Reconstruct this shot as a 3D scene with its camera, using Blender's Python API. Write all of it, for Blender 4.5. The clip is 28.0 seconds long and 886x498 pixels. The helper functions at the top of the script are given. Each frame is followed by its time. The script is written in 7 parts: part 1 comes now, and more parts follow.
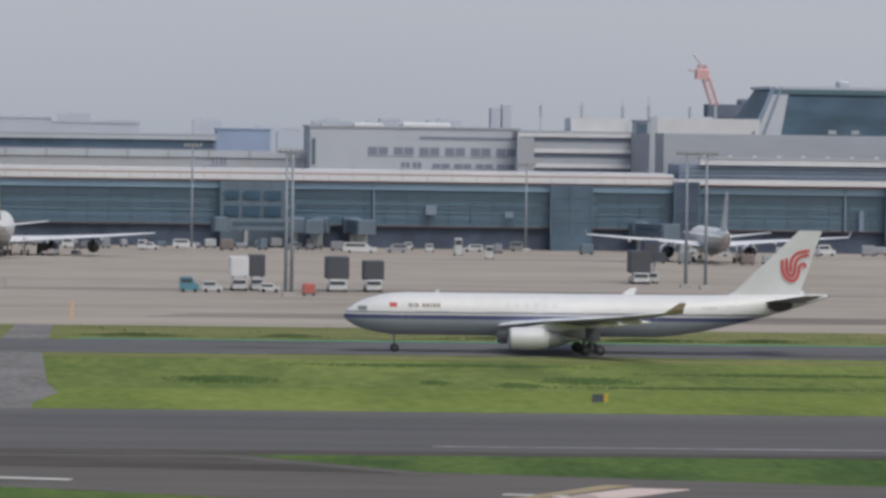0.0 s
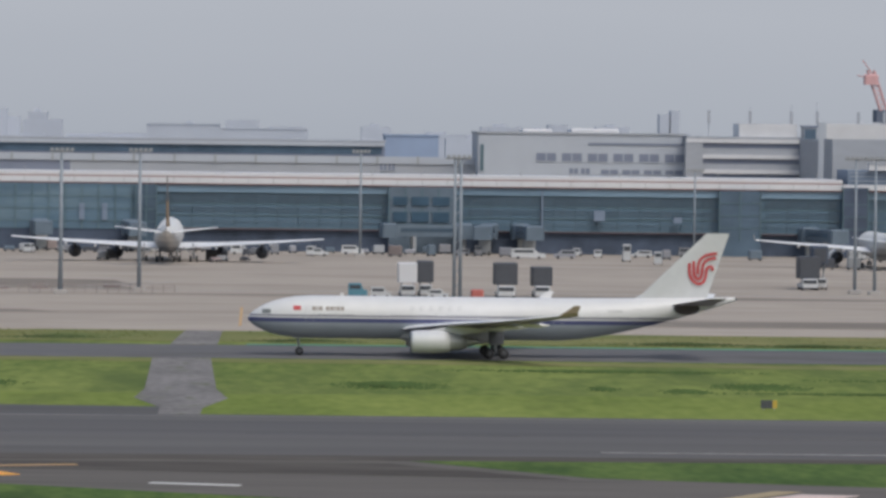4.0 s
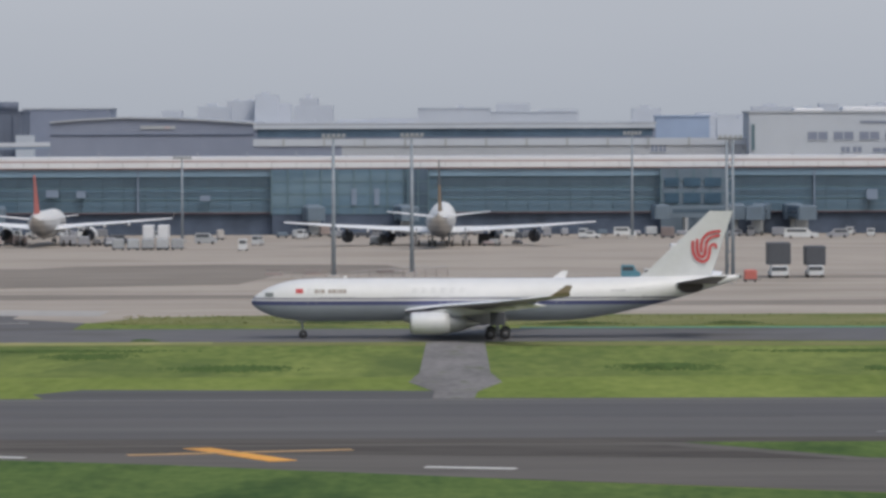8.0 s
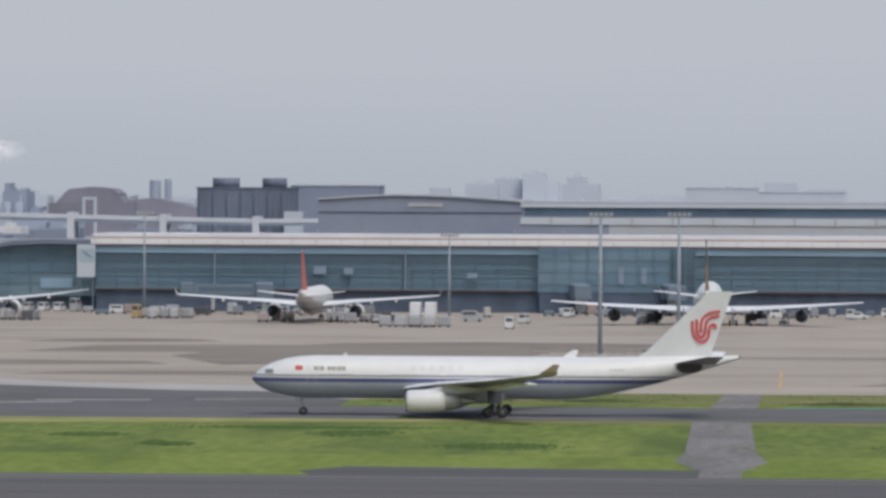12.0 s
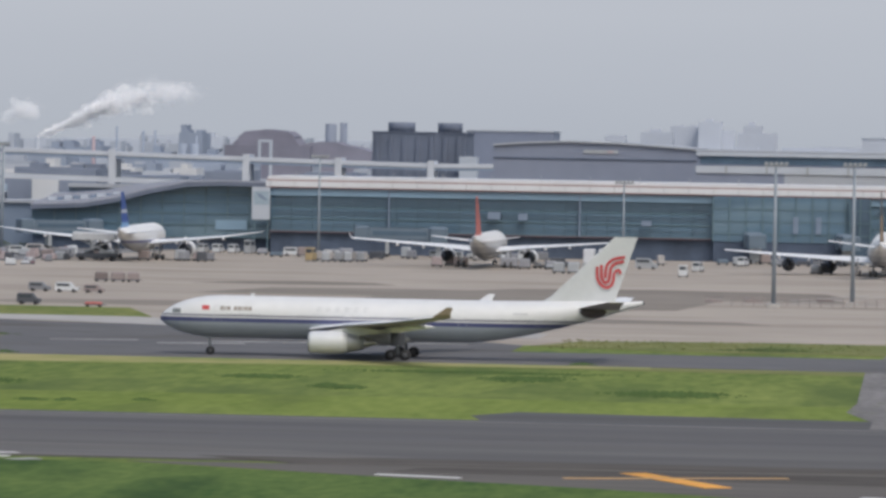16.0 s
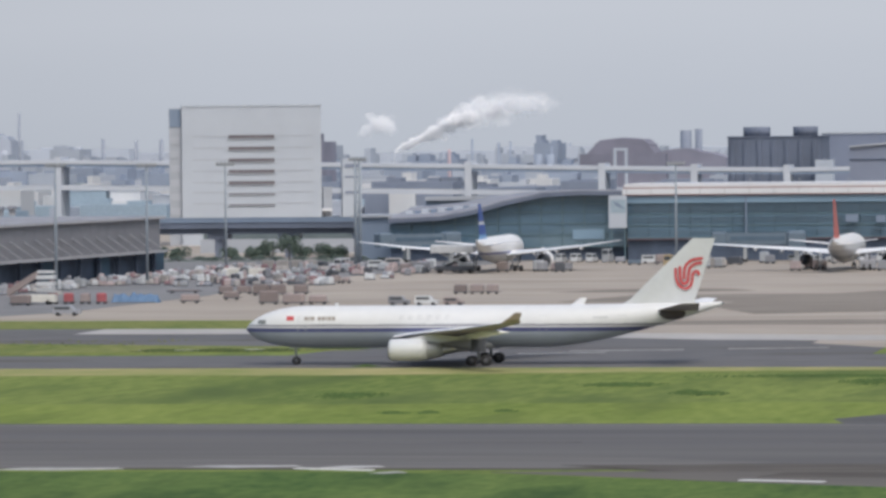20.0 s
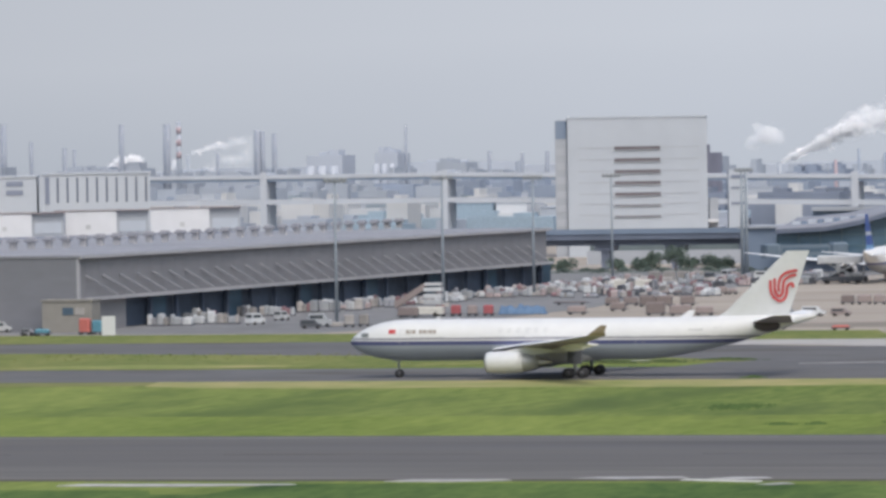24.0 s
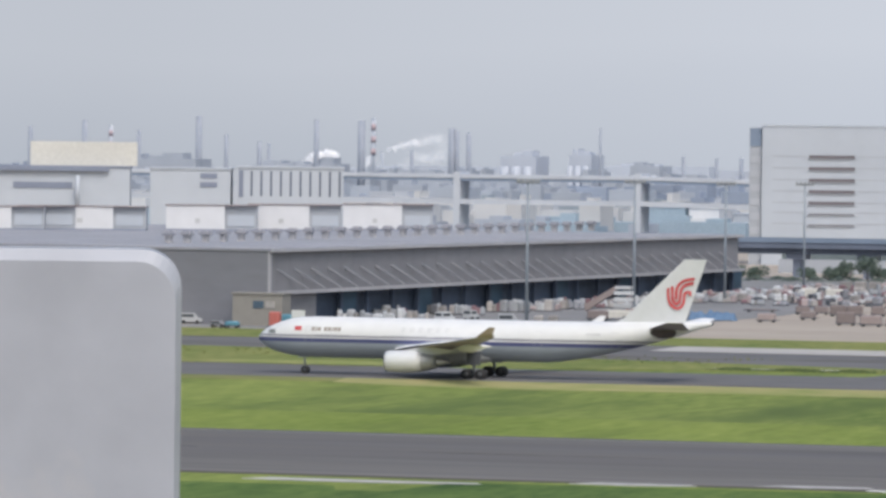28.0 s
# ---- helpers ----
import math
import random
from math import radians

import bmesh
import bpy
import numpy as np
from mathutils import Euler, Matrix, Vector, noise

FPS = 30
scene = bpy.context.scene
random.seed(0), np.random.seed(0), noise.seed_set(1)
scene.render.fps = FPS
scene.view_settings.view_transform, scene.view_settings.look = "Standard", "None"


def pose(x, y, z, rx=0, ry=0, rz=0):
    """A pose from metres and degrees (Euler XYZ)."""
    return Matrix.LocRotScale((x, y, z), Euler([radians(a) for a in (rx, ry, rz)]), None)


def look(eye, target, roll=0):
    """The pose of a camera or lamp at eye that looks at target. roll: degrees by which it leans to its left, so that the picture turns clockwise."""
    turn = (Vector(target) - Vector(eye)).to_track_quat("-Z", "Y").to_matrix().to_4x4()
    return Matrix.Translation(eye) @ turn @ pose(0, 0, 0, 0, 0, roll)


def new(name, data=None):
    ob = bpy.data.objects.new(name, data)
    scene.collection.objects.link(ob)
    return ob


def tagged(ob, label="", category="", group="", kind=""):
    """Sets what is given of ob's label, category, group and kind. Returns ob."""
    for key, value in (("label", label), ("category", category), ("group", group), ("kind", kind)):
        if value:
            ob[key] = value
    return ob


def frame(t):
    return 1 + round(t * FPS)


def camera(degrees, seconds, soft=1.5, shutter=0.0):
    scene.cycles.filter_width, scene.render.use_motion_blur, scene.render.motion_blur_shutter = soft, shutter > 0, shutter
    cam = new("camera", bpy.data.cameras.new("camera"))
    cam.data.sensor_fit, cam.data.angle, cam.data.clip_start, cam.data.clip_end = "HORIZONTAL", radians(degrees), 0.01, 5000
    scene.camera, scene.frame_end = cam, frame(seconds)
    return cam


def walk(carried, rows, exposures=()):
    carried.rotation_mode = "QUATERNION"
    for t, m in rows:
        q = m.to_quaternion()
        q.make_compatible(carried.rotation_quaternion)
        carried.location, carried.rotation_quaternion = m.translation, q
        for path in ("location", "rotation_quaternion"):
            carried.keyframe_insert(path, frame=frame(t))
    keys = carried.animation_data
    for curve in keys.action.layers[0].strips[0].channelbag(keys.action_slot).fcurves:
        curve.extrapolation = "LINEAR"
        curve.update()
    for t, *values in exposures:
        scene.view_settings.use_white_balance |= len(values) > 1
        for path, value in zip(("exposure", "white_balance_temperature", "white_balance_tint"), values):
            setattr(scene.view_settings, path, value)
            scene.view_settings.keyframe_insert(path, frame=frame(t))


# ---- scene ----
# ---------------------------------------------------------------- camera
cam = camera(9.7, 28.0, soft=3.1, shutter=0.0)
EYE_H = 30.4
# seconds, pan (degrees to the left), tilt, lean
PAN = [
    (0, -3.993, -1.376, 0.789), (0.5, -3.780, -1.477, 0.568), (1, -3.623, -1.618, 0.638),
    (1.5, -3.431, -1.684, 0.773), (2, -3.190, -1.698, 1.023), (2.5, -2.906, -1.688, 0.688),
    (4.5, -1.815, -1.250, 0.619), (5, -1.359, -1.238, 0.319), (5.5, -0.885, -1.319, 0.285),
    (6, -0.305, -1.418, 0.243), (6.5, 0.007, -1.520, 0.135), (7, 0.269, -1.581, 0.269),
    (7.5, 0.567, -1.588, 0.161), (8, 0.844, -1.538, -0.196), (8.5, 1.113, -1.495, -0.262),
    (9, 1.412, -1.420, -0.214), (9.5, 1.655, -1.338, 0.225), (10, 1.942, -1.294, 0.309),
    (10.5, 2.223, -1.282, 0.302), (11, 3.560, -1.252, 0.131), (11.5, 3.751, -0.665, 0.125),
    (13.5, 3.819, -0.840, 0.928), (14, 4.167, -0.930, 0.743), (14.5, 5.133, -1.059, 0.623),
    (15, 5.441, -1.141, 0.373), (15.5, 5.591, -1.214, 0.713), (16, 5.678, -1.291, 1.015),
    (16.5, 5.724, -1.247, 0.862), (17, 5.951, -1.203, 0.690), (17.5, 6.202, -1.165, 0.564),
    (18, 6.777, -1.160, 0.566), (18.5, 8.163, -1.214, 0.081), (19, 8.549, -1.274, -0.388),
    (19.5, 8.915, -1.262, -0.642), (20, 9.605, -1.214, -0.566), (20.5, 10.379, -1.125, -0.573),
    (22.5, 11.111, -0.927, -0.097), (23, 11.583, -0.949, -0.154), (23.5, 13.503, -0.975, -0.290),
    (24, 13.842, -1.035, -0.916), (24.5, 13.955, -0.938, -0.823), (25, 13.939, -0.542, -0.151),
    (25.5, 13.927, -0.594, -0.536), (26, 13.753, -0.718, -0.455), (26.5, 13.542, -0.880, 0.219),
    (27, 13.496, -0.972, 0.389), (27.5, 13.489, -1.031, 0.437), (27.6, 13.534, -1.041, 0.518),
    (27.8, 13.885, -1.027, 0.534), (27.9, 14.864, -1.023, 0.512), (28, 15.943, -1.018, 0.676),
]
walk(cam, [(t, pose(0.012 if t < 27.85 else (0.007 if t < 27.95 else 0.0), 0, EYE_H, 90 + tilt, 0, pan) @ pose(0, 0, 0, 0, 0, lean)) for t, pan, tilt, lean in PAN],
     exposures=[(0.0, -0.14, 6050, 10), (5.0, -0.12, 6050, 10), (11.0, -0.02, 6050, 10), (14.0, 0.03, 6050, 10), (17.0, 0.02, 6050, 10), (20.0, 0.17, 6050, 10), (23.0, 0.25, 6050, 10), (25.0, 0.25, 6050, 10), (28.0, 0.32, 6050, 10)])

# ---------------------------------------------------------------- world and light
world = bpy.data.worlds.new("overcast_sky")
scene.world = world
world.use_nodes = True
wn = world.node_tree.nodes
wl = world.node_tree.links
sky = wn.new("ShaderNodeTexSky")
sky.sky_type = 'NISHITA'
sky.sun_disc = False
sky.sun_elevation = radians(54)
sky.sun_rotation = radians(149)
sky.dust_density = 6.0
sky.air_density = 1.6
sky.ozone_density = 1.5
wl.new(sky.outputs[0], wn["Background"].inputs[0])
wn["Background"].inputs[1].default_value = 0.12

sun = new("sun", bpy.data.lights.new("sun", 'SUN'))
sun.data.energy = 0.80
sun.data.angle = radians(25)
sun.data.color = (1.0, 0.97, 0.92)
sun.matrix_world = look((0, 0, 0), (-0.30, 0.50, -0.81))


# ---------------------------------------------------------------- materials
def material(name, base, rough=0.6, metal=0.0, vary=0.12, scale=1.0, big=0.05, bump=0.0, per_thing=0.0, island=0.0, second=None, spec=0.5, stretch=(1, 1, 1), patch=None):
    """Painted or plain surface with grain at two scales (scale, big: cycles a metre)."""
    m = bpy.data.materials.new(name)
    m.use_nodes = True
    n, l = m.node_tree.nodes, m.node_tree.links
    b = n["Principled BSDF"]
    b.inputs["Roughness"].default_value = rough
    b.inputs["Metallic"].default_value = metal
    b.inputs["Specular IOR Level"].default_value = spec
    tc = n.new("ShaderNodeTexCoord")
    mp = n.new("ShaderNodeMapping")
    mp.inputs["Scale"].default_value = stretch
    l.new(tc.outputs["Object"], mp.inputs["Vector"])
    fine = n.new("ShaderNodeTexNoise")
    fine.inputs["Scale"].default_value = scale
    fine.inputs["Detail"].default_value = 5
    wide = n.new("ShaderNodeTexNoise")
    wide.inputs["Scale"].default_value = big
    wide.inputs["Detail"].default_value = 3
    l.new(mp.outputs[0], fine.inputs["Vector"])
    l.new(mp.outputs[0], wide.inputs["Vector"])
    add = n.new("ShaderNodeMath")
    add.operation = 'ADD'
    l.new(fine.outputs["Fac"], add.inputs[0])
    l.new(wide.outputs["Fac"], add.inputs[1])
    ramp = n.new("ShaderNodeMapRange")
    ramp.inputs["From Min"].default_value = 0.65
    ramp.inputs["From Max"].default_value = 1.35
    l.new(add.outputs[0], ramp.inputs["Value"])
    mix = n.new("ShaderNodeMix")
    mix.data_type = 'RGBA'
    other = second or tuple(min(1, c * (1 + vary)) for c in base)
    mix.inputs["A"].default_value = (*[c * (1 - (0 if second else vary)) for c in base], 1)
    mix.inputs["B"].default_value = (*other, 1)
    l.new(ramp.outputs[0], mix.inputs["Factor"])
    colour = mix.outputs["Result"]
    if patch:
        tone, cycles, lo, hi = patch
        pn = n.new("ShaderNodeTexNoise")
        pn.inputs["Scale"].default_value = cycles
        pn.inputs["Detail"].default_value = 4
        pn.inputs["Roughness"].default_value = 0.6
        l.new(mp.outputs[0], pn.inputs["Vector"])
        pr = n.new("ShaderNodeMapRange")
        pr.inputs["From Min"].default_value = lo
        pr.inputs["From Max"].default_value = hi
        l.new(pn.outputs["Fac"], pr.inputs["Value"])
        pm = n.new("ShaderNodeMix")
        pm.data_type = 'RGBA'
        l.new(pr.outputs[0], pm.inputs["Factor"])
        l.new(colour, pm.inputs["A"])
        pm.inputs["B"].default_value = (*tone, 1)
        colour = pm.outputs["Result"]
    if per_thing or island:
        src = n.new("ShaderNodeObjectInfo") if per_thing else n.new("ShaderNodeNewGeometry")
        rnd = src.outputs["Random"] if per_thing else src.outputs["Random Per Island"]
        amount = per_thing or island
        mr = n.new("ShaderNodeMapRange")
        mr.inputs["To Min"].default_value = 1 - amount
        mr.inputs["To Max"].default_value = 1 + amount
        l.new(rnd, mr.inputs["Value"])
        hs = n.new("ShaderNodeHueSaturation")
        l.new(mr.outputs[0], hs.inputs["Value"])
        l.new(colour, hs.inputs["Color"])
        colour = hs.outputs[0]
    l.new(colour, b.inputs["Base Color"])
    if bump:
        bp = n.new("ShaderNodeBump")
        bp.inputs["Strength"].default_value = bump
        bp.inputs["Distance"].default_value = 0.05
        l.new(fine.outputs["Fac"], bp.inputs["Height"])
        l.new(bp.outputs[0], b.inputs["Normal"])
    return m


def livery(name, bands, rough=0.35):
    """Paint in level bands: (height from which it holds, colour)."""
    m = material(name, bands[0][1], rough)
    n, l = m.node_tree.nodes, m.node_tree.links
    tc = n.new("ShaderNodeTexCoord")
    sep = n.new("ShaderNodeSeparateXYZ")
    l.new(tc.outputs["Object"], sep.inputs[0])
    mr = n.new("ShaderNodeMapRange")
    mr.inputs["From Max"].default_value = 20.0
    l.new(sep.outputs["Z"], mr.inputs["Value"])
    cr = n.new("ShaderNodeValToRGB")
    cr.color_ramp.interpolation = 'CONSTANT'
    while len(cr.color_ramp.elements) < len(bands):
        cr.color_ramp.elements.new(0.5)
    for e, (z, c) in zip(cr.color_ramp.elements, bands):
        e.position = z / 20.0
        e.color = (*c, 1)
    l.new(mr.outputs[0], cr.inputs[0])
    dirt = n.new("ShaderNodeTexNoise")
    dirt.inputs["Scale"].default_value = 0.5
    dirt.inputs["Detail"].default_value = 6
    l.new(tc.outputs["Object"], dirt.inputs["Vector"])
    d2 = n.new("ShaderNodeMapRange")
    d2.inputs["To Min"].default_value = 0.88
    d2.inputs["To Max"].default_value = 1.05
    l.new(dirt.outputs["Fac"], d2.inputs["Value"])
    hs = n.new("ShaderNodeHueSaturation")
    l.new(d2.outputs[0], hs.inputs["Value"])
    l.new(cr.outputs[0], hs.inputs["Color"])
    l.new(hs.outputs[0], n["Principled BSDF"].inputs["Base Color"])
    return m


WHITE = (0.69, 0.695, 0.70)
M_WHITE = material("white_paint", WHITE, 0.4, vary=0.06, scale=0.8)
M_A330 = livery("white_blue_grey_livery", [(0.0, (0.365, 0.405, 0.46)), (4.80, (0.085, 0.095, 0.22)), (5.36, (0.66, 0.66, 0.66)), (5.58, (0.07, 0.075, 0.15)), (5.74, (0.695, 0.70, 0.705))])
M_NAC = material("nacelle_paint", (0.63, 0.645, 0.66), 0.4, vary=0.05)
M_WINGLT = material("pale_wing_skin", (0.78, 0.785, 0.79), 0.4, vary=0.05, scale=0.5)
M_COWL = material("dull_cowl_metal", (0.40, 0.41, 0.42), 0.45, 0.3, vary=0.1)
M_METAL = material("bare_metal", (0.45, 0.45, 0.46), 0.35, 0.8)
M_FIN = material("fin_paint", (0.585, 0.60, 0.61), 0.45, vary=0.05)
M_RED = material("red_paint", (0.50, 0.065, 0.07), 0.5)
M_ORED = material("orange_red_paint", (0.46, 0.14, 0.12), 0.5)
M_BROWN = material("ochre_brown_paint", (0.36, 0.285, 0.215), 0.5)
M_TEALP = material("teal_blue_paint", (0.10, 0.25, 0.33), 0.5)
M_GOLD = material("bronze_lettering", (0.30, 0.265, 0.235), 0.5)
M_GREYT = material("grey_lettering", (0.52, 0.53, 0.54), 0.5)
M_HUBS = material("dark_hub_metal", (0.12, 0.125, 0.135), 0.5, 0.3)
M_TYRE = material("tyre_rubber", (0.035, 0.035, 0.038), 0.85)
M_DARK = material("dark_steel", (0.075, 0.082, 0.098), 0.6)
M_CABIN = material("tinted_cabin_window", (0.24, 0.25, 0.28), 0.3)
M_COCKPIT = material("grey_cockpit_glass", (0.22, 0.235, 0.235), 0.25)
M_WIN = material("dark_window", (0.07, 0.08, 0.095), 0.15)
M_ASPH = material("asphalt", (0.117, 0.115, 0.118), 0.95, vary=0.22, scale=0.4, big=0.06, bump=0.2, spec=0.15, stretch=(0.03, 0.35, 1), patch=((0.138, 0.131, 0.126), 0.12, 0.46, 0.70))
M_ASPH2 = material("worn_asphalt", (0.143, 0.142, 0.147), 0.95, vary=0.2, scale=0.5, big=0.04, bump=0.2, spec=0.15, stretch=(0.3, 0.8, 1), patch=((0.10, 0.092, 0.085), 0.08, 0.50, 0.70))
M_ASPHB = material("brown_worn_asphalt", (0.128, 0.118, 0.108), 0.95, vary=0.25, scale=0.5, big=0.05, bump=0.2, spec=0.15, stretch=(0.12, 0.8, 1), patch=((0.155, 0.143, 0.13), 0.08, 0.48, 0.68))
M_SHOULD = material("pale_worn_asphalt", (0.168, 0.162, 0.158), 0.95, vary=0.25, scale=0.5, big=0.05, bump=0.2, spec=0.15, stretch=(0.08, 0.8, 1), patch=((0.128, 0.120, 0.112), 0.10, 0.50, 0.68))
M_WARMA = material("warm_grey_asphalt", (0.136, 0.132, 0.130), 0.95, vary=0.2, scale=0.4, big=0.05, bump=0.2, spec=0.15, stretch=(0.04, 0.4, 1), patch=((0.120, 0.117, 0.118), 0.12, 0.46, 0.68))
M_FADED = material("faded_line_paint", (0.205, 0.205, 0.21), 0.9, vary=0.25, scale=0.8)
M_PALEE = material("pale_broken_concrete", (0.40, 0.395, 0.39), 0.9, vary=0.35, scale=0.5, spec=0.15)
M_DIRT = material("rubber_darkened_asphalt", (0.098, 0.089, 0.081), 0.95, vary=0.4, scale=0.5, big=0.06, spec=0.1, stretch=(0.2, 1, 1))
M_CONC = material("apron_concrete", (0.388, 0.343, 0.296), 0.9, vary=0.14, scale=0.25, big=0.012, spec=0.15, stretch=(0.3, 1, 1), patch=((0.305, 0.268, 0.225), 0.05, 0.48, 0.68))
M_CONC2 = material("pale_concrete", (0.40, 0.385, 0.37), 0.9, vary=0.12, scale=0.4, big=0.05, spec=0.15)
M_CONCD = material("stained_concrete", (0.235, 0.208, 0.18), 0.9, vary=0.25, scale=0.2, big=0.03, spec=0.15, stretch=(0.3, 1, 1))
M_GRASS = material("mown_grass", (0.094, 0.142, 0.035), 0.95, scale=0.55, big=0.03, second=(0.250, 0.290, 0.080), bump=0.5, spec=0.1, stretch=(1.0, 0.22, 1), patch=((0.092, 0.128, 0.040), 0.05, 0.47, 0.68))
M_GRASSD = material("lush_grass", (0.050, 0.098, 0.027), 0.95, scale=0.8, big=0.06, second=(0.145, 0.200, 0.055), bump=0.5, spec=0.1, stretch=(1.0, 0.3, 1), patch=((0.035, 0.070, 0.022), 0.08, 0.5, 0.72))
M_WEEDO = material("olive_weeds", (0.082, 0.110, 0.044), 0.95, vary=0.3, scale=0.4, island=0.12, spec=0.1)
M_WEED = material("weeds", (0.078, 0.122, 0.038), 0.95, vary=0.3, scale=0.4, island=0.12, spec=0.1)
M_MOWN = material("close_mown_grass", (0.125, 0.175, 0.036), 0.95, scale=0.6, big=0.04, second=(0.240, 0.285, 0.072), bump=0.4, spec=0.1, stretch=(1.0, 0.25, 1), patch=((0.12, 0.155, 0.042), 0.07, 0.52, 0.72))
M_OLDO = material("worn_orange_marking", (0.52, 0.33, 0.15), 0.85, vary=0.25, scale=0.6)
M_OLDP = material("old_yellow_paint", (0.36, 0.29, 0.17), 0.85, vary=0.2, scale=0.7)
M_MIXG = material("rough_green_grass", (0.105, 0.150, 0.04), 0.95, scale=0.45, big=0.05, second=(0.245, 0.245, 0.09), bump=0.4, spec=0.1, stretch=(1.0, 0.4, 1))
M_TARP = material("faded_blue_tarpaulin", (0.15, 0.255, 0.42), 0.7, vary=0.2, per_thing=0.3)
M_REDC = material("faded_red_box", (0.30, 0.085, 0.095), 0.7, vary=0.2, per_thing=0.3)
M_DRY = material("dry_grass", (0.255, 0.235, 0.105), 0.95, scale=0.35, big=0.07, second=(0.12, 0.155, 0.05), bump=0.4, spec=0.1, stretch=(0.3, 0.4, 1))
M_LEAF = material("leaves", (0.115, 0.155, 0.125), 0.8, vary=0.2, scale=0.8, island=0.14)
M_LEAFD = material("dark_shrub", (0.115, 0.15, 0.125), 0.9, vary=0.2, scale=0.6, island=0.14)
M_BARK = material("bark", (0.10, 0.08, 0.06), 0.9)
M_MARK = material("white_marking", (0.62, 0.62, 0.60), 0.8, vary=0.2, scale=1.5)
M_ORANGE = material("orange_marking", (0.75, 0.36, 0.06), 0.8, vary=0.2, scale=0.7)
M_PINK = material("faded_orange_marking", (0.66, 0.53, 0.48), 0.8, vary=0.2, scale=0.7)
M_TEAL = material("green_edge_net", (0.10, 0.25, 0.17), 0.9, vary=0.3)
# tinted glass whose paler noise patches are painted reflections
M_GLASS = material("glazing_painted_reflections", (0.108, 0.180, 0.252), 0.22, vary=0.28, scale=0.16, big=0.03, per_thing=0.05, spec=0.9, stretch=(0.25, 1, 2.6), patch=((0.175, 0.255, 0.31), 0.06, 0.50, 0.72))
# lighter blue base colour paints the sky's reflection into the glass
M_GLASST = material("sky_sheen_glazing", (0.245, 0.36, 0.475), 0.25, vary=0.2, scale=0.1, big=0.02, stretch=(0.4, 1, 1))
M_DEEP = material("deep_blue_glazing", (0.055, 0.10, 0.15), 0.5, vary=0.4, scale=0.08, big=0.02, spec=0.2, stretch=(1, 1, 2.5))
M_BLUEW = material("dull_blue_wall", (0.275, 0.355, 0.51), 0.8, vary=0.08, scale=0.1)
M_BRIDGE = material("bridge_cladding", (0.13, 0.175, 0.225), 0.5, vary=0.15, scale=0.3)
M_GLASSD = material("dark_blue_glazing", (0.088, 0.132, 0.185), 0.25, vary=0.3, scale=0.15, per_thing=0.2)
# navy, also used to paint shade into loading bays and ground floors
M_BASE = material("navy_cladding_and_shade", (0.068, 0.092, 0.142), 0.7, vary=0.35, scale=0.25, big=0.06)
M_MULL = material("mullion_grey", (0.10, 0.165, 0.20), 0.5)
M_FINS = material("dark_louvre_blade", (0.095, 0.138, 0.185), 0.5)
M_ROOFW = material("white_roof_metal", (0.66, 0.67, 0.695), 0.5, vary=0.06, scale=0.3)
M_ROOFR = material("rust_red_trim", (0.215, 0.085, 0.08), 0.6)
M_SILL = material("dark_maroon_trim", (0.125, 0.085, 0.105), 0.6)
M_RUST = material("brown_edge_trim", (0.27, 0.225, 0.225), 0.6)
M_CLAD = material("grey_cladding", (0.385, 0.41, 0.455), 0.6, vary=0.06, scale=0.15, stretch=(1, 1, 4))
# white cladding with the blue of distance haze put into its colour
M_CLADL = material("hazed_pale_cladding", (0.46, 0.50, 0.56), 0.6, vary=0.05, scale=0.15)
M_CLADD = material("slate_cladding", (0.215, 0.245, 0.325), 0.6, vary=0.08, scale=0.15)
M_CLADB = material("blue_grey_cladding", (0.20, 0.255, 0.345), 0.6, vary=0.08, scale=0.1)
M_SHED = material("shed_sheeting", (0.235, 0.236, 0.258), 0.6, vary=0.1, scale=0.2, big=0.04, stretch=(1, 1, 3))
M_SHEDR = material("shed_roofing", (0.285, 0.29, 0.325), 0.6, vary=0.1, scale=0.15)
# darker copy of the shed sheeting, offsetting sunlight on the front wall
M_SHEDF = material("darkened_front_sheeting", (0.190, 0.197, 0.225), 0.6, vary=0.08, scale=0.2, big=0.04, stretch=(1, 1, 3))
M_RIB = material("pale_rib", (0.40, 0.40, 0.425), 0.6)
M_STEEL = material("galvanised_steel", (0.36, 0.38, 0.40), 0.55, 0.2, vary=0.08)
M_MAST = material("mast_paint", (0.255, 0.295, 0.34), 0.55)
M_CAR = material("vehicle_white", (0.54, 0.56, 0.58), 0.35, per_thing=0.15)
M_CARG = material("vehicle_grey", (0.26, 0.27, 0.30), 0.35, per_thing=0.3)
M_CRATE = material("freight_cover", (0.36, 0.345, 0.335), 0.7, vary=0.25, scale=0.7, per_thing=0.3)
M_PINKC = material("pinkish_freight_cover", (0.38, 0.32, 0.32), 0.7, vary=0.2, scale=0.7, per_thing=0.2)
M_ULD = material("dull_aluminium", (0.35, 0.37, 0.395), 0.5, 0.1, vary=0.12, per_thing=0.2)
M_OCHRE = material("ochre_vehicle_paint", (0.40, 0.31, 0.17), 0.5, vary=0.15)
M_MAROON = material("dull_maroon_cover", (0.22, 0.135, 0.15), 0.8, vary=0.2, per_thing=0.3)
M_CARTB = material("cart_brown", (0.26, 0.22, 0.215), 0.8, per_thing=0.3)
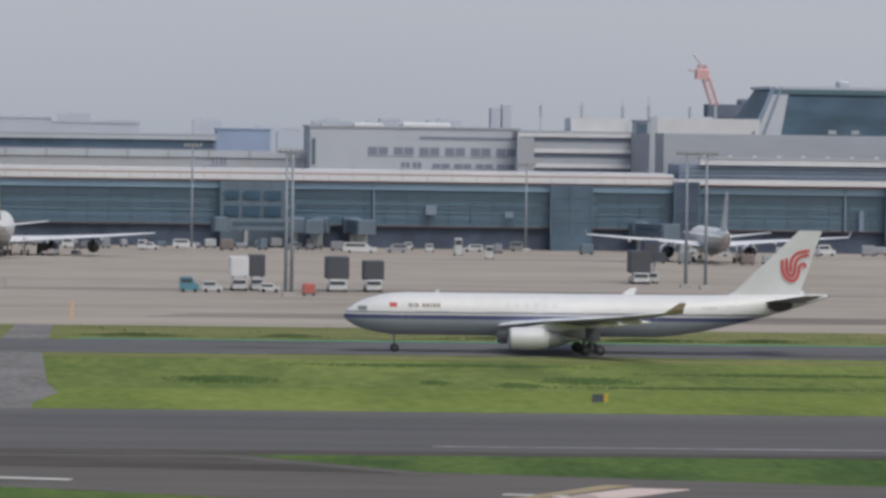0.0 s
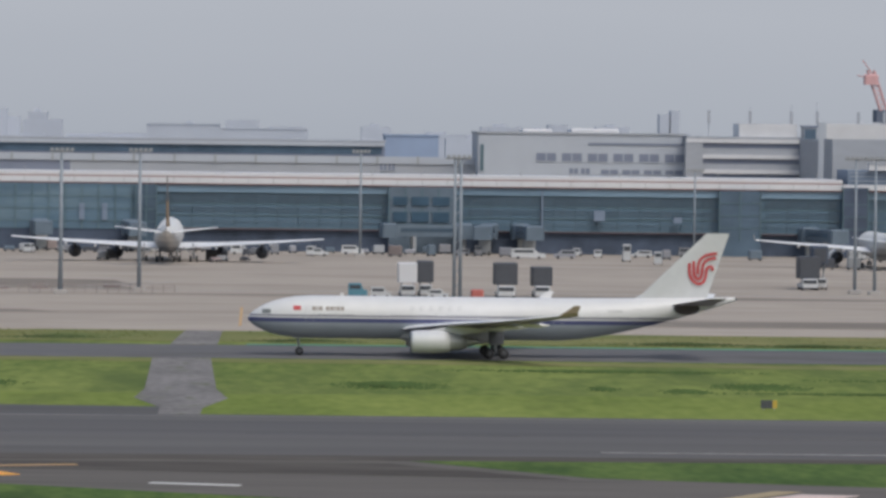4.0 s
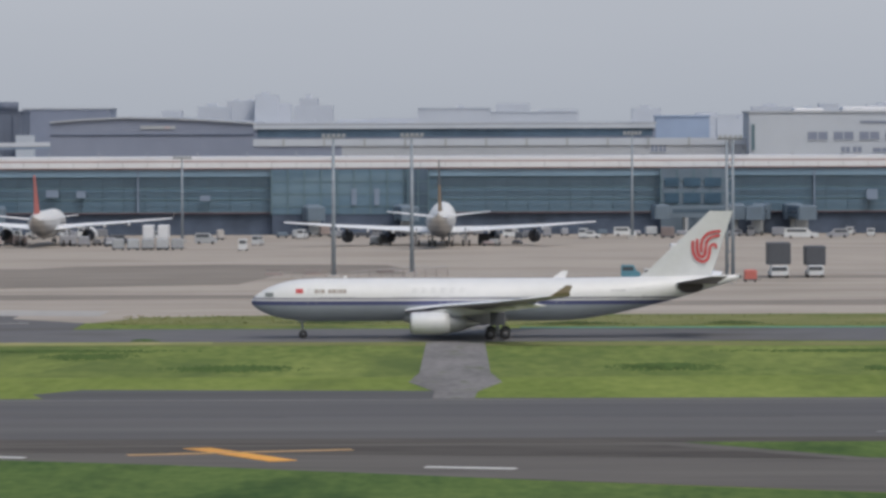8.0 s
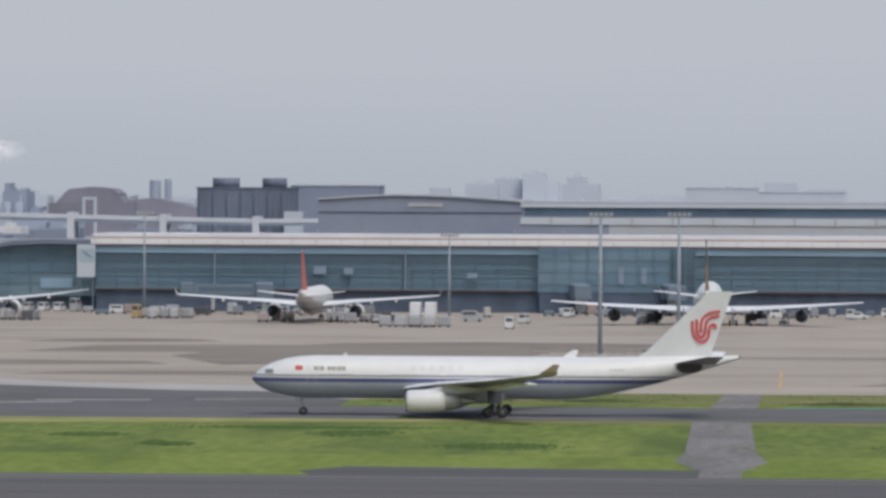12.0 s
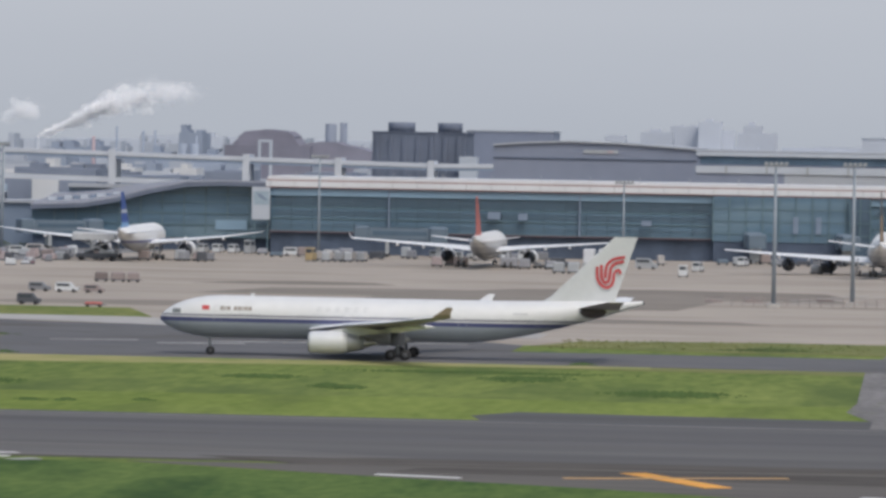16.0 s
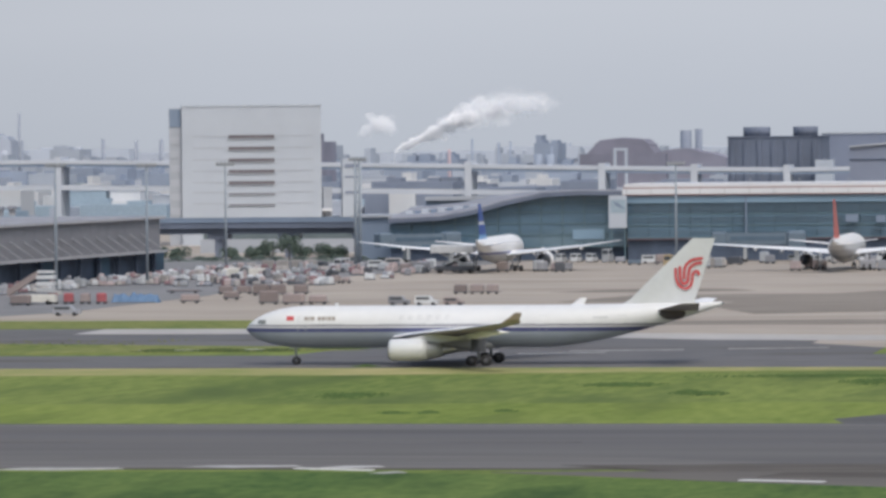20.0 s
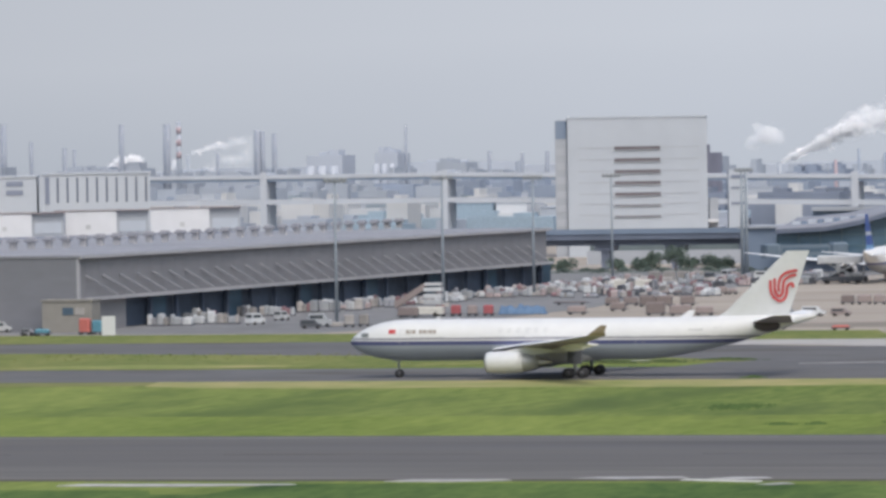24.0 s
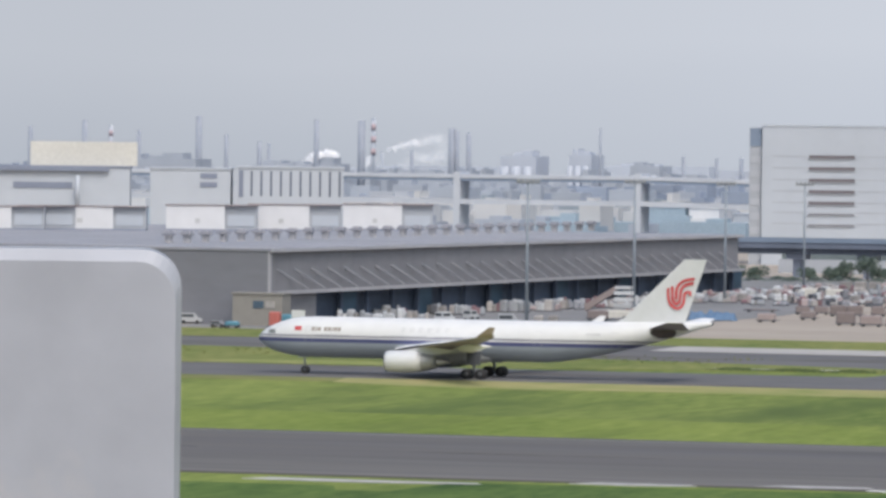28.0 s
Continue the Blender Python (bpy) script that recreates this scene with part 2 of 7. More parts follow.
def steam_material(name, cover):
    """White vapour droplets, lit from both sides; cover: the share of light that they stop."""
    m = bpy.data.materials.new(name)
    m.use_nodes = True
    n, l = m.node_tree.nodes, m.node_tree.links
    n.remove(n["Principled BSDF"])
    df, tl, tr = n.new("ShaderNodeBsdfDiffuse"), n.new("ShaderNodeBsdfTranslucent"), n.new("ShaderNodeBsdfTransparent")
    mx, thin = n.new("ShaderNodeMixShader"), n.new("ShaderNodeMixShader")
    df.inputs[0].default_value = tl.inputs[0].default_value = (0.97, 0.97, 0.98, 1)
    mx.inputs[0].default_value = 0.4
    thin.inputs[0].default_value = cover
    l.new(df.outputs[0], mx.inputs[1])
    l.new(tl.outputs[0], mx.inputs[2])
    l.new(tr.outputs[0], thin.inputs[1])
    l.new(mx.outputs[0], thin.inputs[2])
    l.new(thin.outputs[0], n["Material Output"].inputs[0])
    return m


M_STEAM = steam_material("steam", 1.0)
M_WISP = steam_material("pale_wisp", 0.42)
M_VAPOUR = steam_material("thin_vapour", 0.24)
M_YARD = material("yard_asphalt", (0.215, 0.215, 0.22), 0.95, vary=0.2, scale=0.25, big=0.03, spec=0.15, stretch=(0.6, 0.4, 1))
M_CREAM = material("cream_cladding", (0.60, 0.59, 0.545), 0.7)
M_CITY = material("far_grey_ground", (0.25, 0.28, 0.31), 0.95, vary=0.25, scale=0.02, big=0.004)
# distance haze is mixed into the colours of far buildings, stacks and woods
M_FARB = material("hazed_plant_steel", (0.395, 0.428, 0.488), 0.9, vary=0.06, scale=0.05, island=0.07)
M_CITYB = material("hazed_town_wall", (0.305, 0.350, 0.435), 0.9, vary=0.08, scale=0.05, island=0.10)
M_FARL = material("hazed_pale_wall", (0.45, 0.475, 0.52), 0.9, vary=0.05, scale=0.05, island=0.06)
M_STACK = material("hazed_stack_steel", (0.325, 0.355, 0.42), 0.9, vary=0.08, scale=0.1)
M_PALEST = material("hazed_skyline_wall", (0.485, 0.520, 0.590), 0.95, vary=0.03, scale=0.05, island=0.03)
M_HUT = material("dull_beige_sheeting", (0.265, 0.255, 0.235), 0.8, vary=0.1, scale=0.6)
M_STRAW = material("straw_dry_grass", (0.385, 0.335, 0.165), 0.95, scale=0.3, big=0.06, second=(0.19, 0.235, 0.07), bump=0.4, spec=0.1, stretch=(0.5, 0.4, 1))
M_FARS = material("hazed_slate_sheeting", (0.215, 0.245, 0.31), 0.9, vary=0.1, scale=0.1, island=0.2)
M_FARD = material("slate_wall", (0.150, 0.175, 0.235), 0.9, vary=0.2, scale=0.05, island=0.15)
M_FARW = material("hazed_green_wood", (0.30, 0.345, 0.39), 0.9, vary=0.1, scale=0.05, island=0.08)
M_FARBR = material("hazed_purple_brown_wall", (0.232, 0.230, 0.285), 0.9, vary=0.2, scale=0.08, island=0.15)
M_FARR = material("hazed_red_steel", (0.46, 0.37, 0.40), 0.9)
M_PALER = material("pale_red_steel", (0.62, 0.37, 0.37), 0.7)
M_POST = material("weathered_zinc", (0.37, 0.385, 0.425), 0.45, 0.15, vary=0.12, scale=40, big=7, patch=((0.47, 0.455, 0.45), 18, 0.55, 0.75))
M_SLATEG = material("dull_green_sheeting", (0.16, 0.195, 0.205), 0.8, vary=0.2, scale=0.12, big=0.03)
M_SLOT = material("brown_grey_louvre", (0.155, 0.14, 0.155), 0.7, vary=0.15)
M_SHEDW = material("off_white_sheeting", (0.56, 0.565, 0.575), 0.8, vary=0.06, scale=0.1, island=0.1)
M_PALEB = material("pale_blue_sheeting", (0.325, 0.405, 0.475), 0.7)
# white viaduct, its colour blued for distance haze
M_VIAD = material("hazed_viaduct_paint", (0.50, 0.535, 0.595), 0.6, vary=0.06, scale=0.1)
M_PLATE = material("bare_plate_and_shadow", (0.085, 0.072, 0.082), 0.6, vary=0.2)
# shade below the tailplane, painted on its downward faces
M_UNDER = material("tailplane_underside_shade", (0.30, 0.265, 0.275), 0.5, vary=0.15)
# wing's underside shade as colour, tinted against green light from the grass
M_UNDERW = material("wing_underside_shade", (0.345, 0.31, 0.37), 0.5, vary=0.15)
M_PATH = material("worn_path_concrete", (0.205, 0.195, 0.19), 0.9, vary=0.35, scale=0.9, big=0.15, spec=0.15, stretch=(1, 0.4, 1), patch=((0.11, 0.13, 0.06), 0.3, 0.58, 0.72))
M_SIGNY = material("yellow_sign", (0.50, 0.36, 0.06), 0.5)


def sky_material():
    """Level cloud cover near the horizon."""
    m = bpy.data.materials.new("overcast_horizon")
    m.use_nodes = True
    n, l = m.node_tree.nodes, m.node_tree.links
    n.remove(n["Principled BSDF"])
    em = n.new("ShaderNodeEmission")
    tc = n.new("ShaderNodeTexCoord")
    sep = n.new("ShaderNodeSeparateXYZ")
    l.new(tc.outputs["Object"], sep.inputs[0])
    mp = n.new("ShaderNodeMapping")
    mp.inputs["Scale"].default_value = (0.0012, 0.0012, 0.006)
    l.new(tc.outputs["Object"], mp.inputs["Vector"])
    ns = n.new("ShaderNodeTexNoise")
    ns.inputs["Scale"].default_value = 1.0
    ns.inputs["Detail"].default_value = 4
    l.new(mp.outputs[0], ns.inputs["Vector"])
    mr = n.new("ShaderNodeMapRange")
    mr.inputs["From Min"].default_value = 20
    mr.inputs["From Max"].default_value = 220
    l.new(sep.outputs["Z"], mr.inputs["Value"])
    ad = n.new("ShaderNodeMath")
    ad.operation = 'MULTIPLY_ADD'
    ad.inputs[1].default_value = 0.5
    l.new(ns.outputs["Fac"], ad.inputs[0])
    l.new(mr.outputs[0], ad.inputs[2])
    cr = n.new("ShaderNodeValToRGB")
    e = cr.color_ramp.elements
    e[0].position, e[0].color = 0.2, (0.440, 0.453, 0.479, 1)
    e[1].position, e[1].color = 1.2 / 1.5, (0.506, 0.512, 0.530, 1)
    l.new(ad.outputs[0], cr.inputs[0])
    l.new(cr.outputs[0], em.inputs[0])
    side = n.new("ShaderNodeMapRange")
    side.inputs["From Min"].default_value = -1600
    side.inputs["From Max"].default_value = -850
    side.inputs["To Min"].default_value = 0.87
    side.inputs["To Max"].default_value = 1.0
    l.new(sep.outputs["X"], side.inputs["Value"])
    l.new(side.outputs[0], em.inputs[1])
    l.new(em.outputs[0], n["Material Output"].inputs[0])
    return m


M_SKY = sky_material()


# ---------------------------------------------------------------- mesh helpers
def box(bm, x0, x1, y0, y1, z0, z1):
    v = [bm.verts.new((x, y, z)) for z in (z0, z1) for y in (y0, y1) for x in (x0, x1)]
    for f in ((0, 2, 3, 1), (4, 5, 7, 6), (0, 1, 5, 4), (2, 6, 7, 3), (0, 4, 6, 2), (1, 3, 7, 5)):
        bm.faces.new([v[i] for i in f])
    return v


def rbox(bm, x0, x1, y0, y1, z0, z1, r=0.1):
    """A box with its upright and top edges chamfered by r."""
    rings = []
    for z, i in ((z0, 0), (z1 - r, 0), (z1, r)):
        a, b, c, d = x0 + i, x1 - i, y0 + i, y1 - i
        rings.append([bm.verts.new(p) for p in ((a + r, c, z), (b - r, c, z), (b, c + r, z), (b, d - r, z), (b - r, d, z), (a + r, d, z), (a, d - r, z), (a, c + r, z))])
    skin(bm, rings)


def skin(bm, rings, cap=True):
    for a, b in zip(rings, rings[1:]):
        k = len(a)
        for i in range(k):
            bm.faces.new((a[i], a[(i + 1) % k], b[(i + 1) % k], b[i]))
    if cap:
        bm.faces.new(rings[0][::-1])
        bm.faces.new(rings[-1])


def tube(bm, p, q, r0, r1=None, k=8):
    """A round bar from p to q."""
    p, q = Vector(p), Vector(q)
    r1 = r0 if r1 is None else r1
    u = (q - p).orthogonal().normalized()
    w = (q - p).normalized().cross(u)
    rings = []
    for c, r in ((p, r0), (q, r1)):
        rings.append([bm.verts.new(c + (u * math.cos(2 * math.pi * i / k) + w * math.sin(2 * math.pi * i / k)) * r) for i in range(k)])
    skin(bm, rings)


def slab(bm, pts, z0, z1):
    """A level slab with the outline pts."""
    lo = [bm.verts.new((x, y, z0)) for x, y in pts]
    hi = [bm.verts.new((x, y, z1)) for x, y in pts]
    skin(bm, [lo, hi])


def mesh_of(name, bm, mat, smooth=False):
    bmesh.ops.recalc_face_normals(bm, faces=bm.faces)
    me = bpy.data.meshes.new(name)
    bm.to_mesh(me)
    bm.free()
    me.materials.append(mat)
    if smooth:
        me.shade_smooth()
    return me


def part(name, bm, mat, parent, label="", smooth=False):
    ob = new(name, mesh_of(name, bm, mat, smooth))
    ob.parent = parent
    if label:
        ob["label"] = label
    return ob


def boxpart(name, parent, mat, x0, x1, y0, y1, z0, z1, label="", r=0.0):
    bm = bmesh.new()
    if r:
        rbox(bm, x0, x1, y0, y1, z0, z1, r)
    else:
        box(bm, x0, x1, y0, y1, z0, z1)
    return part(name, bm, mat, parent, label)


def tubepart(name, parent, mat, p, q, r0, r1=None, k=8, label=""):
    bm = bmesh.new()
    tube(bm, p, q, r0, r1, k)
    return part(name, bm, mat, parent, label, smooth=True)


def thing(name, m, label, category, group="", kind=""):
    ob = new(name)
    ob.matrix_basis = m
    return tagged(ob, label, category, group, kind)


def structure(name, bm, mat, label, category=""):
    ob = new(name, mesh_of(name, bm, mat))
    return tagged(ob, label, category or name.replace("_", " "), kind="structure")


def sheet(name, pts, z, mat, label, category="ground"):
    bm = bmesh.new()
    slab(bm, pts, z - 0.3, z)
    return structure(name, bm, mat, label, category)


# ---------------------------------------------------------------- ground
sheet("ground", [(-3600, -300), (3000, -300), (3000, 4490), (-3600, 4490)], 0.0, M_GRASS, "broad green mown grass field between the runways")
sheet("far_ground", [(-3600, 1690), (3000, 1690), (3000, 4488), (-3600, 4488)], 0.05, M_CITY, "grey built-up ground beyond the airport", "ground")
sheet("runway", [(-1500, 479), (1500, 481), (1500, 548), (-1500, 547)], 0.04, M_ASPH, "dark grey asphalt runway with worn edges", "runway")
sheet("runway_shoulder", [(-1500, 470), (-70, 474), (-50, 482), (-70, 492), (-1500, 496)], 0.045, M_SHOULD, "paler worn asphalt along the runway edge", "runway")
sheet("runway_shoulder", [(-1500, 468), (13, 472), (13, 482), (-1500, 480)], 0.03, M_DIRT, "brownish stained asphalt shoulder along the runway", "runway")
sheet("runway_band", [(-1500, 494), (1500, 490), (1500, 503), (-1500, 505)], 0.043, M_WARMA, "warm grey worn asphalt band on the runway", "runway")
sheet("runway_band", [(-1500, 537), (1500, 537), (1500, 546), (-1500, 545.5)], 0.043, M_WARMA, "warm grey worn asphalt band on the runway", "runway")
sheet("runway_pad", [(-50, 547), (-9, 547), (-9, 561.5), (-47.5, 565), (-52, 556)], 0.045, M_ASPH, "dark asphalt pad beside the runway", "runway")
sheet("taxiway_parallel", [(-1500, 681), (-61, 681), (1500, 678), (1500, 719), (-61, 721), (-1500, 718)], 0.04, M_ASPH2, "grey asphalt parallel taxiway", "taxiway")
sheet("taxiway_near", [(-75, 468), (14, 420), (120, 362), (420, 200), (420, 310), (120, 426), (66, 447), (34, 460), (16, 476.5), (-10, 476)], 0.035, M_ASPHB, "disused brown asphalt taxiway leading off the runway", "taxiway")
sheet("grass_verge_near", [(14, 475.5), (400, 476), (400, 320), (120, 420), (66, 440.5), (30, 453)], 0.05, M_GRASSD, "lush green grass wedge beside the runway", "grass")
sheet("grass_field_near", [(-1500, 200), (420, 198), (120, 360), (14, 418.5), (-30, 445), (-74, 465), (-95, 468), (-132, 467), (-134, 452), (-139, 452), (-141, 458), (-1500, 452)], 0.05, M_GRASSD, "lush green grass in front of the runway", "grass")
sheet("apron", [(-61, 744), (1500, 740), (1500, 1700), (-900, 1700), (-900, 862), (-145, 863), (-140, 790), (-115, 770), (-100, 735)], 0.02, M_CONC, "wide beige concrete aircraft apron", "apron")
sheet("taxiway_entrance", [(-62, 718), (-62, 742), (-74, 758), (-74, 768), (-120, 792), (-200, 800), (-900, 800), (-900, 783), (-256, 783), (-140, 742), (-145, 716)], 0.06, M_ASPH2, "grey asphalt entrance between taxiway and apron", "taxiway")
sheet("grass_strip_apron", [(-61, 742), (-40, 732), (1500, 724), (1500, 768), (-30, 770), (-55, 762)], 0.07, M_DRY, "dry yellowish grass strip along the apron", "grass")
sheet("grass_strip_far", [(-900, 824), (-200, 824), (-145, 822), (-128, 822), (-138, 862), (-182, 862), (-900, 866)], 0.07, M_MIXG, "narrow green grass strip along the service road", "grass")
sheet("concrete_road", [(-195, 802), (-140, 800), (-90, 772), (-62, 768), (-62, 786), (-110, 800), (-130, 822), (-195, 824)], 0.065, M_CONC2, "pale concrete service road beside the grass", "road")
sheet("taxiway_second", [(-900, 785), (-195, 785), (-140, 797), (-195, 824), (-900, 822)], 0.062, M_ASPH2, "grey asphalt second taxiway", "taxiway")
sheet("grass_strip_middle", [(-900, 720), (-215, 722), (-136, 738), (-150, 752), (-260, 783), (-900, 784)], 0.07, M_MIXG, "green and yellowish grass strip between the taxiways", "grass")
sheet("dry_grass_patch", [(-244, 724), (-236, 722.5), (-220, 723), (-206, 727), (-200, 731), (-214, 735), (-230, 736), (-242, 732)], 0.085, M_STRAW, "pale yellow dry grass beside the taxiway", "grass")
sheet("crossing_path", [(-12.2, 680), (-11.6, 600), (-12.4, 580), (-9.2, 560), (-9.2, 547), (-4.8, 547), (-4.6, 560), (-2.0, 580), (-3.4, 600), (-4.6, 680)], 0.055, M_PATH, "pale worn concrete path crossing the grass", "path")
sheet("crossing_path_far", [(-10.5, 722), (-9, 770), (-3.5, 770), (-4, 722)], 0.08, M_PATH, "pale worn concrete path crossing the grass strip", "path")
sheet("green_net_strip", [(0, 721), (140, 720.5), (140, 724), (0, 724.5)], 0.10, M_TEAL, "teal green strip along the taxiway edge", "strip")
for k, (x0, x1, y0, y1) in enumerate(((-140, -62, 952, 992), (-62, -20, 980, 1016), (-125, -30, 836, 852), (-28, 160, 934, 942), (-170, -105, 880, 900), (-150, -110, 1012, 1030), (-230, -120, 792, 800), (10, 190, 806, 826), (-28, -45, 1002, 960))):
    xm = (x0 + x1) / 2
    sheet("apron_stain", [(x0, y0), (xm, y0 - 3), (x1, y0 + 5), (x1 - 6, y1), (xm, y1 + 5), (x0 + 9, y1 - 3)], 0.03 + 0.002 * k, M_CONCD, "darkened tyre-stained concrete on the apron", "stain")
sheet("dry_grass_band", [(-300, 668), (-60, 672), (120, 664), (120, 672), (-60, 681.5), (-300, 681)], 0.03, M_DRY, "dry yellowish grass edge along the taxiway", "grass")
sheet("dirt_band", [(-60, 470), (10, 474), (60, 476), (160, 478), (160, 482), (20, 481), (-20, 480), (-70, 478)], 0.075, M_DIRT, "brown dirt band along the runway edge", "edge")
sheet("dirt_band", [(-50, 462), (-35, 461), (5, 455), (28, 451), (13, 470), (-20, 470), (-48, 468)], 0.06, M_DIRT, "stained brown asphalt on the disused taxiway", "edge")
sheet("dry_grass_patch", [(-206, 668), (-195, 662), (-175, 659), (-160, 661), (-130, 660), (-95, 666), (-60, 672), (-40, 676), (-40, 681), (-208, 681)], 0.034, M_STRAW, "pale yellow dry grass along the taxiway", "grass")
for k, (x0, x1, y) in enumerate(((-105, -94, 476), (-92, -86, 475.5), (-152, -129, 466), (-122, -110, 472.3), (-86, -82.6, 467.6), (-60, -56, 473))):
    sheet("rubble_edge", [(x0, y - 1.6), ((x0 + x1) / 2, y - 2.2), (x1, y - 0.4), (x1 - 1, y + 1.2), (x0 + 2, y + 1.0)], 0.07, M_PALEE, "pale broken concrete edge of the runway", "edge")


sheet("apron_stain", [(-96, 884), (-70, 896), (-49, 905), (-44, 960), (-38, 1018), (-60, 1022), (-86, 1010), (-99, 985), (-110, 930)], 0.052, M_CONCD, "broad darkened patch of the apron concrete", "stain")


# ---------------------------------------------------------------- painted markings
def marking(name, x0, y0, x1, y1, width, mat, label, z=0.085):
    d = Vector((x1 - x0, y1 - y0)).normalized()
    s = Vector((-d.y, d.x)) * width / 2
    sheet(name, [(x0 + s.x, y0 + s.y), (x1 + s.x, y1 + s.y), (x1 - s.x, y1 - s.y), (x0 - s.x, y0 - s.y)], z, mat, label, "marking")


for k in range(-2, 5):
    marking("dash", -8 + 43 * k * 1.0, 441.8 - 15.5 * k, -0.4 + 43 * k, 439.5 - 15.5 * k, 1.2, M_MARK, "white painted dash on the taxiway")
marking("edge_line", 33.4, 488.8, 700, 489.4, 0.5, M_PALEE, "white painted runway edge line")
marking("edge_line", -700, 543.3, -20, 543.8, 0.45, M_FADED, "thin worn painted runway edge line")
marking("edge_line", -20, 543.8, 500, 543.5, 0.35, M_FADED, "thin worn painted runway edge line")
for k in range(-14, 15):
    marking("centre_dash", 50 * k, 513.5, 50 * k + 27, 513.5, 0.45, M_ASPH2, "worn runway centre line dash")
marking("cross_bar", -29, 467, -20.5, 450, 2.6, M_ORANGE, "broad orange bar of a closed-taxiway cross")
marking("cross_bar", -34.5, 457.8, -15, 464.5, 1.1, M_OLDO, "orange bar of a closed-taxiway cross", 0.095)
sheet("cross_bar", [(35.4, 417.1), (39.1, 414.1), (51.3, 433.9), (46.5, 434.8)], 0.085, M_PINK, "faded pinkish bar of a closed-taxiway cross", "marking")
sheet("worn_paint", [(32.2, 416.0), (33.3, 415.2), (46.9, 438.0), (44.6, 438.3)], 0.09, M_OLDP, "worn yellowish paint band on the disused taxiway", "marking")
for x0, x1, y in ((-112, -100, 726), (-106, -90, 735), (-84, -70, 741), (-128, -116, 731), (-170, -150, 741)):
    marking("worn_line", x0, y - 2, x1, y + 1, 1.2, M_PALEE, "pale worn paint on the taxiway", 0.10)
marking("stand_line", -1.0, 790, -0.85, 872, 0.4, M_OLDO, "worn orange stand line on the apron", 0.06)
for x0, x1, y0, y1 in ((-36, -18, 960, 1010), (-31, -14, 956, 1006), (-28, 160, 958, 958)):
    marking("stand_line", x0, y0, x1, y1, 0.8, M_CONC2, "pale painted stand line on the apron", 0.06)


# ---------------------------------------------------------------- grass tufts, shrubs
def tufts(name, count, area, size, mat, label, seed):
    """Many small pointed blades over the outlines (x0, x1, y0, y1)."""
    rng = random.Random(seed)
    v, f = [], []
    for _ in range(count):
        x0, x1, y0, y1 = rng.choice(area)
        x, y = rng.uniform(x0, x1), rng.uniform(y0, y1)
        for _ in range(4):
            h, w = size * rng.uniform(0.5, 1.3), size * rng.uniform(0.3, 0.7)
            dx, a = rng.uniform(-1, 1) * size, rng.uniform(-0.5, 0.5)
            k = len(v)
            v += [(x + dx - w, y - a * w, 0.0), (x + dx + w, y + a * w, 0.0), (x + dx + rng.uniform(-.4, .4) * w, y + rng.uniform(-.3, .3), h)]
            f.append((k, k + 1, k + 2))
    me = bpy.data.meshes.new(name)
    me.from_pydata(v, [], f)
    me.materials.append(mat)
    return tagged(new(name, me), label, "grass", kind="stuff")


tufts("dry_grass_tufts", 900, [(-58, -13, 736, 768), (0, 140, 730, 768)], 0.2, M_DRY, "dry yellowish grass tufts along the taxiways", 4)
tufts("green_grass_tufts", 260, [(-270, -170, 752, 780)], 0.22, M_MIXG, "green grass tufts between taxiway and service road", 5)


def shrub(x, y, w, d, h, seed):
    rng = random.Random(seed)
    v, f = [], []
    for _ in range(int(90 + w * d * 6)):
        a, r = rng.uniform(0, 6.283), min(1.25, abs(rng.gauss(0, 0.55)))
        px, py = math.cos(a) * r * w / 2, math.sin(a) * r * d / 2
        pz = h * max(0.04, 1 - r * r) * rng.uniform(0.3, 1)
        s = rng.uniform(0.14, 0.3)
        k = len(v)
        v += [(px - s, py - s, max(0.03, pz * 0.5)), (px + s, py - rng.uniform(0, s), max(0.03, pz * 0.5)), (px + rng.uniform(-s, s), py + 1.6 * s, 0.05 + pz * 0.5 + 0.4 * s), (px, py - 0.5 * s, 0.04 + pz * 0.5)]
        f += [(k, k + 1, k + 2), (k, k + 3, k + 2)]
    me = bpy.data.meshes.new("shrub")
    me.from_pydata(v, [], f)
    me.materials.append(M_WEED if y < 700 else M_WEEDO if y < 1000 else M_LEAFD)
    ob = new("shrub", me)
    ob.location = (x, y, 0)
    if w > 30:
        return tagged(ob, "long thin streak of darker weeds in the grass field", "weeds", kind="stuff")
    return tagged(ob, "low olive weed patch beside the taxiway" if 700 < y < 1000 else "low dark green weed patch in the grass field", "shrub", "weed patches in the field")


sheet("freight_yard", [(-300, 1180), (-262, 1150), (-206, 1181), (-196, 1250), (-190, 1318), (-330, 1318)], 0.043, M_YARD, "grey asphalt ground before the elevated road", "yard")
sheet("freight_yard", [(-300, 866), (-236, 866), (-222, 905), (-216, 1000), (-222, 1090), (-205, 1180), (-240, 1215), (-262, 1150)], 0.045, M_YARD, "grey asphalt freight yard beside the shed", "yard")
rng = random.Random(9)
WEEDS_EAST = ((41.7, 608, 3.2, 9, 0.4), (51, 604, 5, 9, 0.35), (60.8, 616, 10, 14, 0.3), (17, 612, 11, 15, 0.7), (75, 601, 40, 3, 0.22), (45, 652, 34, 5, 0.25), (88, 634, 32, 5, 0.25), (-60, 655, 32, 5, 0.22))
WEEDS_NEAR = ((5.4, 393, 3.4, 8, 0.5), (7, 392, 2.4, 5, 0.4))
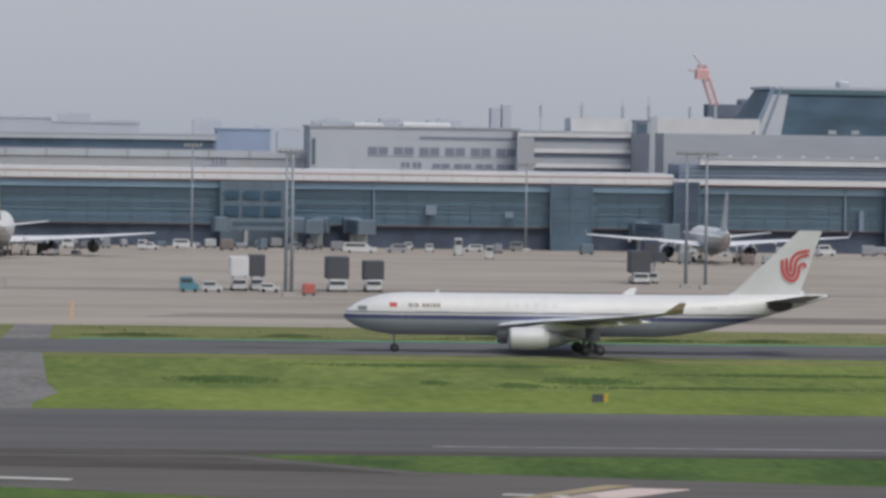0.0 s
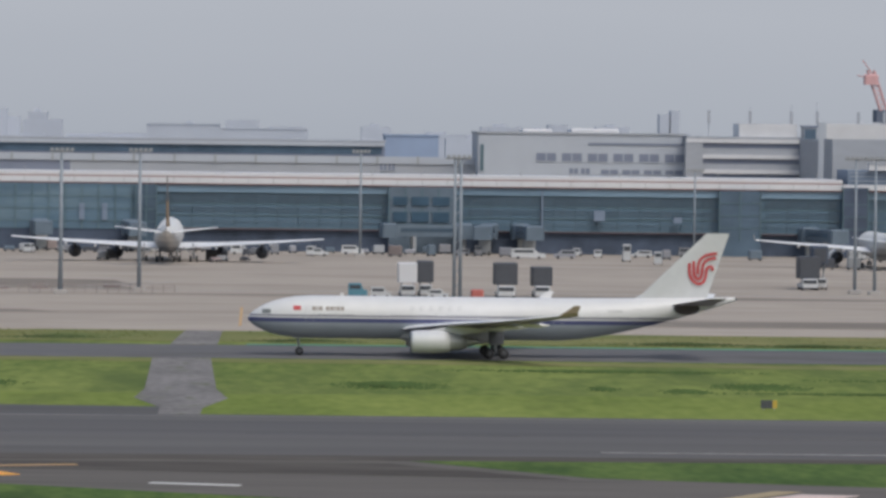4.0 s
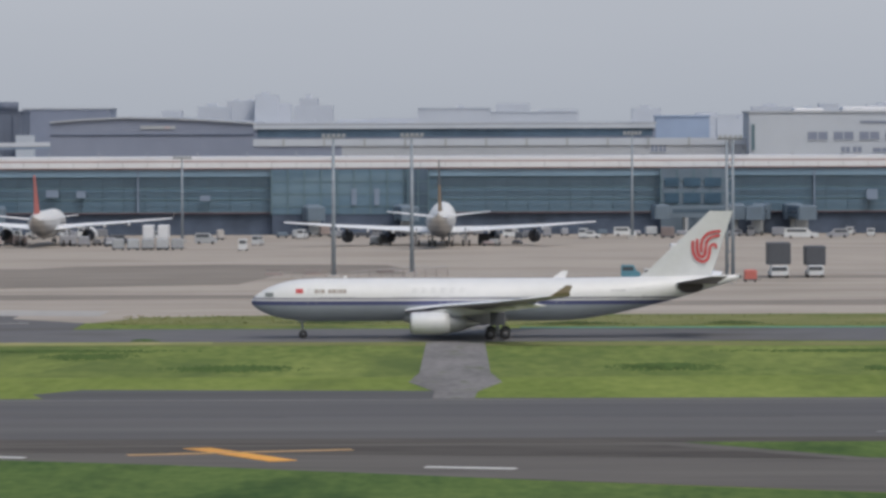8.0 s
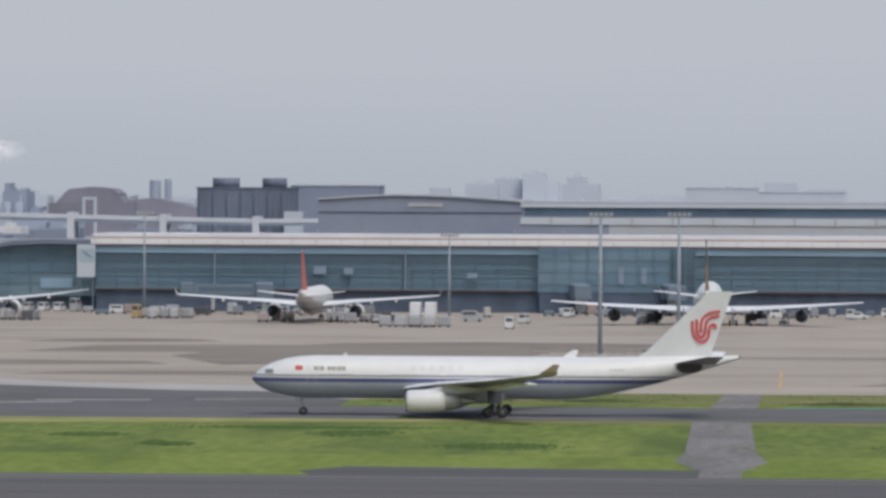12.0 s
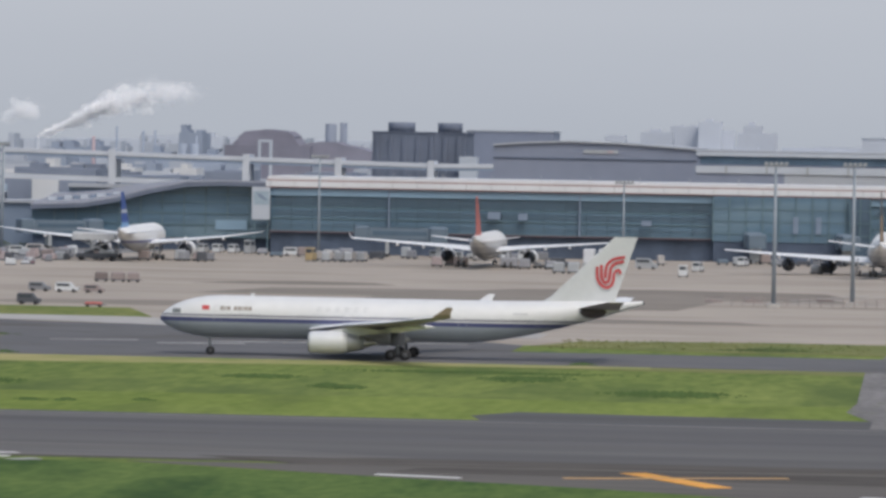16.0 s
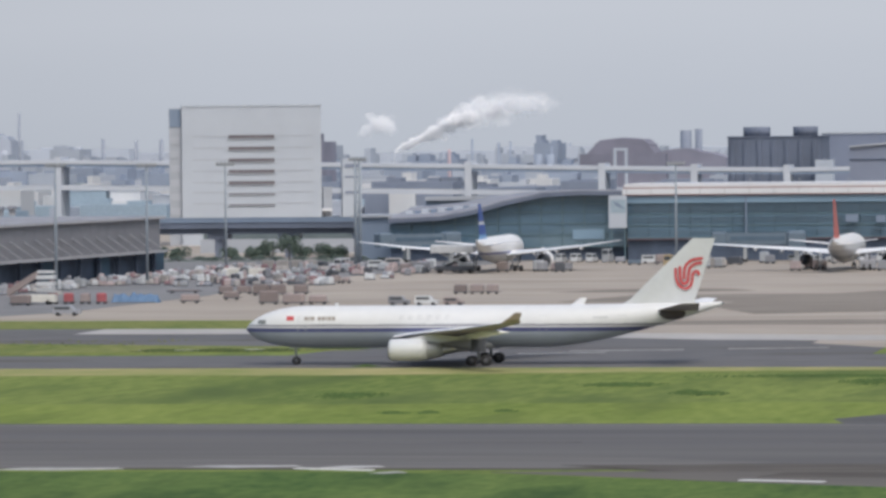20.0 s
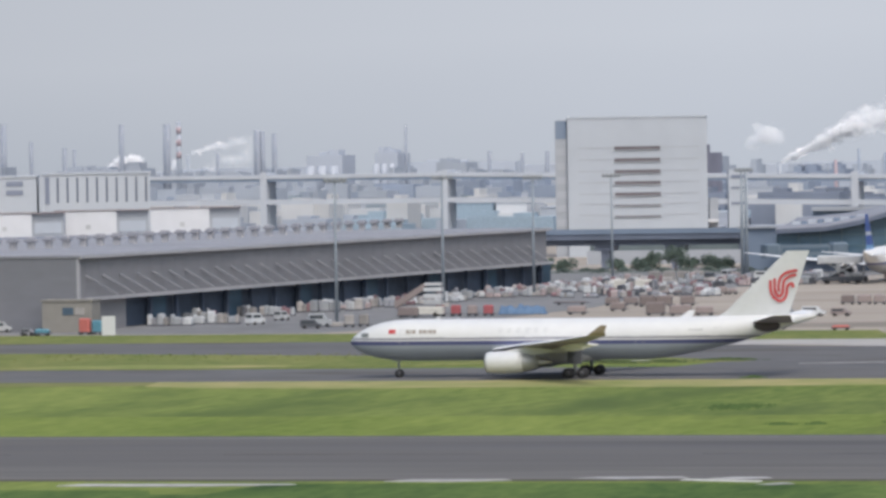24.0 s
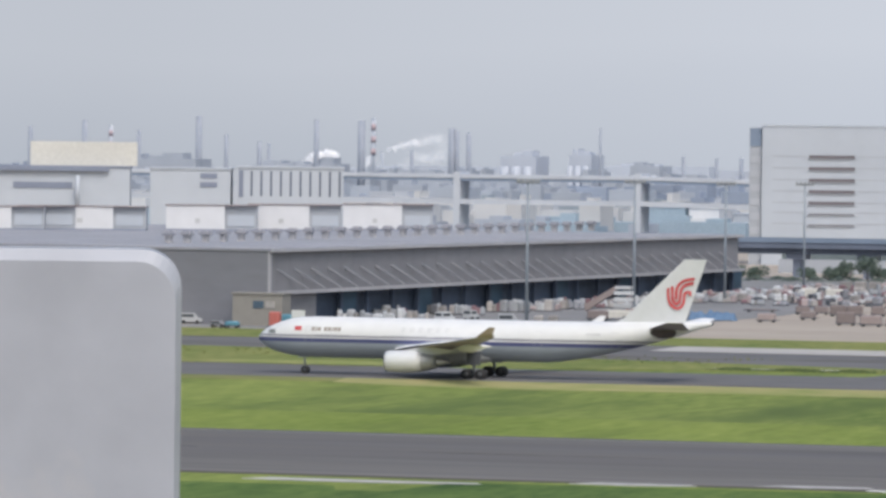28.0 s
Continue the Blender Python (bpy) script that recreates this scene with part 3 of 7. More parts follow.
WEEDS_WEST = ((-74.5, 613, 3.4, 8, 0.6), (-71.8, 610, 4, 8, 0.5), (-84.8, 633, 9, 9, 0.3), (-53, 640, 10, 13, 0.35), (-33.6, 610, 14, 13, 0.3), (-98, 569, 2, 3, 0.3), (-102, 568, 3, 3, 0.3), (-90, 572, 2, 2, 0.3), (-114, 607, 7, 12, 0.3))
WEEDS_EDGE = ((-126.5, 685, 3, 3, 0.45), (-49.4, 684, 3.5, 3, 0.45), (-27, 740, 14, 6, 0.7), (97, 733, 12, 5, 0.8), (30, 735, 10, 5, 0.7), (62, 734, 26, 4, 0.8), (80, 732, 22, 4, 0.7), (8, 734, 18, 4, 0.7), (120, 734, 14, 4, 0.7), (-157, 736, 12, 5, 0.7), (-166, 735, 8, 4, 0.7), (-149, 737, 8, 4, 0.6), (-141, 743, 10, 5, 0.6))
for i, (x, y, w, d, h) in enumerate(WEEDS_EAST + WEEDS_NEAR + WEEDS_WEST + WEEDS_EDGE):
    shrub(x, y, w, d, h, 140 + i)
sheet("mown_strip", [(-1500, 545), (1500, 545), (1500, 590), (90, 592), (30, 593), (0, 590), (-60, 592), (-120, 588), (-200, 590), (-1500, 590)], 0.022, M_MOWN, "brighter close-mown grass strip beside the runway", "grass")


# ---------------------------------------------------------------- overcast sky behind all
bm = bmesh.new()
box(bm, -2700, 1700, 4500, 4503, -8, 950)
structure("backdrop", bm, M_SKY, "even grey overcast sky above the horizon", "sky")


# ---------------------------------------------------------------- terminal pier
X0, X1, FY = -168.0, 144.0, 1262.0
pier = thing("terminal_pier", pose(0, FY, 0), "long glass airport terminal pier with a white roof edge", "terminal", kind="structure")
# ground-floor shade is put into the navy wall colour
boxpart("base_wall", pier, M_BASE, X0, 345, 1.6, 30, 0, 5.2, "ground floor coloured dark navy for its shade")
boxpart("core_wall", pier, M_GLASSD, X0, 345, 1.0, 30, 5.2, 16.0)
boxpart("trim", pier, M_SILL, X0, 345, 0.3, 0.98, 5.2, 5.5, "dark maroon sill line")
boxpart("fascia", pier, M_ROOFW, X0 - 1, X1, -0.8, 0.9, 16.25, 17.7, "white metal roof edge")
boxpart("trim", pier, M_ROOFR, X0 - 1, X1, -0.65, 0.8, 15.95, 16.25, "dull brown trim under the roof edge")
boxpart("trim", pier, M_ROOFR, X0 - 0.8, X1, -0.75, 1.5, 17.7, 17.95, "dull brown trim on the roof edge")
boxpart("roof_deck", pier, M_ROOFW, X0 - 0.6, X1, -0.6, 34, 17.95, 18.8, "white metal roof")
boxpart("spandrel", pier, M_MULL, X0, 345, 0.5, 0.9, 13.9, 14.15)
boxpart("spandrel", pier, M_GLASST, X0, 345, 0.1, 0.95, 14.15, 15.95, "glazed band under the roof, blue with painted sky reflection")
for z in (5.5, 8.45, 11.2):
    boxpart("spandrel", pier, M_MULL, X0, 345, 0.62, 0.9, z, z + 0.28)
for i in range(26):
    x = X0 + 6 + i * 12.0
    tubepart("roof_post", pier, M_STEEL, (x, 2.0, 18.8), (x, 2.0, 19.9), 0.10, k=6)
for i in range(52):
    boxpart("fascia_joint", pier, M_STEEL, X0 + i * 6, X0 + 0.12 + i * 6, -0.83, -0.802, 16.3, 17.65)
for i, (z, d) in enumerate(((7.1, 0.10), (9.7, 0.10), (10.4, 0.10), (12.0, 0.14), (12.6, 0.20), (13.3, 0.24))):
    for a, b in ((X0, -61), (-21, 33), (51, 113), (125, 143), (151, 195), (209, 345)):
        boxpart("louvre_blade", pier, M_FINS, a + 0.7 * (i % 3), b - 0.5 * (i % 2), 0.42, 0.55, z, z + d, "dark horizontal blade before the glazing")
for x in (-139, -92.5, 71, 186):
    boxpart("pale_post", pier, M_CLADB, x, x + 0.35, -0.3, 0.5, 5.5, 15.6, "pale upright post before the glazing")
# higher roof at the right-hand end
boxpart("fascia", pier, M_ROOFW, 144, 345, -1.6, 0.9, 16.4, 17.7, "white metal roof edge")
boxpart("trim", pier, M_ROOFR, 144, 345, -1.3, 0.8, 16.0, 16.4)
boxpart("upper_wall", pier, M_CLADB, 146, 345, 6, 30, 17.7, 21.2, "slate grey upper storey")
for z in (18.5, 19.6, 20.5):
    boxpart("wall_rail", pier, M_CLADL, 146.5, 345, 5.8, 5.98, z, z + 0.16, "pale rail across the upper storey")
for i in range(33):
    boxpart("roof_lamp", pier, M_ROOFW, 152 + i * 6, 152.9 + i * 6, 4.6, 5.6, 23.2, 23.6)
boxpart("fascia", pier, M_ROOFW, 151, 345, 4.5, 7, 21.2, 22.6, "white metal roof edge")
boxpart("trim", pier, M_CLAD, 151, 345, 4.3, 8, 22.6, 23.2)
boxpart("upper_wall", pier, M_CLAD, 146, 345, 40, 60, 18, 28.7, "grey upper wall")


def bay(x0, x1, mat, label, proud=2.2, top=15.9, foot=0.0):
    """A glazed block that stands out of the front."""
    b = boxpart("glazed_bay", pier, mat, x0, x1, -proud, 0.9, foot, top, label)
    k = max(2, round((x1 - x0) / 4))
    for i in range(k + 1):
        x = x0 + (x1 - x0) * i / k
        boxpart("mullion", b, M_MULL, x - 0.15, x + 0.15, -proud - 0.2, -proud - 0.02, max(3.8, foot), top)
    for z in (6.8, 9.8, 12.8):
        boxpart("transom", b, M_MULL, x0, x1, -proud - 0.12, -proud - 0.03, z, z + 0.22)


bay(34, 50, M_BRIDGE, "blue grey gate tower with dark square windows")
for x0, x1 in ((35.0, 38.4), (39.5, 43.6), (44.6, 48.6)):
    for z0, z1 in ((11.5, 13.6), (7.5, 9.9)):
        boxpart("gate_window", pier, M_DEEP, x0, x1, -2.6, -2.43, z0, z1, "dark square window")
bay(114, 124, M_GLASSD, "dark blue glazed gate tower")
bay(-60, -24, M_GLASS, "green glazed gate bay", 1.2, foot=5.0)
boxpart("bay_base", pier, M_BASE, -59.8, -24.2, -1.0, 1.55, 0, 5.0, "ground floor under the bay, dark navy for its shade")
bay(144, 150, M_BASE, "dark slatted gate tower", 2.6, 17)
bay(196, 208, M_GLASSD, "dark blue glazed gate tower")
bay(-27, -22, M_GLASSD, "dark blue glazed gate tower", 2.4)

# jet bridges under the gates
def jet_bridge(x, y, length, turn):
    t = thing("jet_bridge", pose(x, y, 0, 0, 0, turn), "grey glazed jet bridge reaching out from the terminal", "jet bridge", "jet bridges at the gates")
    boxpart("tunnel", t, M_BRIDGE, -length, 0, -1.5, 1.5, 4.2, 7.0, "blue grey tunnel")
    boxpart("window_band", t, M_GLASSD, -length + 1, -1, -1.55, 1.55, 5.2, 6.2)
    boxpart("cab", t, M_BRIDGE, -length - 3.5, -length, -2.2, 2.2, 3.9, 7.3, "slate grey cab at the end", 0.3)
    boxpart("rotunda", t, M_BRIDGE, -0.5, 4, -2.2, 2.2, 3.6, 7.4, "", 0.5)
    boxpart("column", t, M_STEEL, 1.2, 2.4, -0.6, 0.6, 0, 3.6)
    boxpart("support", t, M_STEEL, -length * 0.7 - 0.4, -length * 0.7 + 0.4, -1.4, 1.4, 0.7, 4.2)
    for s in (-1.1, 1.1):
        tubepart("wheel", t, M_TYRE, (-length * 0.7, s - 0.2, 0.6), (-length * 0.7, s + 0.2, 0.6), 0.6, k=12)


for x, y, n, a in ((50, 1255, 15, 12), (58, 1258, 20, 84), (66, 1258, 20, 95), (-50, 1258, 16, 95), (-28, 1258, 20, 95), (136, 1258, 22, 100), (-214, 1266, 14, 30), (-127, 1248, 15, 4)):
    jet_bridge(x, y, n, a)

# bright sheets and signs on the glazing
for x, z, w, h in ((85, 9.5, 2.6, 2.4), (-113, 10.2, 3.0, 1.8), (-106, 10.0, 2.2, 1.6), (-40, 9.2, 1.2, 4.0), (-34.5, 9.2, 1.2, 4.0), (190, 8, 1.0, 5.0), (104, 8.6, 2.0, 1.4), (-76, 9.0, 2.4, 1.2)):
    s = new("window_panel", None)
    s.location = (x, FY - 1.5, z)
    tagged(s, "pale panel behind the terminal glazing", "panel", "pale panels in the terminal front")
    boxpart("sheet", s, M_CLADB, -w / 2, w / 2, -0.1, 0.9, -h / 2, h / 2)

# glazed hall with a curving roof at the pier's end
hall = thing("terminal_hall", pose(0, 1275, 0), "green glazed terminal hall with a curving grey roof", "terminal", kind="structure")
prof = [(-170, 16.2), (-181, 16.4), (-190, 16.0), (-200, 14.0), (-208, 11.8), (-216, 10.4), (-229, 9.8)]
bm = bmesh.new()
front = [bm.verts.new((x, 0, z)) for x, z in prof] + [bm.verts.new((-229, 0, 3.2)), bm.verts.new((-170, 0, 3.2))]
back = [bm.verts.new((v.co.x, 30, v.co.z)) for v in front]
skin(bm, [front, back])
part("glazed_wall", bm, M_GLASS, hall, "green tinted glazing")


def back_z(x):
    """Height of the hall roof's back edge."""
    return float(np.interp(-x, [170, 195, 206, 216, 229], [16.6, 16.6, 15.6, 13.6, 12.4]))


bm = bmesh.new()
eave = [[bm.verts.new((x, y, z + dz)) for y, z, dz in ((-2.5, z, 0.35), (-2.5, z, 0.95), (30, back_z(x), 0.5), (30, back_z(x), 0.0))] for x, z in prof]
skin(bm, eave)
part("roof", bm, M_SHEDR, hall, "broad grey metal roof sweeping down to the apron")
bm = bmesh.new()
edge = [[bm.verts.new((x, y, z + dz)) for y, dz in ((-2.8, -0.3), (-2.2, -0.3), (-2.2, 0.7), (-2.8, 0.7))] for x, z in prof]
skin(bm, edge)
part("eave_truss", bm, M_FARD, hall, "dark curved truss along the eave")
boxpart("base_wall", hall, M_BASE, -229, -170, 1.0, 30, 0, 3.2)
for i in range(11):
    x = -229 + i * 5.4
    zt = np.interp(-x, [170, 181, 190, 200, 208, 216, 226, 246], [16.2, 16.4, 16.0, 14.0, 11.8, 10.2, 9.4, 9.2])
    boxpart("mullion", hall, M_MULL, x, x + 0.22, -0.25, -0.02, 3.2, float(zt))
for z in (3.2, 6.2, 9.0):
    boxpart("transom", hall, M_MULL, -229 if z < 9 else -222, -170, -0.2, -0.03, z, z + 0.25)
for z in (11.8, 13.8):
    boxpart("transom", hall, M_MULL, -198, -170, -0.2, -0.03, z, z + 0.25)
# added pale sheet imitates a bright sheen on the hall glazing
boxpart("light_panel", hall, M_GLASST, -183.2, -175.4, -0.3, -0.05, 5.2, 7.6, "pale panel painted as a sheen on the glass")
boxpart("end_house", hall, M_CLADB, -240, -229.2, 10, 28, 0, 10.8, "low blue grey house at the hall's end")
boxpart("end_house_roof", hall, M_CLAD, -240.6, -229.1, 9, 29, 10.8, 11.4, "pale grey flat roof")
boxpart("back_canopy", hall, M_CLAD, -226, -204, 34, 40, 14.6, 15.6, "pale grey canopy behind the hall")
boxpart("canopy_wall", hall, M_CLADB, -226, -204, 35, 40, 9.5, 14.6, "blue grey wall under the canopy")
for i in range(5):
    boxpart("roof_light", hall, M_CLADL, -226.5 + i * 4.1, -224.6 + i * 4.1, 8, 10, 10.6, 12.5 + 0.35 * i, "pale rooflight")
    boxpart("roof_vent", hall, M_CLADB, -224.2 + i * 4.1, -222.9 + i * 4.1, 8, 10, 10.6, 12.4 + 0.35 * i, "slate roof vent")

board = thing("billboard", pose(-169.8, 1258.5, 8.2), "tall white billboard with a blue picture on the terminal end", "billboard")
boxpart("stand", board, M_MULL, -1.8, -1.5, 0.4, 0.7, -8.2, 7, "grey stand")
boxpart("stand", board, M_MULL, 1.5, 1.8, 0.4, 0.7, -8.2, 7, "grey stand")
boxpart("panel", board, M_CLADL, -2.2, 2.2, 0, 0.4, 0, 7.9, "white panel")
boxpart("picture", board, M_PALEB, -1.8, 2.0, -0.05, -0.01, 3.6, 6.9, "pale blue picture")
bm = bmesh.new()
vv = [bm.verts.new(p) for p in ((-1.2, -0.1, 6.6), (0.2, -0.1, 6.0), (1.9, -0.1, 4.6), (0.6, -0.1, 4.9), (-0.4, -0.1, 5.4))]
bm.faces.new(vv)
part("swoosh", bm, M_CLADB, board, "slate blue swoosh")


# ---------------------------------------------------------------- buildings behind the terminal
def building(name, x0, x1, y0, y1, z1, mat, label, roof=None, z0=0.0, turn=0.0):
    t = thing(name, pose(x0, y0, 0, 0, 0, turn), label, "building")
    boxpart("wall", t, mat, 0, x1 - x0, 0, y1 - y0, z0, z1)
    boxpart("roof", t, roof or M_CLAD, -0.3, x1 - x0 + 0.3, -0.3, y1 - y0 + 0.3, z1, z1 + 0.5)
    return t


def window_row(t, x0, x1, z0, z1, count, gap, mat=M_CLADD, y=-0.12):
    w = (x1 - x0 - gap * (count - 1)) / count
    for i in range(count):
        a = x0 + i * (w + gap)
        win = boxpart("window", t, mat, a, a + w, y, y + 0.1, z0, z1)
        boxpart("window_post", win, M_CLADL, a + w / 2 - 0.12, a + w / 2 + 0.12, y - 0.04, y - 0.003, z0, z1)
        boxpart("sill", win, M_CLADL, a - 0.1, a + w + 0.1, y - 0.1, y + 0.05, z0 - 0.25, z0 - 0.05)


long_b = building("office_block", -72.3, 37, 1420, 1450, 26.2, M_CLADD, "long low office block with a dark window band", M_CLAD)
boxpart("window_band", long_b, M_GLASSD, 1, 108.5, -0.2, -0.02, 22.9, 25.0, "dark continuous window band")
boxpart("eave", long_b, M_CLADL, 0, 109.2, -1.2, -0.2, 25.05, 26.1, "pale eave")
boxpart("parapet", long_b, M_CLADL, 0, 150, -3, -0.3, 20.4, 22.3, "pale parapet band")
boxpart("lower_wall", long_b, M_CLAD, 24, 134, -2.6, -0.4, 10, 20.4, "grey lower wall")
boxpart("lower_wall", long_b, M_CLADD, 0, 24, -2.6, -0.4, 10, 20.4, "slate lower wall")
for i in range(12):
    boxpart("pier", long_b, M_STEEL, 8 + i * 11, 8.5 + i * 11, -3.3, -3.02, 20.2, 22.5)
window_row(long_b, 108, 112, 18.6, 20.6, 2, 0.5, y=-2.75)

hang = thing("hangar", pose(-135, 1500, 0), "grey hangar with a shallow curved roof", "hangar")
bm = bmesh.new()
pr = [(0, 0), (59, 0), (59, 26.2), (48, 26.9), (36, 27.6), (22, 27.9), (10, 27.4), (0, 26.6)]
skin(bm, [[bm.verts.new((x, y, z)) for x, z in pr] for y in (0, 60)])
part("wall", bm, M_CLADD, hang, "slate grey sheet wall")
bm = bmesh.new()
for (xa, za), (xb, zb) in zip(pr[2:], pr[3:]):
    skin(bm, [[bm.verts.new(p) for p in ((xa, y, za), (xb, y, zb), (xb, y, zb + 0.5), (xa, y, za + 0.5))] for y in (-0.8, 61)])
part("roof", bm, M_CLAD, hang, "grey metal roof edge")
boxpart("band", hang, M_BASE, 0, 59, -0.25, -0.02, 22.9, 23.3, "dark band")
boxpart("sign_panel", hang, M_ULD, 26, 36, -0.3, -0.03, 24.8, 25.8, "plain pale sign panel")
boxpart("sign_mark", hang, M_FARR, 33, 34.5, -0.36, -0.31, 25.0, 25.6)

building("tower_block", -181, -149, 1900, 1930, 30.6, M_CLADD, "plain slate grey block behind the hangar")
dk = building("dark_block", -198.5, -167, 1750, 1780, 29.6, M_FARD, "dark slate building with round tanks on the roof", M_FARD)
for x in (9, 25.5):
    tubepart("roof_tank", dk, M_FARD, (x, 8, 30.1), (x, 8, 33.2), 4.6 if x < 20 else 4.2, k=16)
for i in range(7):
    boxpart("pilaster", dk, M_FARD, 1 + i * 4.6, 2.2 + i * 4.6, -0.8, -0.02, 0, 28.5)
boxpart("annex", dk, M_CLADL, 30, 36, -6, 0, 14, 22, "white annex")

grey = building("maintenance_block", 61.6, 118, 1400, 1440, 29.0, M_CLADL, "large pale grey block with strips of windows", M_CLAD)
window_row(grey, 15.6, 55.5, 21.8, 23.9, 6, 1.6)
window_row(grey, 24.5, 30, 18.4, 19.9, 2, 0.8)
window_row(grey, 33, 55, 18.4, 19.6, 4, 1.2)
boxpart("band", grey, M_CLADD, 29.5, 57, -0.2, -0.02, 26.2, 26.8, "dark louvre band")
boxpart("roof_hump", grey, M_ROOFW, 12, 20, 4, 20, 29.5, 30.3, "white rooflight", 0.3)
boxpart("roof_hump", grey, M_ROOFW, 25, 38, 4, 20, 29.5, 30.6, "white rooflight", 0.4)
boxpart("duct", grey, M_MULL, 0.6, 1.4, -0.4, 0, 19, 26)

deck = building("car_park_deck", 117, 148, 1390, 1430, 28.4, M_CLAD, "multi-storey deck with white parapets", M_CLAD)
for z in (19.0, 23.0, 27.2):
    boxpart("parapet", deck, M_ROOFW, -0.4, 31, -0.8, -0.05, z, z + 1.1, "white parapet")
    # thin dark sheet on the solid wall paints the shade of an open storey
    boxpart("shade_gap", deck, M_CLADD, 0, 30.6, -0.04, -0.01, z - 1.3, z - 0.05, "dark strip painted as open-storey shade")
boxpart("penthouse", deck, M_ROOFW, 14, 29.5, 2, 20, 28.4, 32.4, "white roof house")
boxpart("column_wall", deck, M_CLAD, -0.6, 4, -1.4, -0.82, 18, 27)
tw = building("stair_tower", 147.8, 151.4, 1388, 1394, 31.6, M_CLAD, "narrow stair tower with dark windows", M_CLADD)
for z in (20.0, 24.5, 28.5):
    boxpart("window", tw, M_GLASSD, 0.3, 3.3, -0.15, -0.02, z, z + 2.6)

ctl = thing("main_terminal", pose(147, 1340, 0), "main terminal hall with a slanting glass roof", "terminal")
boxpart("wall", ctl, M_CLAD, 0, 160, 0, 60, 0, 28.4, "grey wall")
boxpart("parapet", ctl, M_ROOFW, 0.5, 28, -0.6, 10, 28.4, 32.6, "pale parapet wall")
boxpart("pillar", ctl, M_CLADL, -0.5, 1.5, -1.0, 0, 18, 33.0)
bm = bmesh.new()
skin(bm, [[bm.verts.new(p) for p in ((26.5, y0, 28.6), (150, y0, 28.6), (150, y1, 40.6), (31.8, y1, 40.6))] for y0, y1 in ((0, 4), (60, 40))])
part("glass_roof", bm, M_DEEP, ctl, "slanting blue glass roof")
bm = bmesh.new()
tube(bm, (26.3, -0.4, 28.6), (32, 3.4, 40.9), 0.55, k=6)
tube(bm, (29.0, -0.4, 28.6), (34, 3.4, 40.9), 0.35, k=6)
part("roof_frame", bm, M_CLADB, ctl, "grey steel roof frame")
bm = bmesh.new()
skin(bm, [[bm.verts.new(p) for p in ((26.4, -0.25 + d, 28.6), (33.6, -0.25 + d, 28.6), (36.2, 3.6 + d, 40.8), (32.0, 3.6 + d, 40.8))] for d in (0, 0.2)])
part("end_panel", bm, M_CLAD, ctl, "broad grey end panel of the glass roof")
boxpart("roof_edge", ctl, M_CLADL, 31, 151, 3.2, 42, 40.5, 41.2, "pale roof edge")
boxpart("roof_edge", ctl, M_MULL, 31.4, 151, 3.0, 3.3, 39.2, 40.5)
boxpart("roof_box", ctl, M_CLADL, 49, 52, 5, 9, 41.2, 43.0, "", 0.5)
window_row(ctl, 3, 6.5, 22.4, 25, 1, 0.5)
boxpart("ramp", ctl, M_CLADD, 3.5, 7.5, -1.5, -0.3, 18, 24.4, "dark sloping ramp housing")
for x in (46, 52):
    boxpart("light", ctl, M_CLADL, x, x + 2, -0.5, -0.1, 29.0, 30.0)

crane = thing("tower_crane", pose(217, 1800, 0), "red lattice crane jib on a dark machine deck", "crane")
boxpart("machine_deck", crane, M_FARD, 0, 19, 0, 12, 34, 38.4, "dark machine deck")
boxpart("roof_house", crane, M_FARD, 11, 17, 0, 8, 38.4, 40.4, "", 0.6)
boxpart("support_tower", crane, M_FARB, 3, 16, 1, 11, 0, 34)
bm = bmesh.new()
for s in (-1.2, 1.2):
    tube(bm, (2.5 + s, 0, 38), (-2.2 + s, 0, 52), 0.28, k=5)
    tube(bm, (2.5 + s, 2.4, 38), (-2.2 + s, 2.4, 52), 0.28, k=5)
for i in range(9):
    f0, f1 = i / 9, (i + 1) / 9
    tube(bm, (1.3 - 4.7 * f0, 0, 38 + 14 * f0), (3.7 - 4.7 * f1, 0, 38 + 14 * f1), 0.16, k=4)
    tube(bm, (3.7 - 4.7 * f0, 0, 38 + 14 * f0), (1.3 - 4.7 * f1, 0, 38 + 14 * f1), 0.16, k=4)
part("jib", bm, M_PALER, crane, "pale red lattice jib")
bm = bmesh.new()
rbox(bm, -4.6, 0.4, -1, 2, 47, 50.6, 0.5)
part("head", bm, M_PALER, crane, "red jib head")
tubepart("strut", crane, M_PALER, (-1, 1, 50), (-5, 1, 55.5), 0.22, k=5)
tubepart("strut", crane, M_PALER, (-1, 1, 49), (-7, 1, 50.2), 0.2, k=5)


# ---------------------------------------------------------------- elevated expressway, tower building, cargo shed
def lerp(a, b, f):
    return a + (b - a) * f


via = thing("expressway_viaduct", pose(0, 1700, 0), "white double-deck expressway viaduct on slim piers", "viaduct", kind="structure")
XS = [-1100, -900, -700, -481, -418, -344, -279, -234.5, -204, -173.5, -150, 120]
ZS = [27, 26, 25.2, 24.4, 24.4, 23.0, 21.8, 20.8, 20.2, 19.7, 19.9, 18]
for (xa, za), (xb, zb) in zip(zip(XS, ZS), list(zip(XS, ZS))[1:]):
    for name, dz, hh, mat in (("upper_deck", 0, 1.5, M_VIAD), ("lower_deck", -8.4, 1.6, M_VIAD), ("under_beam", -1.3, 0.9, M_CLADB)):
        bm = bmesh.new()
        skin(bm, [[bm.verts.new(p) for p in ((x, 0, z + dz - hh), (x, 14, z + dz - hh), (x, 14, z + dz), (x, 0, z + dz))] for x, z in ((xa, za), (xb, zb))])
        part(name, bm, mat, via)
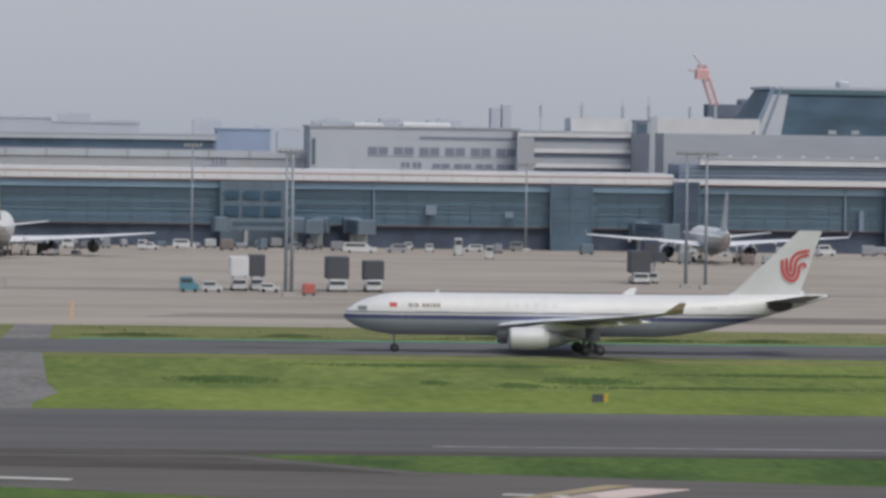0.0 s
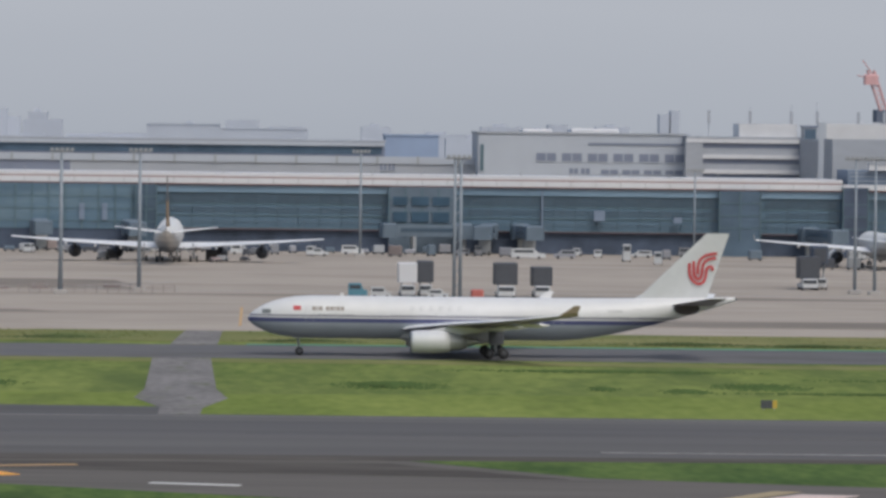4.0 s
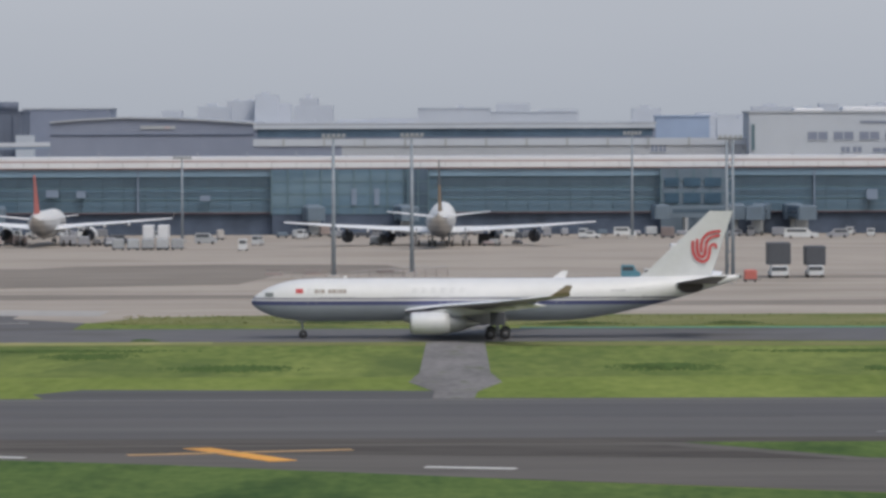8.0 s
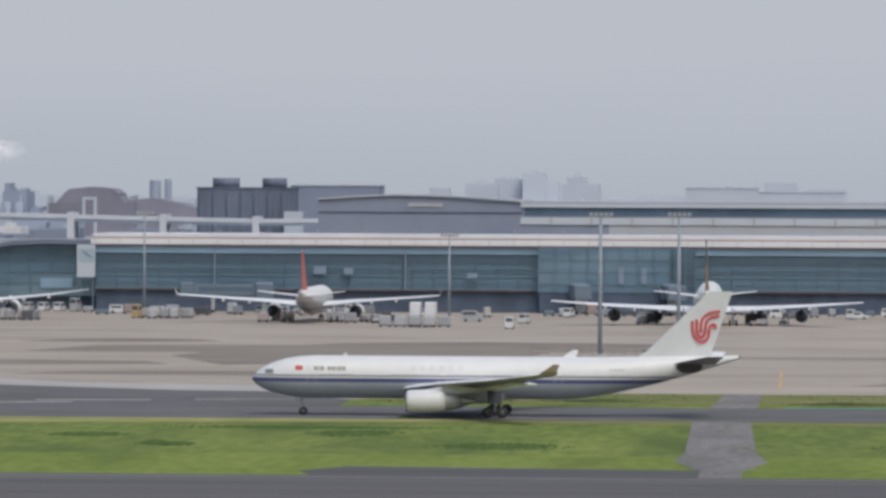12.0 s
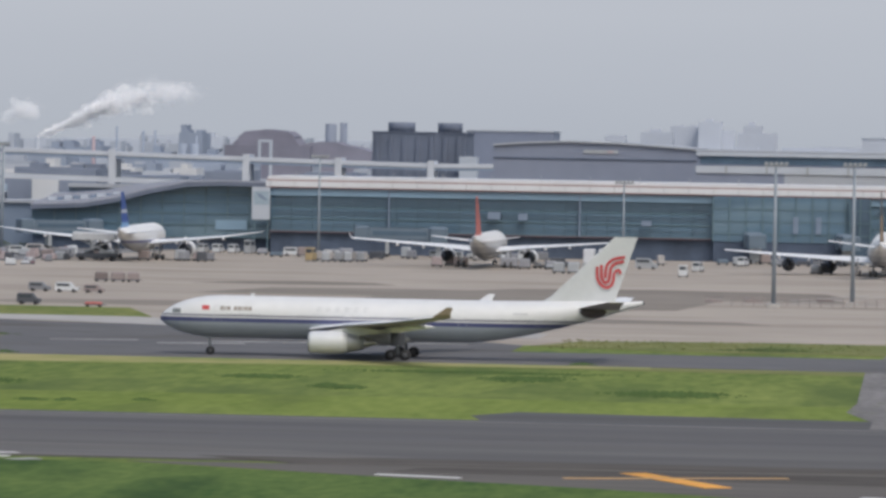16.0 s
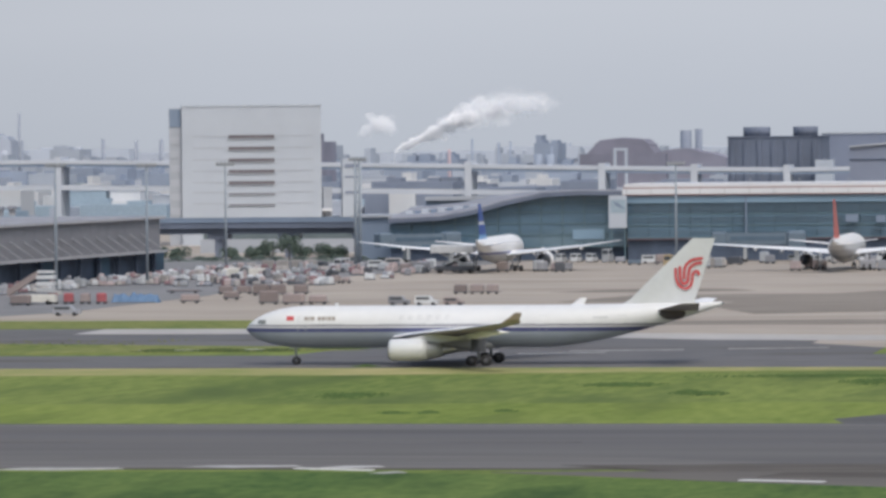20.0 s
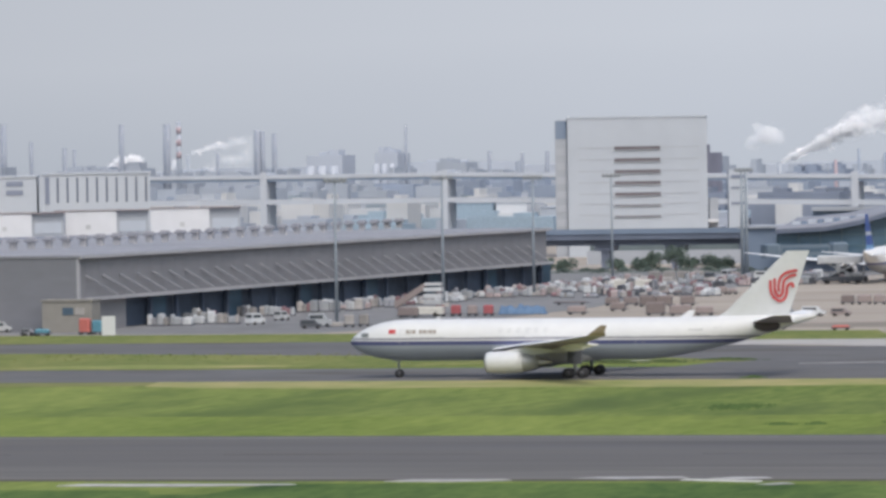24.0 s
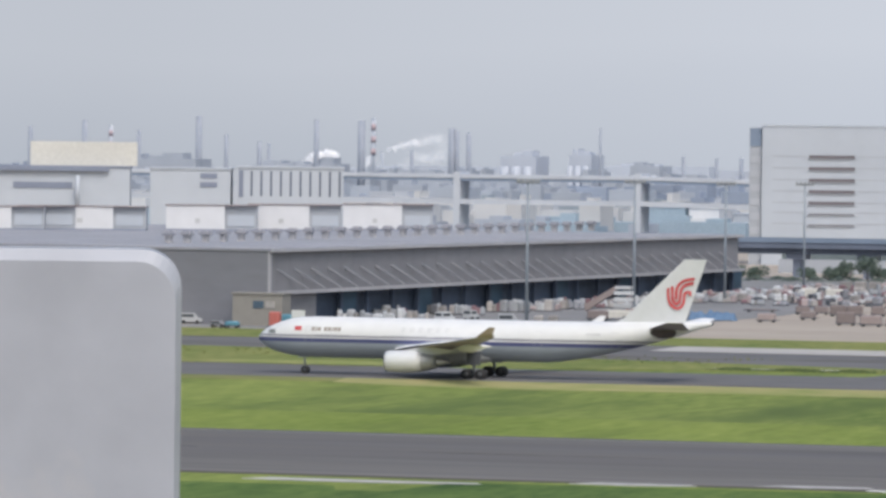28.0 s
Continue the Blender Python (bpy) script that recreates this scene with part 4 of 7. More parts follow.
for x, z in list(zip(XS, ZS))[1:11]:
    boxpart("pier", via, M_VIAD, x - 1.1, x + 1.1, -0.6, 12, 0, z + 0.9)
for k in range(5):
    x = -560 - k * 62
    boxpart("pier", via, M_VIAD, x - 1.0, x + 1.0, -0.5, 12, 0, float(np.interp(x, XS, ZS)) + 0.9)

tower = thing("car_tower_building", pose(-331, 1480, 0, 0, 0, 12.5), "tall plain white building with dark horizontal slots", "building")
boxpart("wall", tower, M_CLADL, 4, 44.4, 0, 30, 0, 40.2, "smooth white wall")
boxpart("stair_shaft", tower, M_CLAD, 0.3, 4.0, 1.5, 20, 0, 39.8, "grey stair shaft")
boxpart("roof", tower, M_CLADL, 3.8, 44.6, -0.2, 30, 40.2, 40.6)
boxpart("shaft_window", tower, M_CLADB, 0.5, 3.7, 1.3, 1.5, 34.4, 39.6, "dark glazed shaft head")
for i in range(6):
    boxpart("shaft_window", tower, M_FARL, 0.6, 3.6, 1.35, 1.5, 9 + i * 4.1, 11 + i * 4.1)
for i, z in enumerate((31.0, 27.6, 24.2, 20.9, 17.6, 14.7, 11.5)):
    hh = 0.95 if i < 5 else 0.32
    slot = boxpart("slot", tower, M_SLOT, 17.5, 30.8, -0.12, -0.01, z, z + hh, "dark ventilation slot")
    boxpart("lip", slot, M_CLAD, 17.3, 31.0, -0.35, -0.02, z - 0.2, z - 0.02)
    boxpart("joint", tower, M_CLAD, 7, 17.2, -0.07, -0.01, z + 0.5, z + 0.72)
    boxpart("joint", tower, M_CLAD, 31.1, 42, -0.07, -0.01, z + 0.5, z + 0.72)
side = boxpart("side_house", tower, M_CLADL, 50.6, 56.2, 4, 16, 0, 24.8, "white stair house beside the tower")
for z, hh in ((22.2, 1.0), (19.2, 0.5), (14.6, 0.7)):
    boxpart("side_window", side, M_CLADD, 51.4, 55.4, 3.85, 3.99, z, z + hh, "dark window slot")
boxpart("side_house", tower, M_CLAD, 45.0, 47.6, 5, 16, 0, 16.5, "grey low annex")
boxpart("ledge", tower, M_ROOFW, 44.4, 47.4, -0.4, 5, 9.6, 10.4, "white ledge at the tower foot")

road_up = thing("elevated_road", pose(0, 1320, 0), "dark elevated road on concrete piers", "elevated road", kind="structure")
boxpart("deck", road_up, M_FARD, -300, -60, 0, 12, 7.7, 9.2, "dark concrete deck edge")
boxpart("parapet", road_up, M_CLADB, -300, -60, -0.3, 0, 9.2, 10.2, "dark grey parapet")
boxpart("rail", road_up, M_CLADB, -300, -60, -0.35, -0.05, 10.2, 10.5, "blue grey rail")
boxpart("soffit_beam", road_up, M_FARD, -300, -60, 2, 10, 6.2, 7.7)
for x in (-283, -264.4, -245, -206, -176, -146):
    p = boxpart("pier", road_up, M_CLADD, x - 1.0, x + 1.0, 4, 8, 0, 6.2, "concrete pier")
    boxpart("cap", p, M_CLADD, x - 2.6, x + 2.6, 3, 9, 4.8, 6.2)
boxpart("wall_behind", road_up, M_CLAD, -300, -180, 60, 62, 0, 3.7, "pale low wall behind the piers")
boxpart("back_building", road_up, M_SLATEG, -300, -186, 64, 80, 0, 8.2, "dull green low building behind")

SH = Vector((-258 + 284, 1145 - 883)).normalized()
shed_turn = math.degrees(math.atan2(SH.y, SH.x))
LEN = 263.3
# along: local x from the front corner towards the far end; inwards: local +y
shed = thing("cargo_shed", pose(-284, 883, 0, 0, 0, shed_turn), "long slate grey cargo shed with a braced side wall", "shed", kind="structure")
boxpart("upper_wall", shed, M_SHED, 0.2, LEN, 0.2, 150, 6.0, 13.2, "dark grey sheet wall")
boxpart("roof", shed, M_SHEDR, -1, LEN + 1, -0.5, 150, 13.2, 13.6, "grey metal roof")
boxpart("gutter", shed, M_RIB, -1.1, LEN + 1.1, -0.9, -0.52, 13.0, 13.55, "pale gutter along the roof edge")
boxpart("front_wall", shed, M_SHEDF, -0.8, 0.2, 0.2, 150, 0, 13.2, "grey front wall")
# dark back wall, columns and door leaves paint the loading bays' shade
boxpart("inner_wall", shed, M_BASE, 21.4, LEN, 2.2, 150, 0, 6.0, "back wall of the loading bay, navy for its shade")
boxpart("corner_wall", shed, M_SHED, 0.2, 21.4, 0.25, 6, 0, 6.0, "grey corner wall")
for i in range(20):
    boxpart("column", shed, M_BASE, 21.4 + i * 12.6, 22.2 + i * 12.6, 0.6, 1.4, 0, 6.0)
    if i % 3 == 1:
        boxpart("door_leaf", shed, M_DEEP, 23 + i * 12.6, 31 + i * 12.6, 1.6, 1.8, 0, 5.4, "grey blue sliding door leaf")
boxpart("canopy_lip", shed, M_SHED, 0, LEN, -1.3, 0.19, 5.75, 6.0, "narrow canopy over the bays")
boxpart("lip_edge", shed, M_RIB, 0, LEN, -1.5, -1.31, 5.5, 6.1, "pale canopy edge")
boxpart("corner_trim", shed, M_RIB, -0.9, 0.15, -0.12, 0.18, 0, 13.0, "pale corner flashing")
for i in range(33):
    bm = bmesh.new()
    x = 2.6 + i * 7.7
    tube(bm, (x, -0.15, 9.9), (x + 12.4, -0.9, 6.25), 0.14, k=5)
    part("brace", bm, M_RIB, shed)
for i in range(44):
    boxpart("sheet_seam", shed, M_SHED, 3 + i * 5.9, 3.12 + i * 5.9, 0.165, 0.19, 6.1, 12.9)
for i in range(9):
    boxpart("roof_seam", shed, M_RIB, 6 + i * 29, 6.5 + i * 29, 0, 148, 13.6, 13.72)
bm = bmesh.new()
rbox(bm, -0.66, 0.66, -0.65, 0.65, 0, 1.5, 0.12)
vent_stem = mesh_of("roof_vent", bm, M_RIB)
bm = bmesh.new()
rbox(bm, -1.1, 1.1, -1.05, 1.05, 1.45, 2.05, 0.18)
rbox(bm, -0.8, 0.8, -0.75, 0.75, 2.0, 2.3, 0.1)
vent_cap = mesh_of("cap", bm, M_SHEDR)
for i in range(29):
    ob = new("roof_vent", vent_stem)
    ob.location = (34 + i * 8.9, 35.5 + i * 0.25, 13.6)
    ob.parent = shed
    cap = new("cap", vent_cap)
    cap.parent = ob


def plant_house(x0, x1, y, h):
    t = thing("plant_house", pose(x1, y, 13.6, 0, 0, 16), "white rooftop plant house with a rust red edge", "plant house", "plant houses on the shed roof")
    w = x1 - x0
    boxpart("wall", t, M_ROOFW, -w, 0, 0, 9, 0, h, "white sheet wall")
    boxpart("side", t, M_CLAD, 0, 7, 1.0, 9, 0, h, "grey louvred side")
    boxpart("edge", t, M_RUST, -w - 0.15, 7.2, -0.2, 9.2, h, h + 0.2, "rust red roof edge")
    boxpart("hatch", t, M_GREYT, -w * 0.5, -w * 0.42, -0.1, 0, 1.6, 2.6)
    boxpart("louvre", t, M_CLADL, 0.6, 6.4, 0.85, 0.98, 1.0, 3.4)
    boxpart("curb", t, M_CLADD, -w, 7, -0.3, 9.3, -0.05, 0.3)


for x0, x1, y, h in ((-358.2, -344.7, 1099.0, 5.6), (-344.4, -331.2, 1125.5, 5.7), (-371.5, -358.7, 1082.0, 5.4), (-393.0, -377.4, 1062.0, 5.0), (-396.6, -391.4, 1056.0, 5.0), (-404.0, -396.2, 1050.0, 4.9)):
    plant_house(x0, x1, y, h)

stripe_b = building("striped_block", -444, -415.2, 1350, 1380, 26.6, M_CLADL, "pale office block with upright dark window strips", M_CLADL, turn=17)
boxpart("end_strip", stripe_b, M_CLADD, 0.4, 1.6, -0.15, -0.02, 18.6, 26, "dark end strip")
for i in range(10):
    boxpart("window_strip", stripe_b, M_FARD, 3.6 + i * 2.66, 4.1 + i * 2.66, -0.15, -0.02, 19, 25.8)
low_b = building("low_block", -466, -444.2, 1341, 1372, 26.0, M_CLADL, "pale grey block with paired windows", M_CLADL, turn=17)
for z in (21.2, 23.6):
    boxpart("window", low_b, M_CLADD, 13.6, 18.2, -0.15, -0.02, z, z + 1.4)
left_b = building("station_block", -558, -466.4, 1310, 1380, 26.2, M_CLADL, "pale station building with a dark eave", M_CLADD, turn=19)
boxpart("dark_eave", left_b, M_CLADD, 0, 86, -1.2, -0.1, 25.2, 26.6, "dark eave")
boxpart("window_band", left_b, M_CLADB, 2, 50, -0.2, -0.02, 21.0, 22.8)
boxpart("window_band", left_b, M_CLADD, 60, 76, -0.2, -0.02, 20.5, 22.2)
boxpart("roof_house", left_b, M_CREAM, 64.5, 93.5, 4, 20, 26.7, 33.2, "cream roof house")
tubepart("pipe", left_b, M_CLADL, (77.5, -2, 15), (77.5, -2, 24), 0.6, k=10)

gate_house = thing("service_hut", pose(-284.5, 877, 0), "beige service hut with dark windows beside the shed", "hut")
boxpart("wall", gate_house, M_HUT, -4.6, 4.6, 0, 5, 0, 5.6, "beige wall")
boxpart("roof", gate_house, M_HUT, -4.8, 4.8, -0.2, 5.2, 5.6, 5.9)
boxpart("window", gate_house, M_GLASSD, -0.8, 1.2, -0.1, -0.02, 3.2, 4.5)
boxpart("window", gate_house, M_CRATE, 1.6, 3.2, -0.1, -0.02, 3.2, 4.5)

for x, y, w, h, mat, nm, lb in ((-271.5, 860, 2.4, 3.5, M_ROOFW, "white_panel", "white upright panel standing on the grass edge"),):
    t = thing(nm, pose(x, y, 0), lb, "panel")
    boxpart("board", t, mat, -w / 2, w / 2, -0.1, 0.1, 0.2, h)
    for s in (-0.9, 0.9):
        boxpart("leg", t, M_STEEL, s - 0.06, s + 0.06, 0.1, 0.25, 0, h - 0.3)


# ---------------------------------------------------------------- far city and refinery
def far_blocks(name, count, xr, yr, hr, wr, mat, label, seed):
    rng = random.Random(seed)
    bm = bmesh.new()
    for _ in range(count):
        x, y, h, w = rng.uniform(*xr), rng.uniform(*yr), rng.uniform(*hr), rng.uniform(*wr)
        box(bm, x, x + w, y, y + 20, 0, h)
        if rng.random() < 0.4:
            box(bm, x + w * 0.3, x + w * 0.6, y + 2, y + 14, h, h + rng.uniform(1, 3))
    ob = new(name, mesh_of(name, bm, mat))
    return tagged(ob, label, "far city", kind="stuff")


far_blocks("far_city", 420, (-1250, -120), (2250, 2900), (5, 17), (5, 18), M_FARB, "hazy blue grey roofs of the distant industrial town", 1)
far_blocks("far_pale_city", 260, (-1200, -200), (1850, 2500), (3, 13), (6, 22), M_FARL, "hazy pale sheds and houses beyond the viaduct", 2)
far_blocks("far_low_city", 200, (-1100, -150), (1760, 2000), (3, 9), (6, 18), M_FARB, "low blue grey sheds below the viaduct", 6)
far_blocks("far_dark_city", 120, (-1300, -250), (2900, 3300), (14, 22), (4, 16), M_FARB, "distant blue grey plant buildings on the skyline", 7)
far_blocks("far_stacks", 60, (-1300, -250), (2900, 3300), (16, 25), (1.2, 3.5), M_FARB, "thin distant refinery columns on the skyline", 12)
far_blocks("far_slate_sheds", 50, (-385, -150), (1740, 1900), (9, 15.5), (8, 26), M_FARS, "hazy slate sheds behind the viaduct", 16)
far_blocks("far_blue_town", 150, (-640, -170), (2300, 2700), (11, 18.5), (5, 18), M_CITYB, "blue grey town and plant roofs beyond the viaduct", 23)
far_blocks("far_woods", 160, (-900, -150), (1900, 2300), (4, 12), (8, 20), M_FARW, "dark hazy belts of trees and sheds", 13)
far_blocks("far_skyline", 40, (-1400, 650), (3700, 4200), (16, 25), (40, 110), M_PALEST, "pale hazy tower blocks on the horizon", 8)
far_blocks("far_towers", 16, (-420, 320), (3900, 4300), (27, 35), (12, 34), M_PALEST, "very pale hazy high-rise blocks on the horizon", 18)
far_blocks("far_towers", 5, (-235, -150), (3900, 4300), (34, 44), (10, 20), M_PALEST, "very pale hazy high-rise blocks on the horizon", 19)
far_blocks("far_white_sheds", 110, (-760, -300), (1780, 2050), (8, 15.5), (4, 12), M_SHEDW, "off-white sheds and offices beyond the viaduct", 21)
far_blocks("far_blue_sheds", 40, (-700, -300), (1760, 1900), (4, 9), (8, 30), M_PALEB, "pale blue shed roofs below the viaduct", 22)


def chimney(x, y, h, r, mat, label, bands=False):
    t = thing("chimney", pose(x, y, 0), label, "chimney", "refinery chimneys on the skyline")
    tubepart("shaft", t, mat, (0, 0, 0), (0, 0, h), r * 1.25, r, 10)
    if bands:
        for k in range(3):
            tubepart("band", t, M_FARR, (0, 0, h * (0.58 + 0.14 * k)), (0, 0, h * (0.65 + 0.14 * k)), r * 1.22, r * 1.2, 10)


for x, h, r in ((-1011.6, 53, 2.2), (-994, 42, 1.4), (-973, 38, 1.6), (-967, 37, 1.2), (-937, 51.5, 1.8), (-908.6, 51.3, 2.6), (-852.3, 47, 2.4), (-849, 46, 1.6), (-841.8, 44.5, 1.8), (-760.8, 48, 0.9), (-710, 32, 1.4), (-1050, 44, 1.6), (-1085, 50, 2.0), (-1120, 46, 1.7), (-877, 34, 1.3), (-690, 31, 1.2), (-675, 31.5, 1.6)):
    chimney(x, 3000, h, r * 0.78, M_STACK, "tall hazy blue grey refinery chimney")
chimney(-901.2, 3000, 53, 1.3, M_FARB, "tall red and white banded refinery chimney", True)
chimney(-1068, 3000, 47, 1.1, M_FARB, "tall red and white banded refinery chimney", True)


def plant_block(x, y, w, h, mat, label, tanks=0, seed=1):
    rng = random.Random(seed)
    t = thing("plant_block", pose(x, y, 0), label, "plant building", "plant blocks on the skyline")
    boxpart("body", t, mat, 0, w, 0, 30, 0, h)
    for k in range(3):
        a = rng.uniform(0, w * 0.7)
        boxpart("top", t, mat, a, a + w * 0.25, 4 + k * 1.1, 20 + k * 1.3, h, h + rng.uniform(1, 4))
    for k in range(tanks):
        tubepart("tank", t, mat, (w * (k + 0.5) / tanks, -6, 0), (w * (k + 0.5) / tanks, -6, h * 0.8), w / tanks * 0.35, k=12)


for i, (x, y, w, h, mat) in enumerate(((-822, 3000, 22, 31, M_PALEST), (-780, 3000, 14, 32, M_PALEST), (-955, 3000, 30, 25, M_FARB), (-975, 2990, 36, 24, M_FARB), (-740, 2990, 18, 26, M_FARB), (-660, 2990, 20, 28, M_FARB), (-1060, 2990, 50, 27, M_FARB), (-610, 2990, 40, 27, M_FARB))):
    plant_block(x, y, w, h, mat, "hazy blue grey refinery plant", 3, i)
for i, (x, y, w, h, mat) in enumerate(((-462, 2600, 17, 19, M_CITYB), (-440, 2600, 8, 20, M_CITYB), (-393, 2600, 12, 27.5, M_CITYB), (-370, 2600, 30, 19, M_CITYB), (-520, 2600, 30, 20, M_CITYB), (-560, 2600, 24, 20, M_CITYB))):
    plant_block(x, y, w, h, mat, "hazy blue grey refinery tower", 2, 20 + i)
plant_block(-386, 1950, 9.5, 29.6, M_FARBR, "brownish plant tower beyond the white building", 0, 41)
chimney(-419.5, 2500, 25, 0.8, M_FARR, "short hazy red stack")
for x, h in ((-424.5, 30), (-411, 28), (-405, 28.5), (-436, 24), (-384, 26)):
    chimney(x, 2600, h, 0.55, M_CITYB, "slim hazy refinery column")
br = thing("warehouse", pose(-340, 2400, 0), "brownish warehouse with a stepped roof and lower wings", "warehouse")
boxpart("front", br, M_FARBR, 0, 40, -10, 0, 0, 22.5, "brownish front shed")
for a, b, z0, z1, y in ((3, 33, 22.5, 26.5, 0), (6, 30, 26.5, 29.6, 2)):
    bm = bmesh.new()
    skin(bm, [[bm.verts.new((x, yy, z)) for x, z in ((a, z0 - 4), (b, z0 - 4), (b + 1, z0), (b - 2, z1 - 0.6), ((a + b) / 2, z1 + 0.3), (a + 2, z1 - 0.8), (a - 1, z0))] for yy in (y, y + 30)])
    part("roof", bm, M_FARBR, br, "brownish stepped roof")
boxpart("gate_frame", br, M_CLADL, 17.4, 18.6, -22, -20, 0, 24)
boxpart("gate_frame", br, M_CLADL, 22.6, 23.8, -22, -20, 0, 24)
boxpart("gate_beam", br, M_CLADL, 17.4, 23.8, -22.1, -19.9, 24, 25.2)
bm = bmesh.new()
skin(bm, [[bm.verts.new((x, y, z)) for x, z in ((33, 0), (67, 0), (66.5, 20.4), (60, 22.4), (54, 23.2), (50, 24.6), (44, 24.6), (38, 23.8), (33, 22.6))] for y in (4, 30)])
part("wing", bm, M_FARBR, br, "lower brownish wing")
for x, r, z in ((44, 2.7, 33.0), (50, 1.7, 33.6)):
    tubepart("silo", br, M_FARS, (x, 36, 0), (x, 36, z), r, k=12)
building("far_blue_shed", -438, -422.8, 1790, 1820, 13.2, M_PALEB, "pale blue shed below the viaduct", M_CLADL)
building("far_white_shed", -421.5, -410.5, 1790, 1820, 13.0, M_ROOFW, "white shed below the viaduct", M_CLADL)
building("far_white_shed", -408, -398, 1800, 1830, 11.0, M_CLADL, "white shed below the viaduct", M_CLADL)
building("far_blue_block", 43, 60, 1650, 1670, 27.6, M_BLUEW, "dull blue block behind the office block", M_BLUEW)
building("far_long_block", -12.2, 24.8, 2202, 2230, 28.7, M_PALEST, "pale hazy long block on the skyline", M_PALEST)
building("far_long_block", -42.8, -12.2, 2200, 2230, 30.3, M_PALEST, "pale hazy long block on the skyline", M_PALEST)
for i in range(9):
    x = 150 + i * 11.5 + (i * 7 % 5)
    t = thing("light_mast_far", pose(x, 1700, 0), "thin hazy lighting mast behind the roofs", "mast", "far masts behind the terminal")
    tubepart("pole", t, M_FARB, (0, 0, 0), (0, 0, 37 + (i * 5 % 4)), 0.35, 0.2, 6)
    boxpart("head", t, M_FARB, -0.45, 0.45, -0.4, 0.4, 33, 37)
t = thing("far_tower", pose(183, 2300, 0), "hazy blue grey twin tower on the skyline", "tower")
boxpart("shaft", t, M_PALEST, -2, 2.4, 0, 10, 0, 37.5)
boxpart("shaft", t, M_PALEST, 3, 7, 0, 10, 0, 39)


# ---------------------------------------------------------------- airliners
class Hull:
    """The round body of an airliner: nose at x = 0, aft along +x, port side on -y."""

    def __init__(self, length, r, zc, nose, tail, drop, tip=0.09, hump=0.0, lift=0.80):
        self.lift = lift
        self.length, self.r, self.zc, self.nose, self.tail, self.drop, self.tip, self.hump = length, r, zc, nose, tail, drop, tip, hump

    def at(self, x):
        """Radius and height of the middle at x."""
        if x < self.nose:
            f = max(0.0, x / self.nose)
            rad = self.r * (1 - (1 - f) ** 2.1) ** 0.63
            return max(rad, 0.02), self.zc - self.drop * (1 - f) ** 1.8
        if x > self.tail:
            f = (x - self.tail) / (self.length - self.tail)
            rad = self.r * (1 - (1 - self.tip) * f ** 1.45)
            return rad, self.zc + (self.r - rad) * self.lift
        return self.r, self.zc

    def skin(self, k=24):
        bm = bmesh.new()
        xs = [self.nose * f for f in (0.0, 0.015, 0.05, 0.1, 0.18, 0.28, 0.4, 0.55, 0.75, 1.0)]
        xs += [lerp(self.nose, self.tail, f) for f in (0.1, 0.2, 0.33, 0.5, 0.66, 0.83, 1.0)]
        xs += [lerp(self.tail, self.length, f) for f in (0.1, 0.2, 0.3, 0.42, 0.55, 0.68, 0.8, 0.9, 0.96, 1.0)]
        rings = []
        for x in xs:
            rad, z = self.at(x)
            h = self.hump * max(0.0, min(1.0, (x - 2) / 4)) * max(0.0, min(1.0, (26 - x) / 8)) if self.hump else 0.0
            ring = []
            for i in range(k):
                a = 2 * math.pi * i / k
                s = math.sin(a)
                ring.append(bm.verts.new((x, rad * math.cos(a) * (1 - 0.12 * h / self.r * max(0, s)), z + rad * s + h * max(0.0, s))))
            rings.append(ring)
        skin(bm, rings)
        return bm

    def patch(self, bm, x0, x1, z0, z1, side, off=0.015, n=3):
        """A sheet that follows the hull's side."""
        g = []
        for i in range(n + 1):
            row = []
            for j in range(n + 1):
                x, z = lerp(x0, x1, i / n), lerp(z0, z1, j / n)
                rad, zc = self.at(x)
                y = math.sqrt(max(0.01, rad * rad - (z - zc) ** 2)) + off
                row.append(bm.verts.new((x, side * y, z)))
            g.append(row)
        for i in range(n):
            for j in range(n):
                bm.faces.new((g[i][j], g[i + 1][j], g[i + 1][j + 1], g[i][j + 1]))


FOIL = ((0.0, 0.0), (0.04, 0.42), (0.18, 0.85), (0.40, 1.0), (0.70, 0.6), (1.0, 0.05), (1.0, -0.05), (0.70, -0.16), (0.40, -0.34), (0.15, -0.42), (0.03, -0.25))


def foil_part(name, stations, mat, parent, label="", upright=False, thick=0.055, under=None, facing=(0, 0, -1)):
    """A wing through stations (span, leading edge, chord, height); upright turns span into height."""
    bm = bmesh.new()
    rings = []
    for s, xl, c, z in stations:
        if upright:
            rings.append([bm.verts.new((xl + u * c, z + w * c * thick, s)) for u, w in FOIL])
        else:
            rings.append([bm.verts.new((xl + u * c, s, z + w * c * thick)) for u, w in FOIL])
    skin(bm, rings)
    ob = part(name, bm, mat, parent, label, smooth=False)
    if under:
        ob.data.materials.append(under)
        for p in ob.data.polygons:
            if p.normal.dot(Vector(facing)) > 0.15:
                p.material_index = 1
    return ob


def turned(name, profile, mat, parent, k=20, label=""):
    """A body turned about the x axis through (x, radius) pairs."""
    bm = bmesh.new()
    rings = [[bm.verts.new((x, r * math.cos(2 * math.pi * i / k), r * math.sin(2 * math.pi * i / k))) for i in range(k)] for x, r in profile]
    skin(bm, rings, cap=False)
    return part(name, bm, mat, parent, label, smooth=True)


